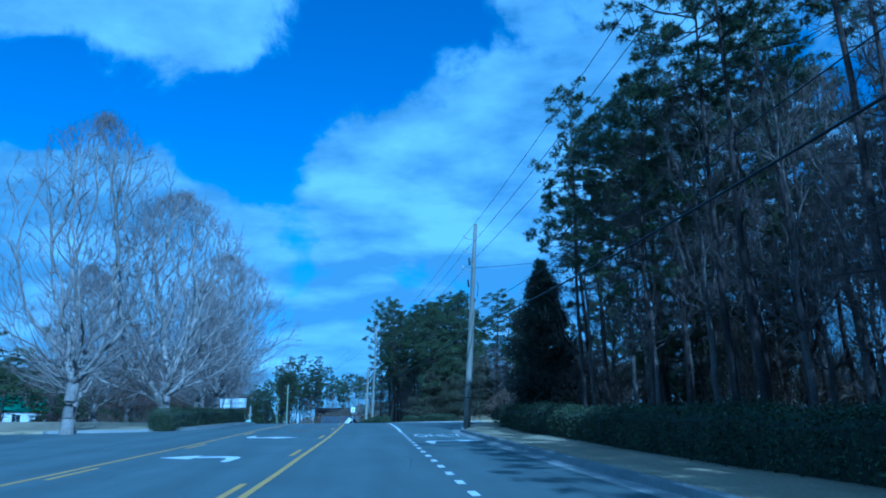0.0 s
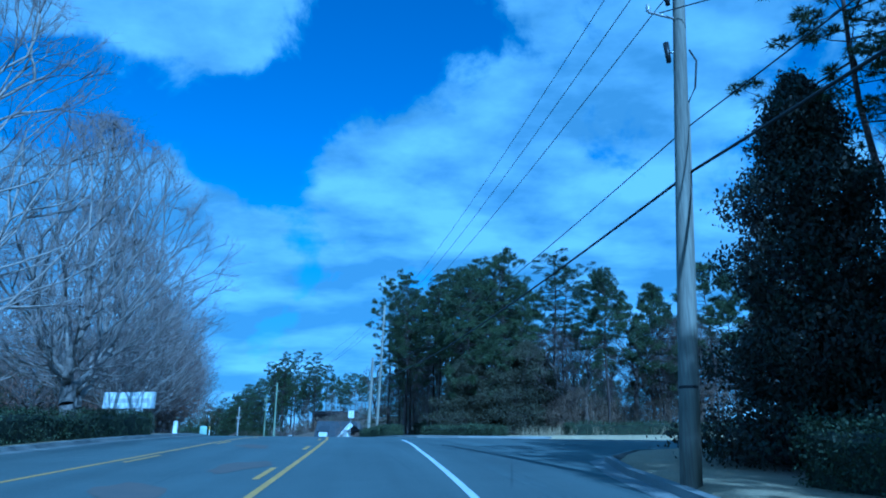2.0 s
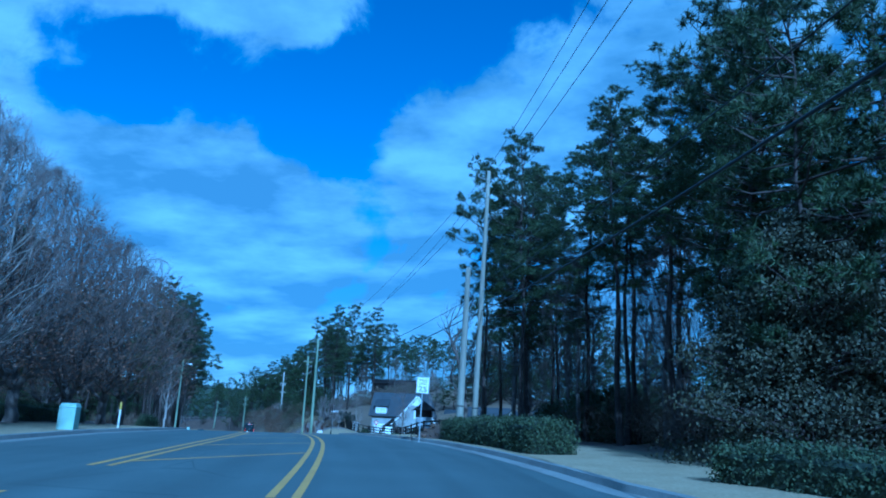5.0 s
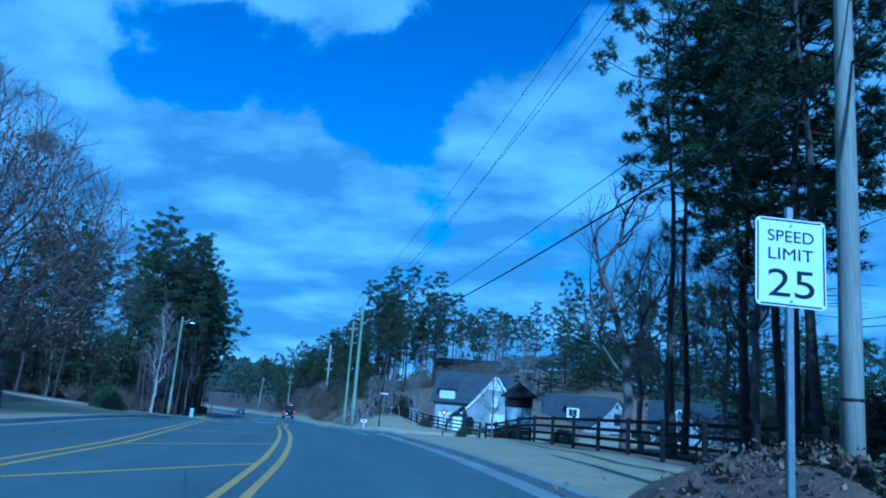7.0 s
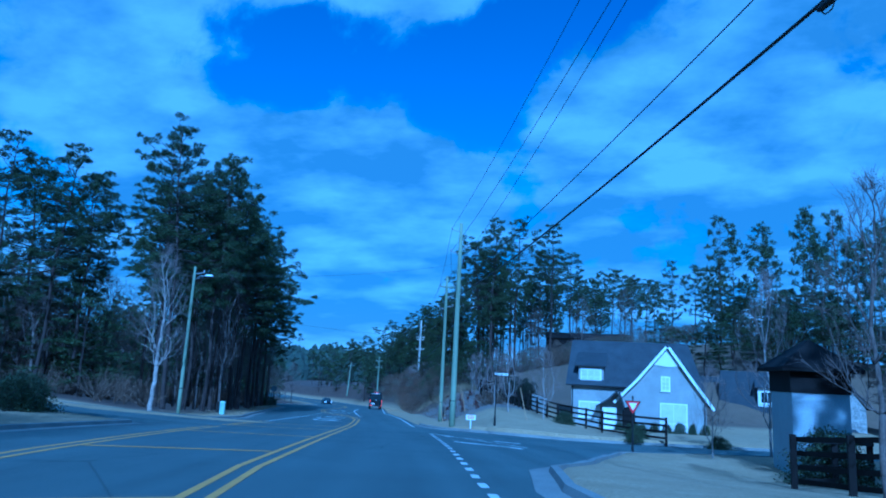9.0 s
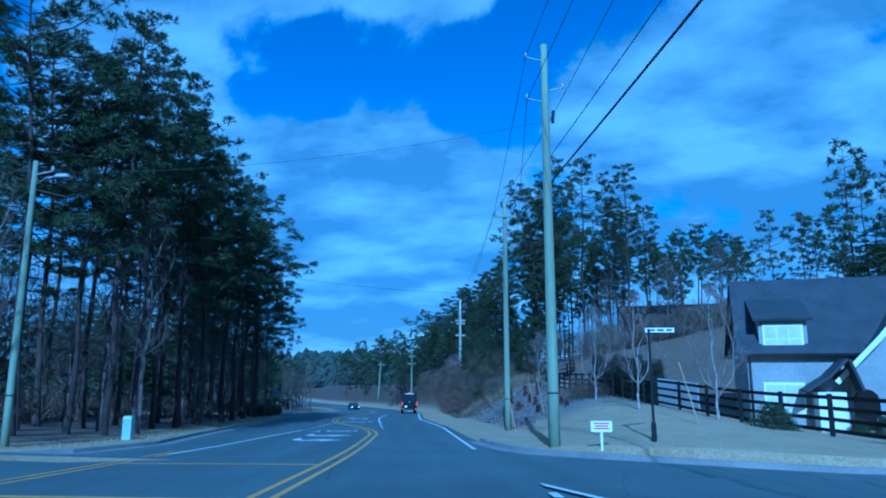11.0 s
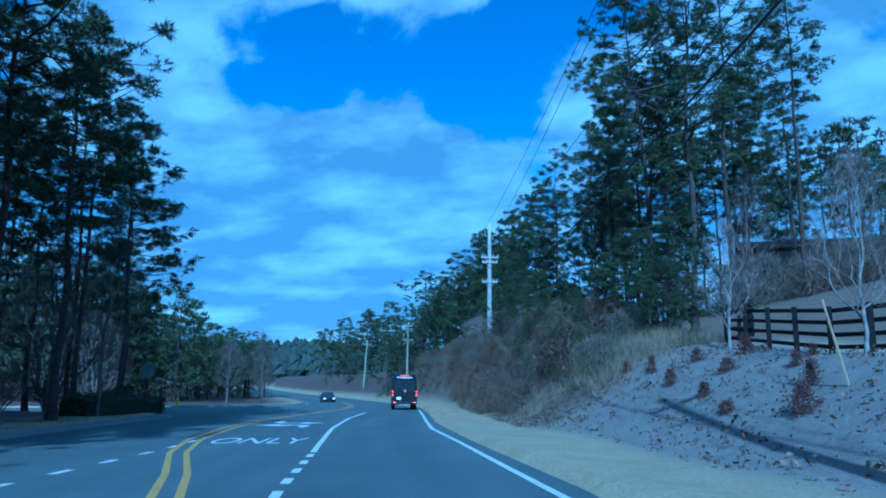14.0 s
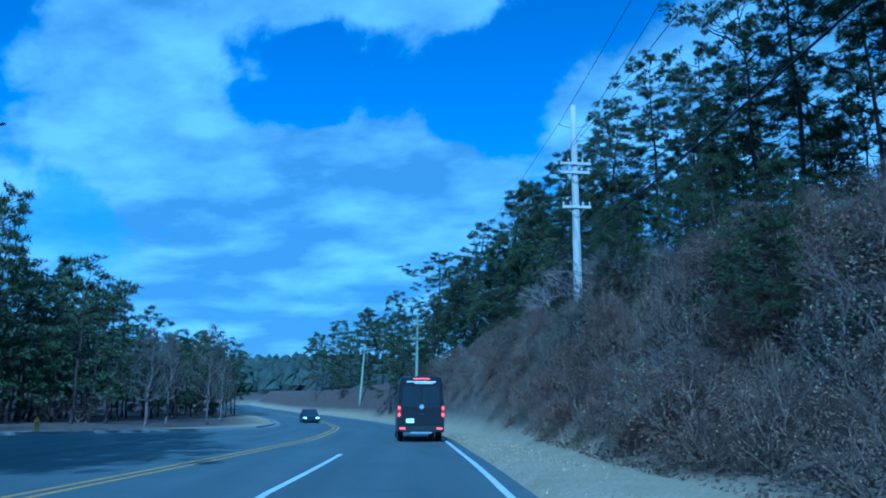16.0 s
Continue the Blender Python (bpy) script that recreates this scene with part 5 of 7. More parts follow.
    scatter(three, 110, 212, 285, 5.6, 12.5, (0.45, 0.9), (0.3, 0.62), 0.85)
    scatter([THICKET, REDTHICKET], 26, 212, 240, 5.0, 6.8, (0.3, 0.5), (0.2, 0.34), 0.8)
    scatter([THICKET, REDTHICKET], 40, 217, 250, 6.0, 11.5, (0.35, 0.6), (0.4, 0.7), 0.7)
    scatter([GREYTHICKET], 10, 208, 218, 7.6, 12.5, (0.4, 0.7), (0.3, 0.5), 1.1)
    scatter([GREYTHICKET], 22, 214, 262, 6.5, 12, (0.4, 0.7), (0.35, 0.6), 1.4)
    scatter([LOW_PINE], 9, 226, 262, 10, 14, (0.4, 0.6), (0.3, 0.45), 2)
    for s, d, w, h in ((212.6, 8.6, 0.3, 0.26), (214.4, 10.8, 0.36, 0.24), (218.0, 7.6, 0.3, 0.22), (219.6, 8.6, 0.3, 0.26), (224.5, 9.6, 0.4, 0.3), (228.5, 8.2, 0.4, 0.3), (233.5, 9.8, 0.34, 0.24), (238, 8.4, 0.3, 0.2), (209.5, 12.2, 0.4, 0.26)):
        tree_at(LOW_PINE, s, d, w, h, None, "small bushy young pine among the scrub")
    for s, d, w in ((231.0, 9.6, 1.1), (238, 8.6, 0.8)):
        tree_at(PALETHICKET, s, d, w, 0.55)
    # fence-side saplings and arborvitae
    for s, d in ((169.2, 11.3), (172.2, 9.4), (179.9, 9.9), (195.3, 11.3), (202.8, 11.7)):
        tree_at(SAPLING, s, d, rng.uniform(0.85, 1.0), rng.uniform(0.82, 0.92))
    for k in range(12):
        tree_at(ARBOR, 180.0 + k * 0.95, 13.3 + 0.1 * math.sin(k), rng.uniform(0.5, 0.58), rng.uniform(0.5, 0.64))
    for s, d in ((187.5, 9.6), (190.2, 8.8), (191.3, 10.6), (194.4, 9.3), (196.6, 10.3), (198.2, 8.6), (199.4, 9.9), (201.5, 9.0), (202.6, 10.4), (204.4, 9.5), (206.3, 9.2), (189, 11.3), (197.6, 11.4), (181.8, 8.8), (184.6, 9.2), (186.4, 8.2), (193, 8.2), (200.8, 11.2), (195.8, 8.0)):
        tree_at(REDBUSH, s, d, rng.uniform(0.35, 0.6), rng.uniform(0.4, 0.7))
    for s, d, w in ((182.6, 10.2, 0.75), (184.4, 10.0, 0.85), (183.6, 11.0, 0.7), (186.0, 10.6, 0.6)):
        tree_at(THICKET, s, d, w * 0.7, w * 0.4)
    for k in range(10):
        tree_at((THICKET, GREYTHICKET, SLIMS[1])[k % 3], 224.5 + rng.uniform(-1, 1), 20 + k * 2.4, rng.uniform(0.8, 1.1), rng.uniform(0.7, 1.0))
    # the wood behind the tall pale pole
    for s, d, k, w, h in ((114.5, 13.0, 2, 0.95, 0.82), (116, 16.5, 0, 1.0, 0.85), (118.5, 14.2, 2, 0.9, 0.8), (120, 18, 2, 1.1, 0.86), (122, 16.6, 2, 1.0, 0.84)):
        tree_at(PINES[k], s, d, w, h)
    for s, d, w, h in ((106, 14, 1.6, 1.9), (109, 17.5, 1.8, 2.2), (103.5, 15, 1.5, 1.7), (112.5, 14.5, 1.5, 1.6)):
        tree_at(BUSH, s, d, w, h)
    # shrubs
    for k in range(8):
        tree_at(BUSH, 169.6 - 0.52 * k, 17.0 + 0.66 * k, rng.uniform(0.3, 0.42), rng.uniform(0.35, 0.55))
    for s, d, w, h in ((150, -15, 1.0, 0.9), (152, -15.6, 1.2, 1.0), (167, 12.2, 0.7, 0.6), (163, 15.4, 0.7, 0.5), (161.5, 14.9, 0.6, 0.5), (160.2, 14.5, 0.6, 0.5), (158.7, 13.8, 0.5, 0.4), (157.8, 18.2, 0.6, 0.5), (141.5, 16.5, 1.0, 0.9), (139.5, 12, 1.0, 1.0), (223, -17, 1.4, 0.9)):
        tree_at(BUSH, s, d, w, h)
    # scrub at the foot of the bank
    scatter([THICKET, REDTHICKET, THICKET], 12, 211, 224, 7.2, 10.5, (0.6, 0.9), (0.4, 0.75), 1.1)
    # dark pines beyond the clipped hedge
    for s, d, k in ((99.0, 12.6, 3), (101.4, 14.2, 0), (104.6, 13.4, 2), (97.4, 17.2, 1), (103.0, 18.4, 1), (106.5, 16.4, 3)):
        tree_at(PINES[k], s, d, 0.95, 0.74)
    scatter(SLIMS, 8, 97, 110, 12, 22, (0.8, 1.1), (0.8, 1.05), 1.3)
    scatter([THICKET], 4, 96, 108, 13, 20, (0.8, 1.2), (0.6, 1.0), 1.5)


plant()
for e in KINDS:
    drop_kind(e)


def hedge(s0, s1, d, width, height, label, d_end=None):
    """A clipped hedge along the road: a leafy skin over a solid core, coloured dark for the shade inside."""
    r = np.random.default_rng(int(abs(s0) * 10) + 7)
    V, F = [], []
    d_end = d if d_end is None else d_end
    run = math.hypot(s1 - s0, d_end - d)
    cs, sd = (s1 - s0) / run, (d_end - d) / run

    def spot(q, a, b):
        return place(s0 + cs * q - sd * a, d + sd * q + cs * a, b)
    h = thing("hedge", Matrix.Translation(spot(run / 2, 0, 0)), label, "hedge")
    o = h.matrix_basis.translation
    n = max(2, int(run / 1.0))
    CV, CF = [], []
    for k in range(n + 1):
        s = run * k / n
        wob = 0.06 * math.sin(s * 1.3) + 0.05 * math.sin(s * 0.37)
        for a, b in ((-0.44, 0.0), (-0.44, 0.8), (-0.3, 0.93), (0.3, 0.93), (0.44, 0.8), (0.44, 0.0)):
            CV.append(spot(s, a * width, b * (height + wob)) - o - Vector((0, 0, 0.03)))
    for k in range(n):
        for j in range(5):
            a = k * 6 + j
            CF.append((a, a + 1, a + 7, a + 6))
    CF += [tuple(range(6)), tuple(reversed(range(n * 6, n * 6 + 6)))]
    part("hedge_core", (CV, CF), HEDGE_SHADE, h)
    m = int(run * (140 if 4 < d < 9 and run < 47 else 62))
    for k in range(m):
        s = r.uniform(0, run)
        wob = 0.06 * math.sin(s * 1.3) + 0.05 * math.sin(s * 0.37)
        q = r.uniform(0, 2 * height + width)
        a, b = (-0.5 * width, q) if q < height else ((q - height) - 0.5 * width, height) if q < height + width else (0.5 * width, q - height - width)
        p = spot(s, a, b + wob * (b > 0.8 * height)) - o
        leaf_spray(V, F, np.array(p), 0.08, 9, r, 0.085)
    for q0 in (0.0, run):
        for k in range(260):
            p = spot(q0 + r.normal() * 0.04, r.uniform(-0.5, 0.5) * width, r.uniform(0, height)) - o
            leaf_spray(V, F, np.array(p), 0.08, 9, r, 0.085)
    part("foliage", (V, F), HEDGE_LEAF, h)


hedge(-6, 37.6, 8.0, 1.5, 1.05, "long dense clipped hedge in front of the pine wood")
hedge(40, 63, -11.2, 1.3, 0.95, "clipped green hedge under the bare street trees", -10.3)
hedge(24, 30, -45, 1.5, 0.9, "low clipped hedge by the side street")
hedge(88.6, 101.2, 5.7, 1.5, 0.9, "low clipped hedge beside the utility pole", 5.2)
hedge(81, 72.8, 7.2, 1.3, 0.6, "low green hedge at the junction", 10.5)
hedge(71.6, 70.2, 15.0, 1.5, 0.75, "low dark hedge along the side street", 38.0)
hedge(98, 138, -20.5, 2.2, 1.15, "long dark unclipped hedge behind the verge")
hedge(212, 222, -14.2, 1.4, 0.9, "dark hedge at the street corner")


def tufts():
    """Dry tall grass on the bank and along the verges."""
    r = np.random.default_rng(9)
    V, F = [], []

    def blades(s, d, n, size, spread, V=V, F=F, thin=0.018):
        for k in range(n):
            p = np.array(place(s + r.normal() * spread, d + r.normal() * spread, -0.03))
            a = unit(np.array((r.normal() * 0.35, r.normal() * 0.35, 1.0)))
            w = unit(np.cross(a, r.normal(size=3))) * thin
            b = len(V)
            L = size * r.uniform(0.5, 1.1)
            V.extend([p - w, p + w, p + a * L])
            F.append((b, b + 1, b + 2))
    BV, BF = [], []
    for k in range(900):
        blades(r.uniform(206, 228), r.uniform(8.0, 12.8), 18, 0.8, 0.3, BV, BF, 0.008)
    for k in range(1500):
        s = r.uniform(208, 275)
        blades(s, right_edge(s) + r.uniform(2.6 if s > 222 else 3.8, 8.5), 14, 0.6, 0.3, BV, BF, 0.007)
    tagged(part("bank_grass", (BV, BF), BANK_GRASS), "tall withered grass among the scrub on the bank", "grass", kind="stuff")
    for k in range(160):
        blades(r.uniform(70, 84), r.uniform(13, 26), 14, 0.9, 0.3)
    for k in range(700):
        s = r.uniform(211, 256)
        blades(s, right_edge(s) + r.uniform(0.3, 2.6), 10, 0.09, 0.18)
    for k in range(500):
        s = r.uniform(165, 214)
        blades(s, left_edge(s) - r.uniform(0.4, 3), 8, 0.14, 0.2)
    CV, CF = [], []
    for k in range(1700):
        s, d = r.uniform(181, 214), r.uniform(5.6, 12.2)
        leaf_spray(CV, CF, np.array(place(s, d, 0.02)), r.uniform(0.06, 0.16), 4, r, 0.07)
    for k in range(3800):
        s, d = r.uniform(205, 232), 4.7 + 4.5 * r.uniform() ** 1.4
        leaf_spray(CV, CF, np.array(place(s, d, 0.02)), r.uniform(0.05, 0.14), 3, r, 0.05)
    tagged(part("bank_litter", (CV, CF), BRUSH), "scattered clods, dead leaves and twigs on the mulch", "litter", kind="stuff")
    tagged(part("dry_grass", (V, F), DRY_GRASS), "tall straw-coloured winter grass on the bank", "grass", kind="stuff")


tufts()


def far_woods():
    """The wooded ridge that closes the valley, out of many small crowns."""
    r = np.random.default_rng(77)
    V, F = [], []
    for k in range(2600):
        a = r.uniform(-1.25, 1.05)
        dist = r.uniform(330, 900)
        x, y = -60 - math.sin(a + 0.38) * dist, 170 + math.cos(a + 0.38) * dist
        z = -9 + 0.046 * (dist - 330) * (0.8 + 0.3 * math.sin(a * 7) + 0.15 * math.sin(a * 17))
        w, h = r.uniform(4, 7), r.uniform(9, 16)
        b = len(V)
        n = 7
        for j, (rr, hh) in enumerate(((0.5, 0.0), (1.0, 0.35), (0.75, 0.7))):
            for i in range(n):
                t = 6.283 * i / n + j
                q = w * rr * r.uniform(0.75, 1.2)
                V.append((x + math.cos(t) * q, y + math.sin(t) * q, z + h * hh * r.uniform(0.9, 1.1)))
        V.append((x, y, z + h))
        for j in range(2):
            for i in range(n):
                i2 = (i + 1) % n
                F.append((b + j * n + i, b + j * n + i2, b + j * n + n + i2, b + j * n + n + i))
        for i in range(n):
            F.append((b + 2 * n + i, b + 2 * n + (i + 1) % n, b + 3 * n))
    tagged(part("far_woods", (V, F), FAR_WOOD), "distant wooded ridge across the valley", "woodland", kind="stuff")
    HV, HF = [], []
    for i in range(31):
        a = -1.35 + 2.5 * i / 30
        for j, dist in enumerate((320, 600, 940, 1300)):
            z = -9.5 + 0.046 * max(dist - 330, 0) * (0.8 + 0.3 * math.sin(a * 7) + 0.15 * math.sin(a * 17))
            HV.append((-60 - math.sin(a + 0.38) * dist, 170 + math.cos(a + 0.38) * dist, z if j < 3 else -30))
    for i in range(30):
        for j in range(3):
            b = i * 4 + j
            HF.append((b, b + 1, b + 5, b + 4))
    tagged(part("backdrop", (HV, HF), FAR_WOOD, smooth=True), "distant wooded hillside", "hill", kind="structure")


far_woods()

# ---------------------------------------------------------------- utility poles and cables
def rod(name, a, b, r, material, parent, sides=6, label=""):
    return part(name, tubed([a, b], [r, r], sides), material, parent, label, smooth=True)


def insulator(parent, p):
    x, y, z = p
    prof = ((0.018, 0.0), (0.055, 0.03), (0.03, 0.06), (0.055, 0.09), (0.03, 0.12), (0.045, 0.16), (0.0, 0.18))
    V, F = tubed([(x, y, z + h) for _, h in prof], [r for r, _ in prof], 8)
    part("insulator", (V, F), PORCELAIN, parent, smooth=True)


def utility_pole(p, height, turn, arms=(), brackets=(), cutouts=(), old=False, label="", lean=(0, 0), lamp=None, transformer=None, conduit=False, radius=0.17, bleached=False, grey=False):
    """arms: (depth below the top, half length); brackets: depth below the top of a short insulator arm on the road side."""
    e = thing("utility_pole", Matrix.Translation(p) @ Matrix.Rotation(radians(turn), 4, "Z"), label, "utility pole", "utility poles")
    wood = OLD_WOOD if old else WHITE_POLE if bleached else GREY_WOOD if grey else POLE_WOOD
    lx, ly = lean
    n = 6

    def on(z):
        return (lx * z / height, ly * z / height, z)
    pts = [on(height * i / n - (0.3 if i == 0 else 0)) for i in range(n + 1)]
    part("shaft", tubed(pts, [radius * (1 - 0.38 * i / n) for i in range(n + 1)], 12), wood, e, smooth=True)
    for dep, half in arms:
        c = on(height - dep)
        bar = part("crossarm", boxed(c[0] - half, c[1] - 0.17 - 0.05, c[2] - 0.06, c[0] + half, c[1] - 0.12, c[2] + 0.06, bevel=0.008), wood, e, "weathered timber crossarm")
        for sx in (-0.92, -0.45, 0.45, 0.92):
            insulator(bar, (c[0] + sx * half, c[1] - 0.17, c[2] + 0.06))
        for sx in (-1, 1):
            rod("brace", (c[0] + sx * half * 0.6, c[1] - 0.17, c[2] - 0.05), (c[0], c[1] - 0.15, c[2] - 0.5), 0.014, STEEL, e)
    for dep, side in brackets:
        c = on(height - dep)
        tip = (c[0] + side * 0.62, c[1], c[2] + 0.14)
        br = rod("bracket", (c[0], c[1], c[2]), tip, 0.028, PORCELAIN, e, 8, "pale bracket arm")
        insulator(br, (tip[0], tip[1], tip[2]))
    for dep, side in cutouts:
        c = on(height - dep)
        b = part("fuse_cutout", tubed([(c[0] + side * 0.24, c[1], c[2] - 0.22), (c[0] + side * 0.27, c[1], c[2] + 0.2)], [0.05, 0.06], 8), DARK_METAL, e, "dark fuse cutout", smooth=True)
        rod("mount", (c[0], c[1], c[2]), (c[0] + side * 0.25, c[1], c[2]), 0.02, STEEL, b)
    if conduit:
        def by(z, x):
            c = on(z)
            return (c[0] + x, c[1] + 0.02, z)
        rod("conduit", by(0.0, 0.19), by(height * 0.60, 0.15), 0.03, OLD_WOOD, e, 8, "grey cable conduit")
        V, F = tubed([by(height * 0.60, 0.15), by(height * 0.63, 0.30), by(height * 0.68, 0.34), by(height * 0.70, 0.2)], [0.018] * 4, 6)
        part("cable_loop", (V, F), CABLE, e, smooth=True)
    for z in (1.6,):
        c = on(z)
        part("band", tubed([(c[0], c[1], z), (c[0], c[1], z + 0.05)], [radius * 0.97, radius * 0.97], 12), DARK_METAL, e)
    if transformer:
        c = on(height - transformer)
        t = part("transformer", tubed([(c[0] - 0.48, c[1], c[2] - 0.45), (c[0] - 0.48, c[1], c[2] + 0.4), (c[0] - 0.48, c[1], c[2] + 0.48)], [0.24, 0.24, 0.16], 14), PORCELAIN, e, "grey transformer can", smooth=True)
        rod("hanger", (c[0] - 0.25, c[1], c[2] + 0.2), (c[0], c[1], c[2] + 0.2), 0.03, STEEL, t)
    if lamp:
        c = on(lamp)
        V, F = tubed([c, (c[0] + 0.4, c[1], c[2] + 0.3), (c[0] + 0.8, c[1], c[2] + 0.36)], [0.03, 0.028, 0.025], 6)
        arm = part("lamp_arm", (V, F), STEEL, e, "bright metal lamp arm", smooth=True)
        part("lamp_head", boxed(c[0] + 0.7, c[1] - 0.14, c[2] + 0.28, c[0] + 1.3, c[1] + 0.14, c[2] + 0.44, bevel=0.04, taper=0.7), STEEL, arm, "pale street lamp head")
    return e


def ground_at(x, y):
    i = int(np.argmin((TRACK[:, 0] - x) ** 2 + (TRACK[:, 1] - y) ** 2))
    s = float(TRACK_S[i])
    c, r, t = centre(s)
    d = (x - c[0]) * r[0] + (y - c[1]) * r[1]
    s += (x - c[0]) * t[0] + (y - c[1]) * t[1]
    return place(s, d)


P0, P1, P2 = place(-12, 7.2), ground_at(1.27, 38.35), ground_at(-10.7, 105.3)
P2S = ground_at(-11.24, 101.9)
P5, P6 = ground_at(-36.08, 161.37), ground_at(-41.88, 176.3)
P7, P8, P9 = ground_at(-61.7, 223.4), ground_at(-84.4, 259.0), ground_at(-103.5, 283.0)
K6, K7 = 12.0 - P6.z - 12.9, 11.65 - P7.z - 11.2     # how far these two differ from the height that the lines are given for
PL = place(167.5, -13.2)
utility_pole(P0, 11.8, 5, brackets=((1.0, -1), (1.9, -1), (2.8, -1)), old=True, label="weathered wooden utility pole behind a clipped hedge")
utility_pole(P1, 11.7, 5, brackets=((1.0, -1), (1.85, -1), (2.85, -1)), cutouts=((2.3, -1), (3.6, -1)), old=True, conduit=True, label="weathered wooden utility pole with fuse cutouts at the kerb", lean=(0.79, -0.05))
utility_pole(P2, 15.4, 17, brackets=((0.55, -1), (1.25, -1), (2.15, -1)), label="tall pale wooden utility pole beside a hedge", lean=(0.55, 0.1), grey=True)
utility_pole(P2S, 8.7, 17, label="short topped wooden pole propped beside a taller one", lean=(0.25, 0), radius=0.2, grey=True)
utility_pole(P5, 13.4, 23, brackets=((0.6, -1), (1.7, 1), (2.1, -1)), label="tall greenish treated utility pole on the grass verge", radius=0.19, cutouts=((2.6, 1),))
utility_pole(P6, 12.0 - P6.z, 24, arms=((1.0, 0.62),), brackets=((1.9, 1), (2.8, 1), (3.0, -1)), label="slim greenish treated utility pole with a short crossarm")
utility_pole(P7, 11.65 - P7.z, 25, arms=((2.75, 0.68), (3.15, 0.6), (4.7, 0.62)), brackets=((1.05, 1), (1.7, 1), (1.05, -1)), cutouts=((4.5, -1), (4.5, 1)), label="pale utility pole with stacked crossarms on the scrubby bank", radius=0.2, bleached=True)
utility_pole(P8, 9.5, 30, arms=((1.0, 0.7), (2.4, 0.7)), label="distant wooden utility pole by the bend")
utility_pole(P9, 8.6, 38, arms=((0.8, 0.7),), label="distant leaning utility pole at the bend", lean=(0.5, 0))
utility_pole(PL, 9.6, 20, brackets=((0.5, 1),), lamp=8.7, label="thin wooden pole with a street lamp in front of the pines", radius=0.13)


def cable(a, b, sag, r, material, label):
    cu = bpy.data.curves.new("overhead_cable", "CURVE")
    cu.dimensions, cu.bevel_depth, cu.bevel_resolution = "3D", r, 1
    sp = cu.splines.new("POLY")
    n = 24
    sp.points.add(n)
    a, b = Vector(a), Vector(b)
    for i in range(n + 1):
        t = i / n
        p = a.lerp(b, t)
        p.z -= sag * 4 * t * (1 - t)
        sp.points[i].co = (*p, 1)
    cu.materials.append(material)
    ob = new("overhead_cable", cu)
    tagged(ob, label, "cable", "overhead cables")


def off(p, turn, x, h):
    return Vector((p.x + math.cos(radians(turn)) * x, p.y + math.sin(radians(turn)) * x, p.z + h))


THIN, THICK = "thin bare overhead power line between wooden poles", "thick black communication cable between wooden poles"
for x, h0, h1, h2, h5, h6, h7 in ((-0.62, 10.95, 10.9, 14.5, 13.0, 12.1, 10.4), (-0.6, 10.05, 10.0, 13.8, 11.5, 12.1, 8.6), (-0.62, 9.15, 9.0, 12.9, 11.4, 10.2, 8.6)):
    sgn = 0.6 if h6 < 12 else x
    a, b, c = off(P0, 5, x, h0), off(P1, 5, x + 0.72, h1), off(P2, 17, x + 0.5, h2)
    d, e, f = off(P5, 23, x if h5 != 11.5 else 0.6, h5), off(P6, 24, sgn, h6 + K6), off(P7, 25, x, h7 + K7)
    g = off(P8, 30, x, 8.6)
    for p, q, sag in ((a, b, 0.7), (b, c, 1.3), (c, d, 1.2), (d, e, 0.15), (e, f, 0.7), (f, g, 0.6)):
        cable(p, q, sag, 0.011, WIRE, THIN)
for h1, h2, h5, h6, h7, r, m, lab in ((5.6, 7.0, 8.6, 7.6, 5.0, 0.028, CABLE, THICK), (6.5, 8.1, 9.5, 8.3, 5.6, 0.013, CABLE, "thin black service line between wooden poles")):
    pts = [off(P0, 5, 0.15, h1), off(P1, 5, 0.55, h1), off(P2, 17, 0.3, h2), off(P5, 23, 0.2, h5), off(P6, 24, 0.16, h6 + K6), off(P7, 25, 0.17, h7 + K7), off(P8, 30, 0.15, 5.5)]
    for p, q in zip(pts, pts[1:]):
        cable(p, q, 0.012 * (q - p).length, r, m, lab)
def splice_case():
    """A black splice case strapped under the thick cable, with a loop of spare line."""
    a, b = off(P2, 17, 0.3, 7.0), off(P5, 23, 0.2, 8.6)
    p = a.lerp(b, 0.4) - Vector((0, 0, 0.012 * (b - a).length * 0.96))
    e = thing("splice_case", Matrix.Translation(p) @ (b - a).to_track_quat("Y", "Z").to_matrix().to_4x4(), "black cable splice case hanging under the thick cable", "splice case")
    body = part("case", tubed([(0, -0.2, -0.07), (0, -0.15, -0.07), (0, 0.15, -0.07), (0, 0.2, -0.07)], [0.025, 0.05, 0.05, 0.025], 10), CABLE, e, smooth=True)
    for y in (-0.1, 0.1):
        part("strap", tubed([(0, y, -0.07), (0, y, 0.03)], [0.012, 0.012], 5), STEEL, body)
    part("spare_loop", tubed([(0, -0.17, -0.07), (0, -0.07, -0.2), (0, 0.07, -0.2), (0, 0.17, -0.07)], [0.01] * 4, 6), CABLE, e, smooth=True)


splice_case()
cable(off(P1, 5, 0.2, 9.0), place(20, 24, 10.5), 1.0, 0.012, CABLE, "thin black service line into the pine wood")
cable(off(PL, 20, 0.1, 9.2), off(P5, 23, -0.15, 10.6), 0.5, 0.006, WIRE, "thin pale line crossing over the road")
cable(off(PL, 20, 0.1, 7.2), off(P6, 24, -0.15, 7.4), 0.6, 0.007, WIRE, "thin pale line crossing over the road")
cable(off(PL, 20, 0, 9.2), place(150, -40, 9.0), 0.6, 0.012, WIRE, "thin pale line beside the road")
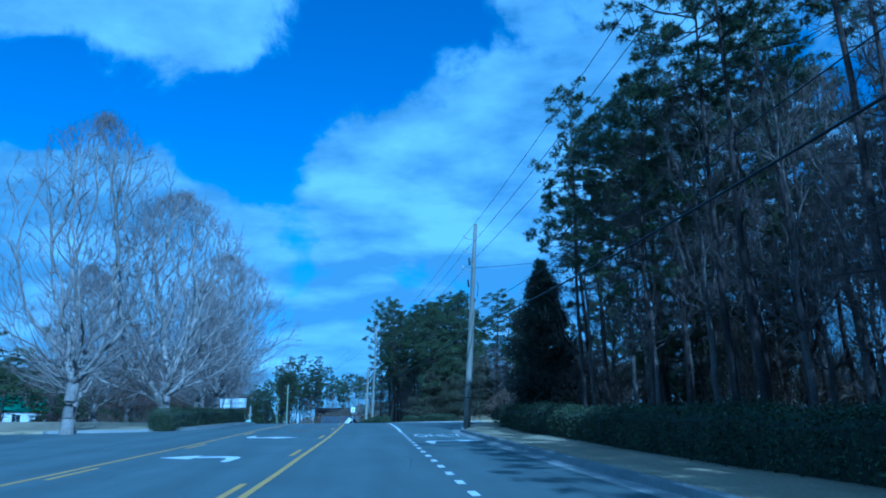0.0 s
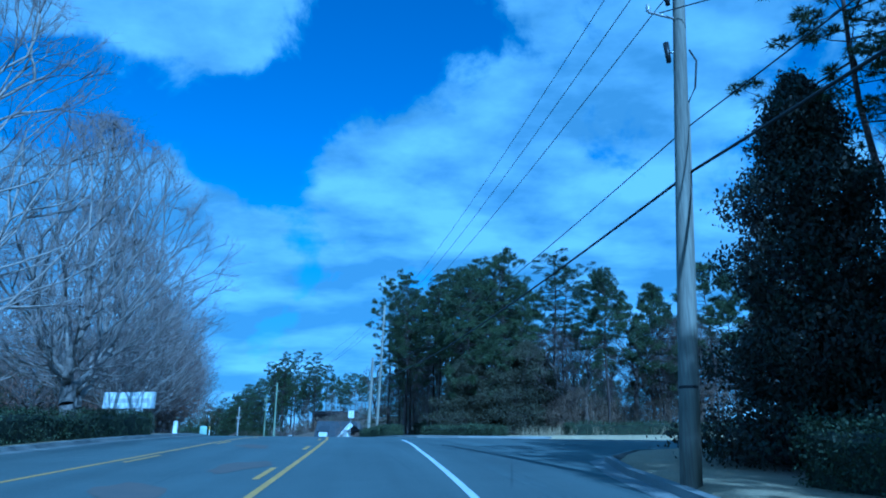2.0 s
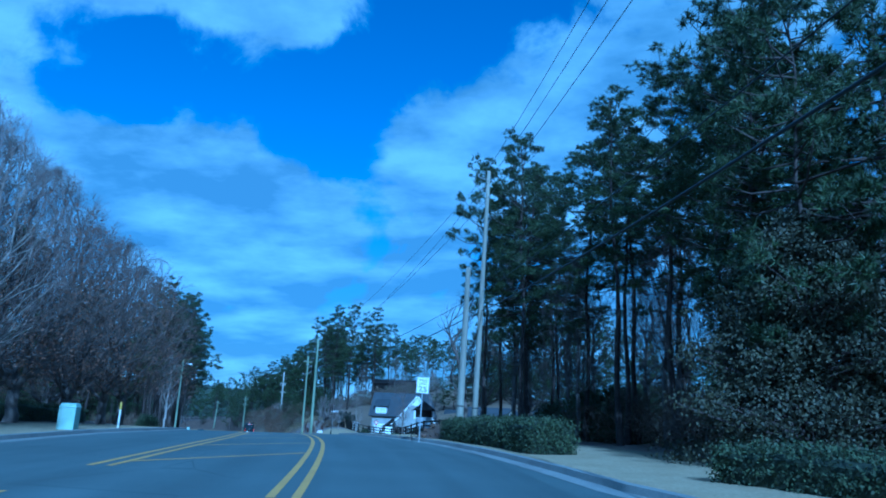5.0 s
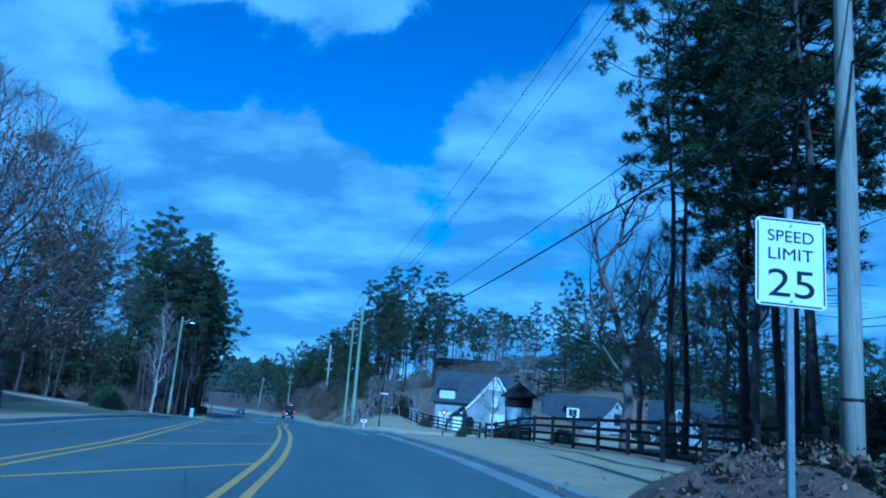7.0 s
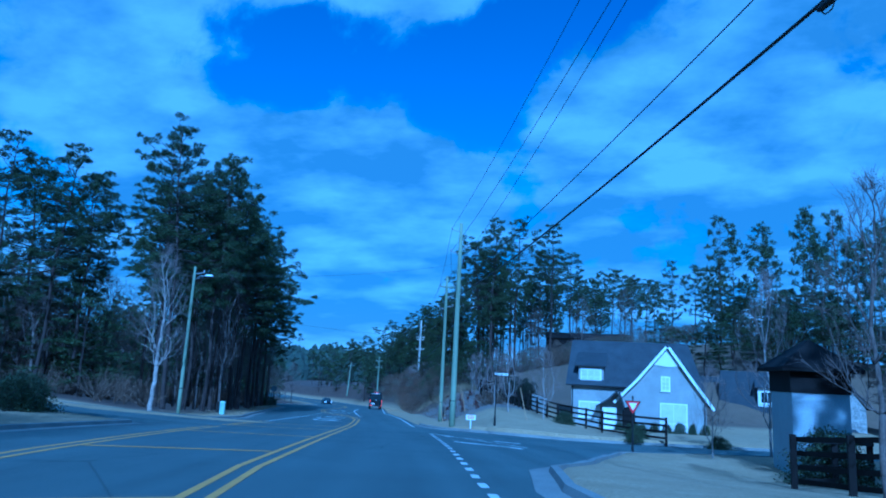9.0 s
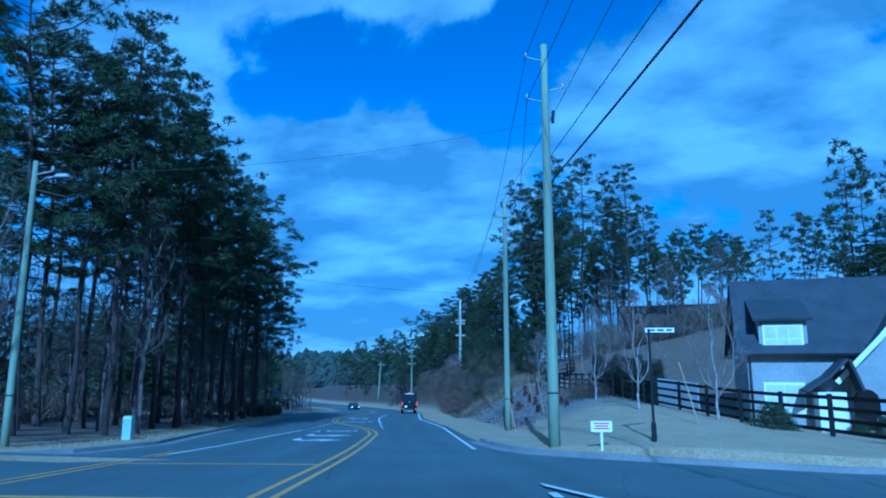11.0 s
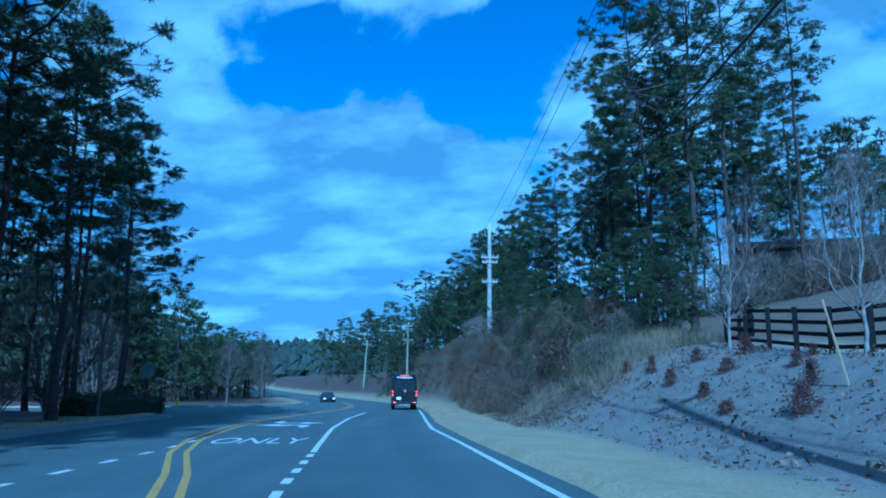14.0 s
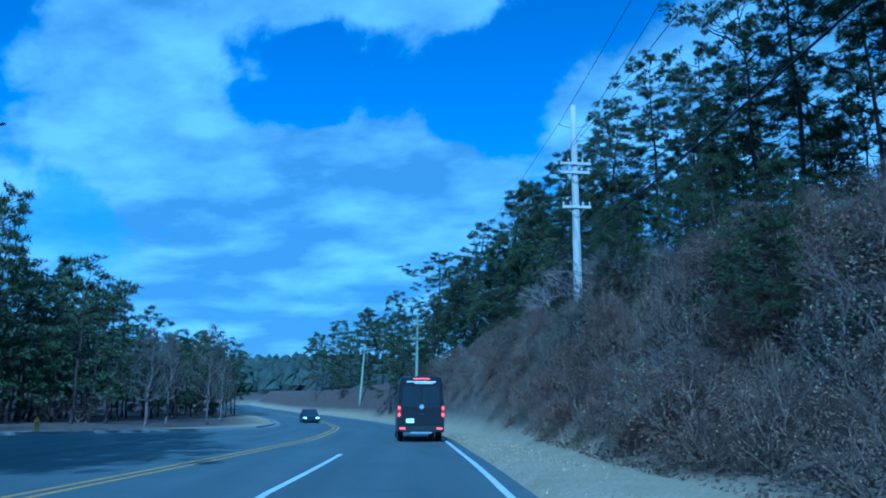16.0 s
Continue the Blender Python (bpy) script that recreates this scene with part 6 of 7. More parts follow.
cable(off(PL, 20, 0, 7.4), place(192, -13.5, 7.0), 0.3, 0.012, WIRE, "thin pale line in front of the pines")
cable(off(P7, 25, 0.17, 7.8 + K7), ground_at(-54.5, 232.0) + Vector((0, 0, 1.0)), 0.0, 0.01, WIRE, "steel guy wire from a pole to the bank")
cable(off(P7, 25, 0.17, 9.9 + K7), ground_at(-53.0, 229.0) + Vector((0, 0, 2.5)), 0.0, 0.01, WIRE, "steel guy wire from a pole to the bank")
cable(off(P2, 17, 0.4, 11.4), off(P2, 17, 4.2, 4.2), 0.0, 0.009, WIRE, "steel guy wire from a pole into the trees")

def box_data(x0, y0, z0, x1, y1, z1):
    V = [(x, y, z) for x in (x0, x1) for y in (y0, y1) for z in (z0, z1)]
    return V, [(0, 1, 3, 2), (4, 6, 7, 5), (0, 4, 5, 1), (2, 3, 7, 6), (0, 2, 6, 4), (1, 5, 7, 3)]


# ---------------------------------------------------------------- signs
def lettering(text, size, p, parent, material, width=None, depth=0.002):
    """Raised letters in the sign's own plane: x across, z up, facing -y."""
    cu = bpy.data.curves.new("letters", "FONT")
    cu.body, cu.align_x, cu.align_y, cu.size, cu.extrude, cu.offset = text, "CENTER", "CENTER", 1.0, 0.0, 0.0
    tmp = bpy.data.objects.new("tmp", cu)
    scene.collection.objects.link(tmp)
    me = bpy.data.meshes.new_from_object(tmp.evaluated_get(bpy.context.evaluated_depsgraph_get()))
    bpy.data.objects.remove(tmp)
    co = np.array([v.co[:] for v in me.vertices])
    lo, hi = co.min(0), co.max(0)
    k = size / (hi[1] - lo[1])
    kx = k if width is None else width / (hi[0] - lo[0])
    for v in me.vertices:
        v.co = (p[0] + (v.co.x - (lo[0] + hi[0]) / 2) * kx, p[1], p[2] + (v.co.y - (lo[1] + hi[1]) / 2) * k)
    me.materials.clear()
    me.materials.append(material)
    ob = new("lettering", me)
    ob.parent = parent
    return ob


def plate(name, w, h, z, parent, material, r=0.04, y=0.0, t=0.004, label=""):
    """A flat sheet with rounded corners, facing -y, its foot at z."""
    bm = bmesh.new()
    pts = []
    for cx, cz, a0 in ((w / 2 - r, h - r, 0), (-w / 2 + r, h - r, 90), (-w / 2 + r, r, 180), (w / 2 - r, r, 270)):
        for k in range(5):
            a = radians(a0 + 22.5 * k)
            pts.append((cx + r * math.cos(a), cz + r * math.sin(a)))
    f = [bm.verts.new((x, y, z + q)) for x, q in pts]
    b = [bm.verts.new((x, y + t, z + q)) for x, q in pts]
    bm.faces.new(f)
    bm.faces.new(list(reversed(b)))
    for i in range(len(f)):
        j = (i + 1) % len(f)
        bm.faces.new((f[i], b[i], b[j], f[j]))
    bmesh.ops.recalc_face_normals(bm, faces=bm.faces)
    return part(name, bm, material, parent, label)


def speed_sign():
    e = thing("speed_limit_sign", Matrix.Translation((-12.97, 100.24, 2.66)) @ Matrix.Rotation(radians(14), 4, "Z") @ Matrix.Rotation(radians(1.5), 4, "Y"), "white speed limit sign on a thin steel post", "road sign")
    part("post", boxed(-0.03, 0.006, -0.5, 0.03, 0.05, 3.05, bevel=0.006), STEEL, e)
    p = plate("panel", 0.61, 0.76, 2.18, e, SIGN_WHITE, 0.045)
    for w, h, x, z in ((0.565, 0.012, 0, 0.012), (0.565, 0.012, 0, 0.736)):
        part("border", boxed(x - w / 2 + 0.02, -0.0035, 2.18 + z, x + w / 2 - 0.02, -0.001, 2.18 + z + h), SIGN_BLACK, p)
    for x in (-0.291, 0.279):
        part("border", boxed(x, -0.0035, 2.18 + 0.04, x + 0.012, -0.001, 2.18 + 0.72), SIGN_BLACK, p)
    lettering("SPEED", 0.10, (0, -0.004, 2.785), p, SIGN_BLACK, 0.40)
    lettering("LIMIT", 0.10, (0, -0.004, 2.63), p, SIGN_BLACK, 0.39)
    lettering("25", 0.235, (0, -0.004, 2.38), p, SIGN_BLACK, 0.40)
    for z in (2.23, 2.88):
        part("bolt", tubed([(0, -0.01, z), (0, 0.01, z)], [0.012, 0.012], 6), STEEL, p)


def yield_sign():
    p = ground_at(-24.04, 146.05)
    e = thing("yield_sign", Matrix.Translation(p) @ Matrix.Rotation(radians(16), 4, "Z"), "red and white triangular yield sign on a dark post", "road sign")
    part("post", tubed([(0, 0.03, -0.2), (0, 0.03, 0.7), (0, 0.03, 0.75), (0, 0.03, 2.12)], [0.05, 0.045, 0.03, 0.028], 8), DARK_METAL, e)
    part("finial", tubed([(0, 0.03, 2.12), (0, 0.03, 2.16), (0, 0.03, 2.24)], [0.04, 0.04, 0.0], 8), DARK_METAL, e)

    def tri(k, y, z0, m, name):
        bm = bmesh.new()
        vs = [bm.verts.new(q) for q in ((-0.40 * k, y, z0 + 0.23 * k), (0.40 * k, y, z0 + 0.23 * k), (0, y, z0 - 0.46 * k))]
        bs = [bm.verts.new((v.co.x, y + 0.006, v.co.z)) for v in vs]
        bm.faces.new(vs); bm.faces.new(list(reversed(bs)))
        for i in range(3):
            bm.faces.new((vs[i], bs[i], bs[(i + 1) % 3], vs[(i + 1) % 3]))
        bmesh.ops.recalc_face_normals(bm, faces=bm.faces)
        return part(name, bm, m, e)
    tri(0.78, -0.002, 1.85, SIGN_BLACK, "backing")
    tri(0.66, -0.012, 1.85, SIGN_RED, "panel")
    tri(0.40, -0.022, 1.855, SIGN_WHITE, "inner_panel")


def street_sign():
    e = thing("street_name_sign", Matrix.Translation(place(163.5, 6.75)) @ Matrix.Rotation(radians(16), 4, "Z"), "white street name sign on a dark post at the corner", "road sign")
    part("post", tubed([(0, 0, -0.7), (0, 0, 0.5), (0, 0, 0.55), (0, 0, 3.16)], [0.075, 0.07, 0.04, 0.036], 10), DARK_METAL, e)
    V, F = box_data(-0.1, -0.006, 3.06, 0.72, 0.0, 3.19)
    p = part("blade", (V, F), SIGN_WHITE, e)
    for x, w in ((0.06, 0.22), (0.33, 0.2), (0.58, 0.16)):
        part("bar", boxed(x - w / 2, -0.011, 3.10, x + w / 2, -0.0065, 3.15), DARK_METAL, p)


def yard_sign():
    e = thing("yard_sign", Matrix.Translation(place(163.5, 5.25)) @ Matrix.Rotation(radians(20), 4, "Z"), "small pink and white yard sign on a short white post", "yard sign")
    part("post", boxed(-0.035, 0.01, -0.1, 0.035, 0.06, 0.5, bevel=0.006), WHITE_PAINT, e)
    p = plate("panel", 0.6, 0.3, 0.42, e, SIGN_WHITE, 0.02)
    for z, w in ((0.64, 0.44), (0.57, 0.36), (0.5, 0.44)):
        part("bar", boxed(-w / 2, -0.006, z, w / 2, -0.002, z + 0.035), SIGN_RED, p)


def board_sign():
    a, b = place(63.0, -9.6), place(64.2, -12.4)
    m = (a + b) / 2
    ang = math.atan2(a.y - b.y, a.x - b.x)
    e = thing("notice_board", Matrix.Translation(m) @ Matrix.Rotation(ang, 4, "Z"), "white two-panel sale board with grey lettering on posts", "sign board")
    for x in (-0.55, 0.7):
        part("post", boxed(x - 0.05, 0.01, -0.3, x + 0.05, 0.11, 1.3, bevel=0.008), WHITE_PAINT, e)
    p = part("panel", boxed(-1.5, -0.03, 1.25, 1.5, 0.01, 2.05, bevel=0.01), SIGN_WHITE, e)
    part("bar", boxed(-1.05, -0.037, 1.52, 0.55, -0.031, 1.74), BLIND, p)
    part("bar", boxed(0.65, -0.037, 1.52, 1.2, -0.031, 1.74), BLIND, p)
    q = part("lower_panel", boxed(-0.7, -0.028, 0.82, 0.85, 0.012, 1.20, bevel=0.01), SIGN_WHITE, e)
    part("bar", boxed(-0.5, -0.035, 0.95, 0.6, -0.029, 1.06), BLIND, q)


def small_back_sign():
    e = thing("stop_sign", Matrix.Translation(place(219.0, -13.6)) @ Matrix.Rotation(radians(30), 4, "Z"), "grey back of a road sign on a dark post", "road sign")
    part("post", tubed([(0, 0, -0.2), (0, 0, 2.6)], [0.04, 0.04], 8), DARK_METAL, e)
    bm = bmesh.new()
    bmesh.ops.create_cone(bm, cap_ends=True, segments=8, radius1=0.42, radius2=0.42, depth=0.012, matrix=Matrix.Translation((0, -0.05, 2.25)) @ Matrix.Rotation(radians(90), 4, "X") @ Matrix.Rotation(radians(22.5), 4, "Z"))
    part("panel", bm, STEEL, e)


speed_sign(); yield_sign(); street_sign(); yard_sign(); board_sign(); small_back_sign()


# ---------------------------------------------------------------- small roadside things
def pedestal(s, d, w, h, material, label, name="utility_pedestal"):
    e = thing(name, Matrix.Translation(place(s, d)) @ Matrix.Rotation(radians(heading(s)), 4, "Z"), label, "utility box", "utility pedestals")
    part("body", boxed(-w / 2, -w / 2, -0.05, w / 2, w / 2, h * 0.82, bevel=0.02), material, e)
    part("cap", boxed(-w / 2 - 0.02, -w / 2 - 0.02, h * 0.82, w / 2 + 0.02, w / 2 + 0.02, h, bevel=0.03, taper=0.8), material, e)


pedestal(64.3, -9.5 - 1.2, 0.28, 0.95, WHITE_PAINT, "slim white utility pedestal beside the hedge")
pedestal(76, -10.9, 0.26, 0.8, WHITE_PAINT, "slim white utility pedestal on the verge")
pedestal(173.6, -11.6, 0.36, 0.95, BOX_GREEN, "pale green utility pedestal on the verge")
pedestal(97.5, -11.1, 0.62, 1.0, BOX_GREEN, "squat pale green electrical cabinet on the verge")


def marker_post(s, d, h, label):
    e = thing("marker_post", Matrix.Translation(place(s, d)), label, "marker post")
    part("post", tubed([(0, 0, -0.1), (0, 0, h * 0.7)], [0.045, 0.045], 8), WHITE_PAINT, e)
    part("cap", tubed([(0, 0, h * 0.7), (0, 0, h * 0.96), (0, 0, h)], [0.05, 0.05, 0.03], 8), HYDRANT, e, "yellow upper sleeve")


marker_post(104.0, -10.8, 1.2, "thin white marker post with a yellow top")
marker_post(160, -43, 1.1, "thin white marker post by the side street")


def hydrant(p):
    e = thing("fire_hydrant", Matrix.Translation(p), "small yellow fire hydrant on the verge", "fire hydrant")
    prof = ((0.15, 0.0), (0.15, 0.05), (0.1, 0.07), (0.1, 0.45), (0.14, 0.48), (0.14, 0.53), (0.11, 0.6), (0.05, 0.68), (0.03, 0.74))
    part("barrel", tubed([(0, 0, z) for r, z in prof], [r for r, z in prof], 12), HYDRANT, e, smooth=True)
    for a in (0, 90, 180):
        c, s = math.cos(radians(a)), math.sin(radians(a))
        part("outlet", tubed([(0, 0, 0.38), (c * 0.19, s * 0.19, 0.38)], [0.055, 0.055], 8), HYDRANT, e)


hydrant(place(243.5, -18.5))


def stake(s, d, h, lx, ly, material=LUMBER):
    e = thing("survey_stake", Matrix.Translation(place(s, d, -0.15)), "raw wooden stake leaning in the mulch", "stake", "leaning stakes")
    part("shaft", tubed([(0, 0, 0), (lx, ly, h)], [0.026, 0.022], 4), material, e)


stake(178.0, 5.3, 2.3, -0.5, 0.1)
stake(184.3, 8.1, 2.2, -0.45, 0.1)
stake(167.0, 9.6, 2.2, -0.55, 0.15)
stake(184.8, 6.3, 1.5, -0.05, 0.0)
stake(193.0, 9.2, 1.9, -0.35, 0.2)


def mound():
    e = thing("dirt_pile", Matrix.Translation(place(104.0, 5.7)), "rough pile of brown soil and leaves beside a sign", "soil pile")
    V, F = [], []
    n, m = 22, 7
    for j in range(m + 1):
        for i in range(n):
            a, f = 6.283 * i / n, j / m
            r = 2.1 * f * (1 + 0.15 * math.sin(3 * a))
            V.append((math.cos(a) * r, math.sin(a) * r * 1.4, 0.85 * (1 - f * f) * (1 + 0.25 * noise.noise(Vector((math.cos(a) * r * 2, math.sin(a) * r * 2, 0)))) - 0.06))
    for j in range(m):
        for i in range(n):
            F.append((j * n + i, j * n + n + i, j * n + n + (i + 1) % n, j * n + (i + 1) % n))
    part("soil", (V, F), SOIL, e, smooth=True)
    r = np.random.default_rng(12)

    def lie(x, y):
        f = min(math.hypot(x, y / 1.4) / 2.1, 1)
        return 0.85 * (1 - f * f) - 0.04
    for k in range(34):
        x, y = r.uniform(-1.6, 1.6), r.uniform(-2.2, 2.2)
        bm = bmesh.new()
        bmesh.ops.create_icosphere(bm, subdivisions=1, radius=r.uniform(0.05, 0.14))
        for v in bm.verts:
            v.co *= 0.75 + 0.5 * r.uniform()
            v.co += Vector((x, y, lie(x, y) + 0.03))
        part("clod", bm, SOIL, e)
    LV, LF = [], []
    for k in range(420):
        x, y = r.normal() * 0.9, r.normal() * 1.2
        leaf_spray(LV, LF, np.array((x, y, lie(x, y) + 0.06)), r.uniform(0.06, 0.12), 3, r, 0.07)
    part("leaf_litter", (LV, LF), BRUSH_LEAF, e, "dead brown leaves and twigs")


mound()


# ---------------------------------------------------------------- rail fences
def rail_fence(rows, step, height, rails, label):
    """rows: s, d corners. Square posts with boards between, each a part."""
    e = thing("rail_fence", Matrix.Translation(place(*rows[0])), label, "fence")
    o = e.matrix_basis.translation
    pts = []
    for (s0, d0), (s1, d1) in zip(rows, rows[1:]):
        n = max(1, round(math.hypot(s1 - s0, d1 - d0) / step))
        for k in range(n):
            pts.append(place(s0 + (s1 - s0) * k / n, d0 + (d1 - d0) * k / n) - o)
    pts.append(place(*rows[-1]) - o)
    post = mesh_of("post", *box_data(-0.07, -0.07, -0.25, 0.07, 0.07, height + 0.08), FENCE_WOOD)
    for p in pts:
        ob = new("post", post)
        ob.parent, ob.location = e, p
    for a, b in zip(pts, pts[1:]):
        t = (b - a)
        L = t.length
        ang = math.atan2(t.y, t.x)
        for k in range(rails):
            z = height * (0.16 + 0.82 * k / (rails - 1)) - 0.07
            ob = part("rail", box_data(0, -0.095, z, L, -0.072, z + 0.12), FENCE_WOOD, e)
            ob.matrix_basis = Matrix.Translation(a) @ Matrix.Rotation(ang, 4, "Z") @ Matrix.Rotation(-math.asin(t.z / L), 4, "Y")


rail_fence(((104.5, 9.8), (118, 9.4), (131, 9.6), (137.5, 9.7), (140, 13.5)), 2.4, 1.2, 4, "dark stained four-rail wooden fence along the verge")
rail_fence(((158.5, 15.5), (163, 13.4), (170, 12.6), (178, 12.4)), 2.3, 1.25, 4, "dark stained four-rail wooden fence in front of the house")
rail_fence(((178, 12.4), (190, 12.5), (200, 12.4), (205.5, 12.9), (208.5, 15.5), (212, 17)), 1.75, 1.25, 4, "dark stained four-rail wooden fence above the mulch bank")


def picket_panel():
    """A run of white boards by the house."""
    e = thing("board_fence", Matrix.Translation(place(177.0, 13.1)), "white board fence beside the house", "fence")
    o = e.matrix_basis.translation
    n = 24
    me = mesh_of("board", *box_data(-0.09, -0.012, 0, 0.09, 0.012, 1.35), WHITE_PAINT)
    for k in range(n):
        ob = new("board", me)
        ob.parent = e
        ob.location = place(174.8 + k * 0.2, 13.1, 0.02) - o
        ob.rotation_euler = (0, 0, radians(heading(177) + 90))


picket_panel()


# ---------------------------------------------------------------- houses
def slope(name, a, b, c, d, t, material, parent, label=""):
    """A roof slab: a, b along the eave, c, d along the ridge, t thick."""
    a, b, c, d = (Vector(v) for v in (a, b, c, d))
    n = (b - a).cross(d - a).normalized() * t
    if n.z < 0:
        n = -n
    V = [a, b, c, d, a + n, b + n, c + n, d + n]
    F = [(3, 2, 1, 0), (4, 5, 6, 7), (0, 1, 5, 4), (1, 2, 6, 5), (2, 3, 7, 6), (3, 0, 4, 7)]
    return part(name, (V, F), material, parent, label)


def ridge_x_roof(x0, x1, y0, y1, ze, zr, e, material, over=0.35):
    m = (y0 + y1) / 2
    k = (zr - ze) / (m - y0)
    for sy, ye in ((-1, y0), (1, y1)):
        slope("roof", (x0 - over, ye + sy * over, ze - k * over), (x1 + over, ye + sy * over, ze - k * over), (x1 + over, m, zr + 0.02), (x0 - over, m, zr + 0.02), 0.14, material, e, "dark slate-grey shingled roof slope")


def window(e, x, y, z, w, h, cols=2, rows=2, pane=BLIND, name="window"):
    """A window in a wall that faces -y: proud frame, sill, panes and bars."""
    f = part(name, boxed(x - w / 2 - 0.09, y - 0.05, z - 0.09, x + w / 2 + 0.09, y + 0.03, z + h + 0.09, bevel=0.01), WHITE_PAINT, e, "white window frame")
    for i in range(cols):
        for j in range(rows):
            part("pane", boxed(x - w / 2 + w * i / cols + 0.02, y - 0.058, z + h * j / rows + 0.02, x - w / 2 + w * (i + 1) / cols - 0.02, y - 0.052, z + h * (j + 1) / rows - 0.02), pane, f)
    part("sill", boxed(x - w / 2 - 0.14, y - 0.11, z - 0.14, x + w / 2 + 0.14, y + 0.02, z - 0.09, bevel=0.01), WHITE_PAINT, f)


def extruded(poly, y0, y1):
    """A solid from an outline in x, z between two y."""
    k = len(poly)
    V = [(x, y0, z) for x, z in poly] + [(x, y1, z) for x, z in poly]
    F = [tuple(range(k)), tuple(reversed(range(k, 2 * k)))] + [(i, i + k, (i + 1) % k + k, (i + 1) % k) for i in range(k)]
    return V, F


def eave_line(name, pts, y0, y1, t, material, parent, label):
    """Roof slabs over a chain of x, z points, from the ridge down to the eave."""
    for (xa, za), (xb, zb) in zip(pts, pts[1:]):
        slope(name, (xb, y0, zb), (xb, y1, zb), (xa, y1, za), (xa, y0, za), t, material, parent, label)


def arch(x, w, z0, z1, y0, y1):
    r = w / 2
    pts = [(x + r * math.cos(a), z1 - r + r * math.sin(a)) for a in np.linspace(0, math.pi, 9)]
    return extruded([(x - r, z0), (x + r, z0)] + pts, y0, y1)


def front_house():
    """The pale brick house: a steep gable to the street and a long roof behind it with a wall dormer."""
    e = thing("house", Matrix.Translation((-22.7, 172.0, 0.0)) @ Matrix.Rotation(radians(3), 4, "Z"), "pale painted brick house with a steep dark roof", "house")
    shingle = "dark slate-grey shingled roof slope"
    part("wall", extruded([(-3.45, -1.0), (2.4, -1.0), (2.4, 2.2), (-0.25, 5.95), (-3.45, 2.3)], 0, 7.5), BRICK_WHITE, e, "pale painted brick gable")
    eave_line("roof", [(-0.25, 6.08), (-2.3, 3.62), (-3.95, 1.9)], -0.3, 7.8, 0.14, ROOF, e, shingle)
    eave_line("roof", [(-0.25, 6.08), (1.55, 3.5), (2.8, 1.78)], -0.3, 7.8, 0.14, ROOF, e, shingle)
    for chain in ([(-0.25, 6.2), (-2.3, 3.72), (-3.98, 1.96)], [(-0.25, 6.2), (1.55, 3.6), (2.83, 1.84)]):
        eave_line("barge_board", [(x, z - 0.16) for x, z in chain], -0.36, -0.29, 0.2, WHITE_PAINT, e, "white barge board")
    part("gable_panel", extruded([(-1.22, 4.78), (-0.75, 4.72), (-0.25, 4.66), (0.2, 4.7), (0.62, 4.74), (-0.25, 5.94)], -0.06, -0.004), WHITE_PAINT, e, "white panel in the gable's peak")
    # the long roof behind
    V, F = box_data(-7.25, 0.35, -1.0, 2.1, 7.2, 3.25)
    part("wall", (V, F), BRICK_WHITE, e, "pale painted brick wing")
    part("side_gable", ([(-7.24, 0.4, 3.25), (-7.24, 7.2, 3.25), (-7.24, 3.8, 6.35), (-6.9, 0.4, 3.25), (-6.9, 7.2, 3.25), (-6.9, 3.8, 6.35)], [(0, 2, 1), (3, 4, 5), (0, 3, 5, 2), (1, 2, 5, 4), (0, 1, 4, 3)]), BRICK_WHITE, e)
    slope("roof", (-7.65, -0.05, 2.95), (-3.0, -0.05, 2.95), (1.35, 3.8, 6.5), (-7.5, 3.8, 6.5), 0.14, ROOF, e, shingle)
    slope("roof", (2.35, 7.65, 2.95), (-7.65, 7.65, 2.95), (-7.5, 3.8, 6.5), (1.35, 3.8, 6.5), 0.14, ROOF, e, shingle)
    slope("roof", (2.3, 0.5, 2.95), (2.3, 7.65, 2.95), (1.35, 3.9, 6.5), (1.35, 3.7, 6.5), 0.14, ROOF, e, shingle)
    slope("roof", (1.0, 0.5, 4.3), (2.3, 0.5, 2.95), (1.4, 3.7, 6.5), (0.0, 3.7, 6.5), 0.1, ROOF, e, shingle)
    # wall dormer, windows
    V, F = box_data(-6.72, 0.30, 2.95, -4.85, 3.0, 4.5)
    part("dormer", (V, F), BRICK_WHITE, e, "pale wall dormer")
    slope("dormer_roof", (-6.95, 0.0, 4.42), (-4.65, 0.0, 4.42), (-4.65, 2.6, 5.5), (-6.95, 2.6, 5.5), 0.1, ROOF, e)
    window(e, -5.79, 0.30, 3.12, 1.4, 1.1, 3, 2)
    window(e, -5.9, 0.35, 0.72, 1.4, 1.05, 2, 2)
    window(e, -0.39, 0, 2.98, 0.5, 0.9, 2, 3)
    d = part("shutter_door", boxed(-0.8, -0.06, -0.1, 1.12, 0.03, 2.05, bevel=0.01), WHITE_PAINT, e, "white double shutter door")
    for x in (-0.71, 0.18):
        part("leaf", boxed(x, -0.085, 0.0, x + 0.85, -0.062, 0.58), BLIND, d)
        part("leaf", boxed(x, -0.085, 0.64, x + 0.85, -0.062, 1.97), BLIND, d)
    # entrance
    V, F = box_data(-4.87, -0.9, -1.0, -3.87, 0.34, 1.5)
    part("porch", (V, F), WHITE_PAINT, e, "white entrance porch")
    eave_line("porch_roof", [(-3.75, 2.75), (-4.45, 2.05), (-5.3, 1.5)], -1.25, 0.9, 0.1, ROOF, e, shingle)
    eave_line("porch_roof", [(-3.75, 2.75), (-3.35, 1.55)], -1.25, -0.02, 0.1, ROOF, e, shingle)
    dr = part("door", arch(-3.0, 0.92, -0.6, 1.62, -0.03, 0.02), FENCE_WOOD, e, "dark arched front door")
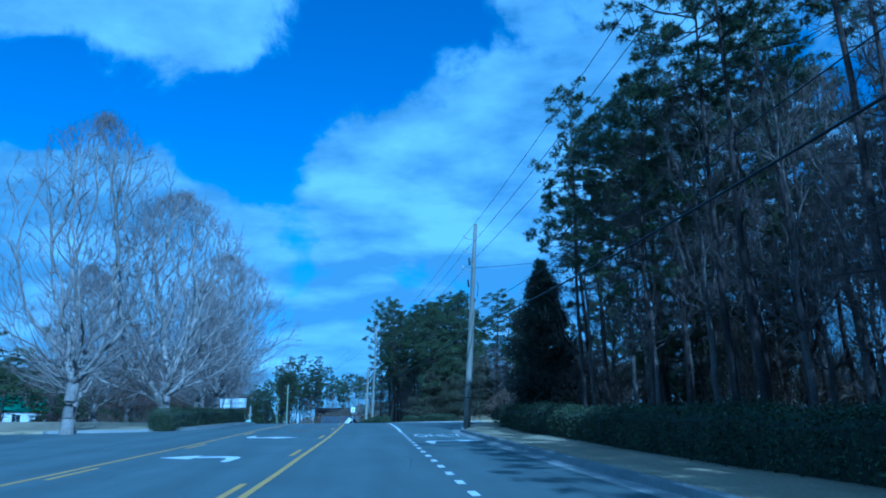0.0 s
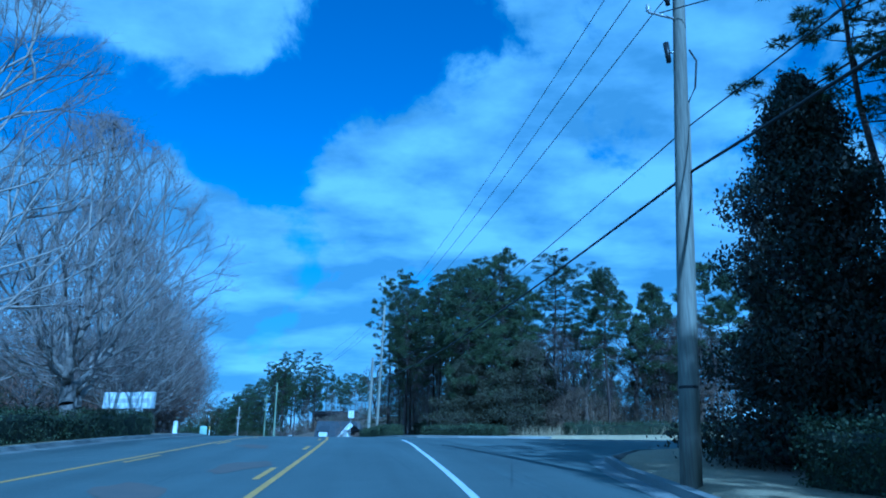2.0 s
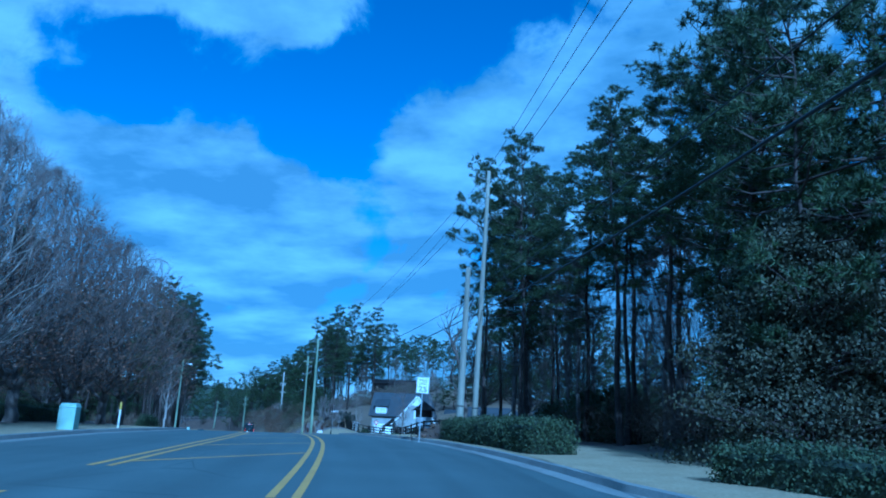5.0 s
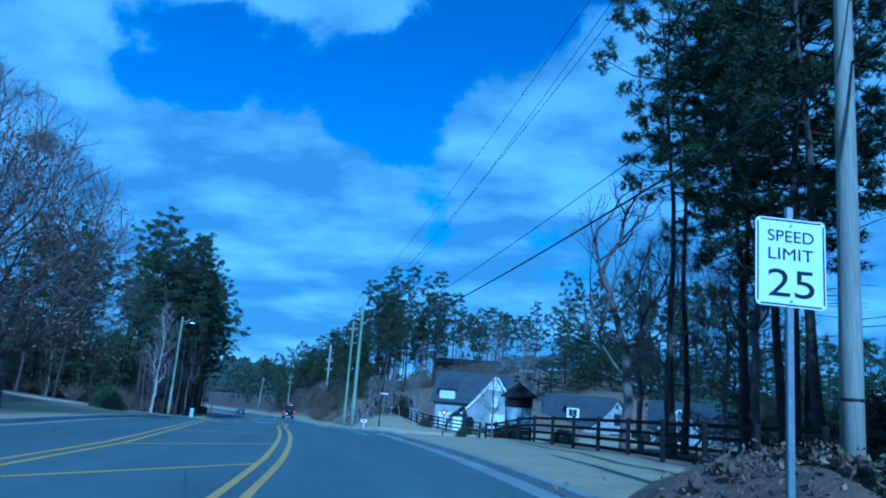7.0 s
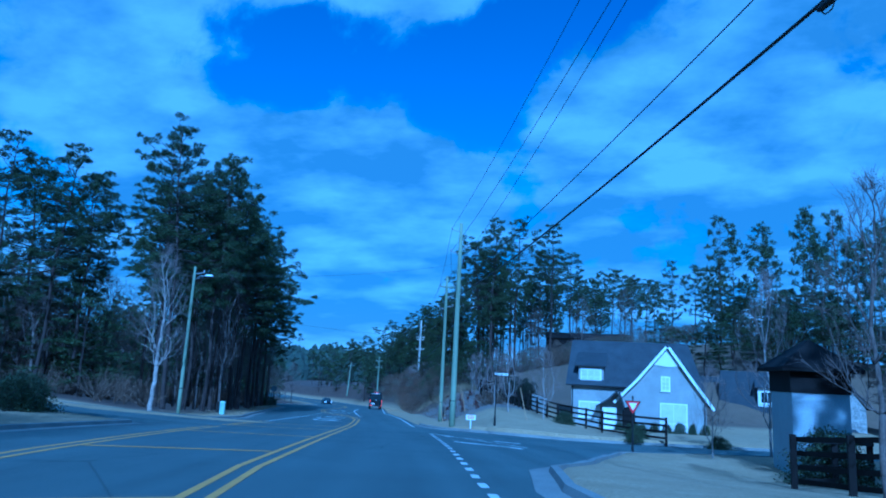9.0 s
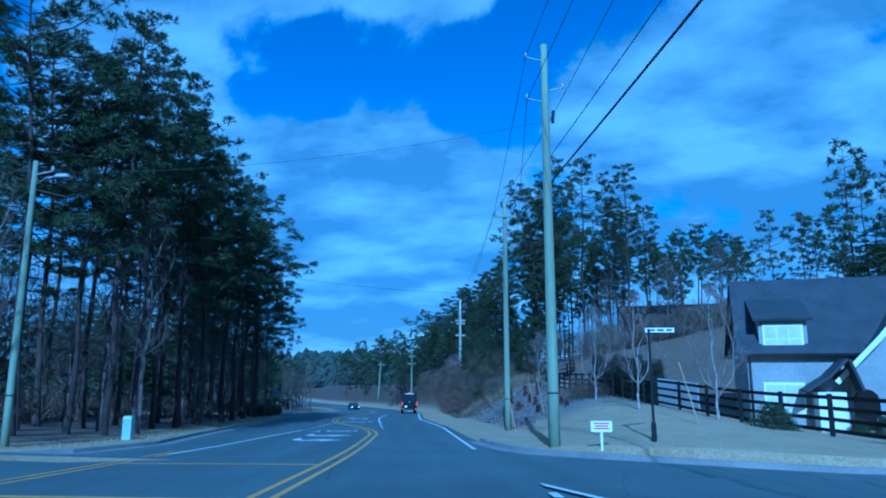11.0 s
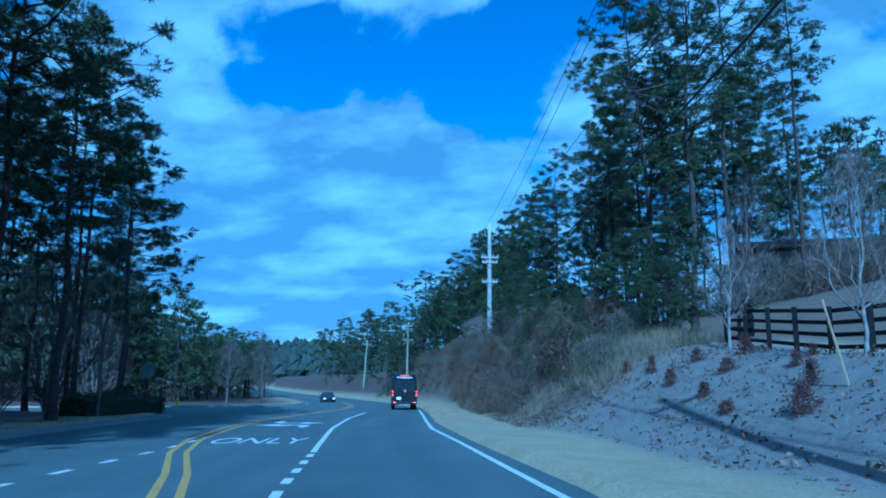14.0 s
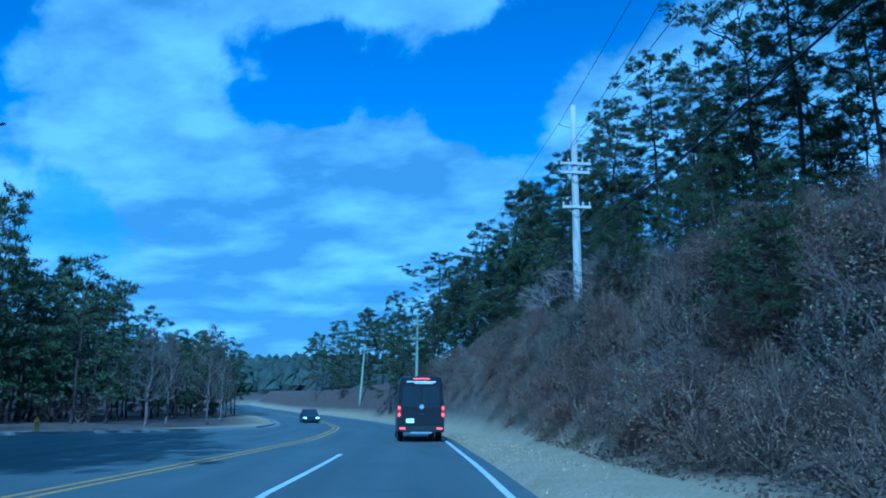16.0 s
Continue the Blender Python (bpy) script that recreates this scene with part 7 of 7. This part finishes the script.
    part("handle", tubed([(-2.7, -0.07, 0.3), (-2.7, -0.07, 0.5)], [0.02, 0.02], 6), STEEL, dr)
    rod("downpipe", (-7.15, 0.28, -0.3), (-7.15, 0.28, 3.2), 0.05, DARK_METAL, e, 8)
    rod("downpipe", (2.3, -0.08, -0.5), (2.3, -0.08, 2.1), 0.045, DARK_METAL, e, 8)


def back_house():
    """The stone house further down the side street, with a roof that sweeps low on one side."""
    e = thing("house", Matrix.Translation((-8.7, 185.8, 0.0)) @ Matrix.Rotation(radians(-5), 4, "Z"), "rough stone house with a dark sweeping roof and white dormer", "house")
    shingle = "dark slate-grey shingled roof slope"
    sweep = [(0, 4.72), (-0.95, 3.4), (-2.25, 2.02), (-3.45, 1.16), (-4.75, 0.62)]
    part("wall", extruded([(-4.6, -2.0), (1.6, -2.0), (1.6, 2.35)] + [(x * 0.985, z - 0.06) for x, z in sweep], 0, 8), STONE, e, "rough pale stone gable")
    eave_line("roof", [(x, z) for x, z in sweep], -0.25, 8.2, 0.13, ROOF, e, shingle)
    eave_line("roof", [(0, 4.72), (1.85, 2.1)], -0.25, 8.2, 0.13, ROOF, e, shingle)
    V, F = box_data(-9.8, 1.2, -2.0, -3.2, 8, 1.0)
    part("wall", (V, F), STUCCO, e)
    slope("roof", (-10.1, 0.9, 0.75), (-0.4, 0.9, 0.75), (-0.4, 4.6, 4.95), (-9.9, 4.6, 4.95), 0.14, ROOF, e, shingle)
    slope("roof", (-0.4, 8.3, 0.75), (-10.1, 8.3, 0.75), (-9.9, 4.6, 4.95), (-0.4, 4.6, 4.95), 0.14, ROOF, e, shingle)
    V, F = box_data(-6.65, 1.7, 1.7, -5.05, 4.2, 3.5)
    part("dormer", (V, F), WHITE_PAINT, e, "white dormer")
    slope("dormer_roof", (-6.9, 1.4, 3.48), (-4.8, 1.4, 3.48), (-4.8, 4.3, 4.3), (-6.9, 4.3, 4.3), 0.1, ROOF, e)
    window(e, -5.85, 1.7, 2.2, 1.1, 0.95, 2, 1, GLASS)
    f = part("window", boxed(-0.5, -0.05, 1.5, 0.32, 0.03, 2.95, bevel=0.01), FENCE_WOOD, e, "dark shuttered window")
    for x in (-0.44, -0.07):
        part("pane", boxed(x, -0.06, 1.58, x + 0.33, -0.052, 2.87), GLASS, f)
    part("vent", arch(-0.12, 0.26, 3.55, 4.1, -0.03, 0.02), FENCE_WOOD, e, "small dark vent")
    bay = part("bay_window", boxed(-1.15, -0.55, -1.6, 0.95, 0.0, -0.1, bevel=0.01), STUCCO, e, "grey bay window")
    for x in (-1.0, -0.35, 0.3):
        part("pane", boxed(x, -0.58, -1.25, x + 0.55, -0.552, -0.2), BLIND, bay)
    slope("bay_roof", (-1.35, -0.75, -0.1), (1.15, -0.75, -0.1), (0.75, 0.0, 0.42), (-0.95, 0.0, 0.42), 0.06, ROOF, e)
    part("garage_door", arch(-3.2, 1.9, -2.0, 0.25, -0.03, 0.02), FENCE_WOOD, e, "dark arched garage door")


def corner_house():
    """The third house, half hidden by trees."""
    e = thing("house", Matrix.Translation((-2.4, 178.0, 0.0)) @ Matrix.Rotation(radians(-8), 4, "Z"), "greenish-grey house with a small front gable", "house")
    shingle = "dark slate-grey shingled roof slope"
    part("wall", extruded([(-2.0, -2.0), (2.0, -2.0), (2.0, 1.9), (0, 3.95), (-2.0, 1.9)], 0, 5), STUCCO, e)
    eave_line("roof", [(0, 4.05), (-2.3, 1.7)], -0.3, 5, 0.13, ROOF, e, shingle)
    eave_line("roof", [(0, 4.05), (2.3, 1.7)], -0.3, 5, 0.13, ROOF, e, shingle)
    for sx in (-1, 1):
        eave_line("barge_board", [(0, 3.98), (sx * 2.33, 1.62)], -0.36, -0.29, 0.16, WHITE_PAINT, e, "white barge board")
    V, F = box_data(-3.2, 1.5, -2.0, 7.5, 8, 2.0)
    part("wall", (V, F), STUCCO, e)
    ridge_x_roof(-3.2, 7.5, 1.5, 8, 2.0, 4.9, e, ROOF)
    window(e, 0.1, 0, 0.4, 0.8, 1.2, 2, 3, GLASS)
    window(e, 0.0, 0, 2.3, 0.4, 0.6, 2, 2, GLASS)
    window(e, 0.6, 0, -1.6, 2.2, 1.2, 4, 1)


def gate_house():
    e = thing("gatehouse", Matrix.Translation((-18.35, 143.95, 1.3)) @ Matrix.Rotation(radians(9), 4, "Z"), "small grey stucco gatehouse with a dark hipped roof", "gatehouse")
    V, F = box_data(-0.85, -1.05, -1.6, 0.85, 1.05, 2.05)
    part("wall", (V, F), STUCCO, e)
    V, F = box_data(-0.89, -1.09, 2.05, 0.89, 1.09, 2.75)
    part("frieze", (V, F), FENCE_WOOD, e, "dark stained band under the eaves")
    V = [(-1.2, -1.4, 2.72), (1.2, -1.4, 2.72), (1.2, 1.4, 2.72), (-1.2, 1.4, 2.72), (0, -0.25, 3.8), (0, 0.25, 3.8), (-1.2, -1.4, 2.84), (1.2, -1.4, 2.84), (1.2, 1.4, 2.84), (-1.2, 1.4, 2.84)]
    F = [(3, 2, 1, 0), (6, 7, 4), (8, 9, 5), (7, 8, 5, 4), (9, 6, 4, 5), (0, 1, 7, 6), (1, 2, 8, 7), (2, 3, 9, 8), (3, 0, 6, 9)]
    part("roof", (V, F), DARK_SHAKE, e, "dark shake hipped roof")


def far_house(x, y, turn, w, dpt, h, ridge, roof, label, wall=WHITE_PAINT, z=None):
    p = ground_at(x, y)
    e = thing("house", Matrix.Translation((x, y, p.z if z is None else z)) @ Matrix.Rotation(radians(turn), 4, "Z"), label, "house")
    V, F = box_data(-w / 2, 0, -3.0, w / 2, dpt, h)
    part("wall", (V, F), wall, e)
    ridge_x_roof(-w / 2, w / 2, 0, dpt, h, ridge, e, roof)
    n = int(w / 3) if wall is not DARK_SHAKE else 0
    for i in range(n):
        window(e, -w / 2 + w * (i + 0.5) / n, 0, h * 0.35, 1.1, 1.2, 2, 1, GLASS)


front_house(); back_house(); corner_house(); gate_house()
far_house(-62, 96, 50, 15, 8, 2.8, 5.0, ROOF_GREEN, "low white building with a green metal roof")
far_house(-17.6, 190.5, -5, 6.5, 7, 2.0, 4.3, ROOF, "grey house with a dark roof behind the others", STUCCO, 0.0)
far_house(-36.0, 233, 3, 13, 7, 0.5, 1.5, DARK_SHAKE, "long dark-roofed house on the hill crest", DARK_SHAKE, 9.6)


def garden_shelter():
    e = thing("garden_shelter", Matrix.Translation(place(176.5, 18.5)) @ Matrix.Rotation(radians(15), 4, "Z"), "small dark hipped garden shelter behind the fence", "shelter")
    for x in (-1.5, 1.5):
        for y in (-1.3, 1.3):
            part("post", boxed(x - 0.1, y - 0.1, -0.2, x + 0.1, y + 0.1, 2.2, bevel=0.01), FENCE_WOOD, e)
    V = [(-2.1, -1.9, 2.2), (2.1, -1.9, 2.2), (2.1, 1.9, 2.2), (-2.1, 1.9, 2.2), (0, 0, 3.3)]
    part("roof", (V, [(3, 2, 1, 0), (0, 1, 4), (1, 2, 4), (2, 3, 4), (3, 0, 4)]), ROOF, e)
    V, F = box_data(-0.25, 0.6, 2.4, 0.35, 1.1, 4.6)
    part("chimney", (V, F), ROOF, e)


garden_shelter()


# ---------------------------------------------------------------- vehicles
def loft(sections, cap=True):
    """sections: lists of points of equal length, joined into a skin."""
    V, F = [], []
    n = len(sections[0])
    for sec in sections:
        V += sec
    for i in range(len(sections) - 1):
        for k in range(n):
            a, b = i * n + k, i * n + (k + 1) % n
            F.append((a, b, b + n, a + n))
    if cap:
        F.append(tuple(reversed(range(n))))
        F.append(tuple(range((len(sections) - 1) * n, len(sections) * n)))
    return V, F


def wheel(parent, x, y, r, w):
    t = part("wheel", tubed([(x - w / 2, y, r), (x - w / 2 + 0.04, y, r), (x + w / 2 - 0.04, y, r), (x + w / 2, y, r)], [r * 0.9, r, r, r * 0.9], 20), RUBBER, parent, "black tyre", smooth=False)
    s = 1 if x > 0 else -1
    part("rim", tubed([(x + s * w * 0.46, y, r), (x + s * (w * 0.5 + 0.012), y, r)], [r * 0.62, r * 0.5], 16), STEEL, t, "grey steel rim")


def van():
    p = on_road(234.0, 1.0)
    e = thing("passenger_van", Matrix.Translation(p) @ Matrix.Rotation(radians(heading(234)), 4, "Z") @ Matrix.Rotation(radians(-2.4), 4, "X"), "tall black passenger van with lit red tail lamps", "van")

    def ring(y, w, zt, zb, top=0.86):
        r = 0.16
        side = [(w, zb), (w * 1.01, 1.0), (w * 0.985, 1.55), (w * (top + 0.06), zt - 0.3), (w * top, zt - 0.06), (w * (top - 0.1), zt)]
        return [(x, y, z) for x, z in side] + [(-x, y, z) for x, z in reversed(side)]
    body = loft([ring(0.0, 0.955, 2.60, 0.48), ring(0.06, 0.985, 2.70, 0.42), ring(0.5, 0.995, 2.74, 0.40), ring(4.3, 0.995, 2.74, 0.40), ring(4.9, 0.98, 2.55, 0.40), ring(5.6, 0.95, 1.75, 0.42), ring(6.5, 0.90, 1.25, 0.45), ring(6.9, 0.82, 0.95, 0.5)])
    part("body", body, VAN_PAINT, e, "glossy black body", smooth=False)
    # rear doors with glass, split line, hinges
    def sheet(x0, x1, z0, z1, y, t=0.012, k=0.0):
        return [(x0, y, z0), (x1, y, z0), (x1 - k * (1 if x1 > 0 else -1) * (abs(x1) > 0.5), y + 0.02, z1), (x0 - k * (1 if x0 > 0 else -1) * (abs(x0) > 0.5), y + 0.02, z1),
                (x0, y + t, z0), (x1, y + t, z0), (x1 - k * (1 if x1 > 0 else -1) * (abs(x1) > 0.5), y + 0.02 + t, z1), (x0 - k * (1 if x0 > 0 else -1) * (abs(x0) > 0.5), y + 0.02 + t, z1)], [(0, 1, 2, 3), (7, 6, 5, 4), (0, 4, 5, 1), (1, 5, 6, 2), (2, 6, 7, 3), (3, 7, 4, 0)]
    for x0, x1 in ((-0.87, -0.012), (0.012, 0.87)):
        dr = part("rear_door", sheet(x0, x1, 0.62, 2.40, -0.016, k=0.07), VAN_PAINT, e)
        part("rear_glass", sheet(x0 + (0.07 if x0 < 0 else 0.03), x1 - (0.07 if x1 > 0.5 else 0.03), 1.42, 2.30, -0.026, 0.008, 0.05), GLASS, dr, "dark tinted rear glass")
        for z in (0.85, 1.5, 2.2):
            xs = x0 + 0.02 if x0 < -0.5 else x1 - 0.02
            part("hinge", boxed(xs - 0.035, -0.045, z, xs + 0.035, -0.012, z + 0.09, bevel=0.006), VAN_PAINT, dr)
    hd = part("handle", boxed(-0.06, -0.05, 1.12, 0.12, -0.018, 1.19, bevel=0.01), DARK_METAL, e)
    bm = bmesh.new()
    bmesh.ops.create_cone(bm, cap_ends=True, segments=20, radius1=0.10, radius2=0.09, depth=0.02, matrix=Matrix.Translation((0.02, -0.03, 1.45)) @ Matrix.Rotation(radians(90), 4, "X"))
    part("emblem", bm, STEEL, e, "round bright emblem")
    part("name_strip", boxed(-0.62, -0.02, 2.47, 0.62, -0.012, 2.515), SIGN_WHITE, e, "white strip of unreadable lettering")
    part("name_strip", boxed(-0.3, -0.022, 2.415, 0.5, -0.014, 2.445), SIGN_WHITE, e, "white strip of unreadable lettering")
    part("brake_lamp", boxed(-0.35, -0.005, 2.60, 0.35, 0.03, 2.64, bevel=0.005), LAMP_RED, e, "lit high brake lamp")
    for s in (-1, 1):
        L = part("tail_lamp", boxed(s * 0.925 - 0.055, -0.035, 1.0, s * 0.925 + 0.055, 0.03, 1.52, bevel=0.015), LAMP_DIM, e, "tall red tail lamp")
        part("bulb", boxed(s * 0.925 - 0.045, -0.041, 1.06, s * 0.925 + 0.045, -0.034, 1.20), LAMP_RED, L, "lit red lamp")
        part("bulb", boxed(s * 0.925 - 0.045, -0.041, 1.34, s * 0.925 + 0.045, -0.034, 1.46), LAMP_RED, L, "lit red lamp")
        # reflectors share the lamps' emission, standing in for light thrown back
        part("reflector", boxed(s * 0.78 - 0.12, -0.085, 0.54, s * 0.78 + 0.12, -0.075, 0.60), LAMP_RED, e, "glowing red bumper reflector")
        m = part("mirror", boxed(s * 1.10 - 0.11, 5.25, 1.55, s * 1.10 + 0.11, 5.4, 1.95, bevel=0.03), DARK_METAL, e)
        rod("mirror_arm", (s * 0.96, 5.35, 1.6), (s * 1.08, 5.32, 1.65), 0.03, DARK_METAL, m)
        for y in (1.35, 5.6):
            wheel(e, s * 0.84, y, 0.36, 0.26)
        for y0, y1 in ((0.8, 2.2), (2.35, 3.7)):
            part("side_glass", boxed(s * 0.962 - 0.012, y0, 1.5, s * 0.962 + 0.012, y1, 2.2, bevel=0.005), GLASS, e, "dark tinted side glass")
    b = part("bumper", boxed(-0.96, -0.075, 0.42, 0.96, 0.12, 0.66, bevel=0.03), RUBBER, e, "black rear bumper step")
    part("tow_bar", boxed(-0.45, -0.14, 0.36, 0.45, 0.0, 0.43, bevel=0.01), STEEL, b)
    # the plate gives off its own glow, in place of light falling on it
    pl = part("number_plate", boxed(-0.62, -0.03, 0.80, -0.30, -0.02, 0.96, bevel=0.004), glow("glowing_plate", (0.9, 0.9, 0.88), 0.8), e, "white number plate")
    part("bar", boxed(-0.57, -0.034, 0.86, -0.35, -0.0305, 0.91), STEEL, pl)
    part("windscreen", loft([[(-0.80, 4.95, 2.45), (0.80, 4.95, 2.45), (0.80, 4.98, 2.46), (-0.80, 4.98, 2.46)], [(-0.86, 5.62, 1.72), (0.86, 5.62, 1.72), (0.86, 5.66, 1.73), (-0.86, 5.66, 1.73)]]), GLASS, e)


def car():
    p = on_road(282, -4.6)
    e = thing("car", Matrix.Translation(p) @ Matrix.Rotation(radians(heading(282) + 180), 4, "Z"), "dark oncoming sedan on the far bend", "car")

    def ring(y, w, zb, zt):
        return [(w, y, zb), (w * 1.02, y, (zb + zt) * 0.55), (w * 0.9, y, zt), (-w * 0.9, y, zt), (-w * 1.02, y, (zb + zt) * 0.55), (-w, y, zb)]
    part("body", loft([ring(0, 0.78, 0.4, 0.78), ring(0.25, 0.86, 0.28, 0.95), ring(1.4, 0.9, 0.25, 0.98), ring(3.3, 0.9, 0.25, 0.98), ring(4.4, 0.86, 0.28, 0.80), ring(4.6, 0.78, 0.4, 0.66)]), CAR_PAINT, e, "dark blue-black body")
    part("cabin", loft([[(0.80, 0.9, 0.95), (-0.80, 0.9, 0.95), (-0.80, 0.93, 0.97), (0.80, 0.93, 0.97)], [(0.66, 1.6, 1.42), (-0.66, 1.6, 1.42), (-0.80, 1.6, 0.96), (0.80, 1.6, 0.96)], [(0.66, 2.6, 1.44), (-0.66, 2.6, 1.44), (-0.80, 2.6, 0.96), (0.80, 2.6, 0.96)], [(0.80, 3.5, 0.97), (-0.80, 3.5, 0.97), (-0.80, 3.48, 0.95), (0.80, 3.48, 0.95)]]), GLASS, e, "dark glass cabin")
    for s in (-1, 1):
        for y in (0.85, 3.65):
            wheel(e, s * 0.78, y, 0.32, 0.2)
        part("head_lamp", boxed(s * 0.62 - 0.16, 4.5, 0.60, s * 0.62 + 0.16, 4.63, 0.72, bevel=0.02), LAMP_WHITE, e, "lit headlamp")


van()
car()
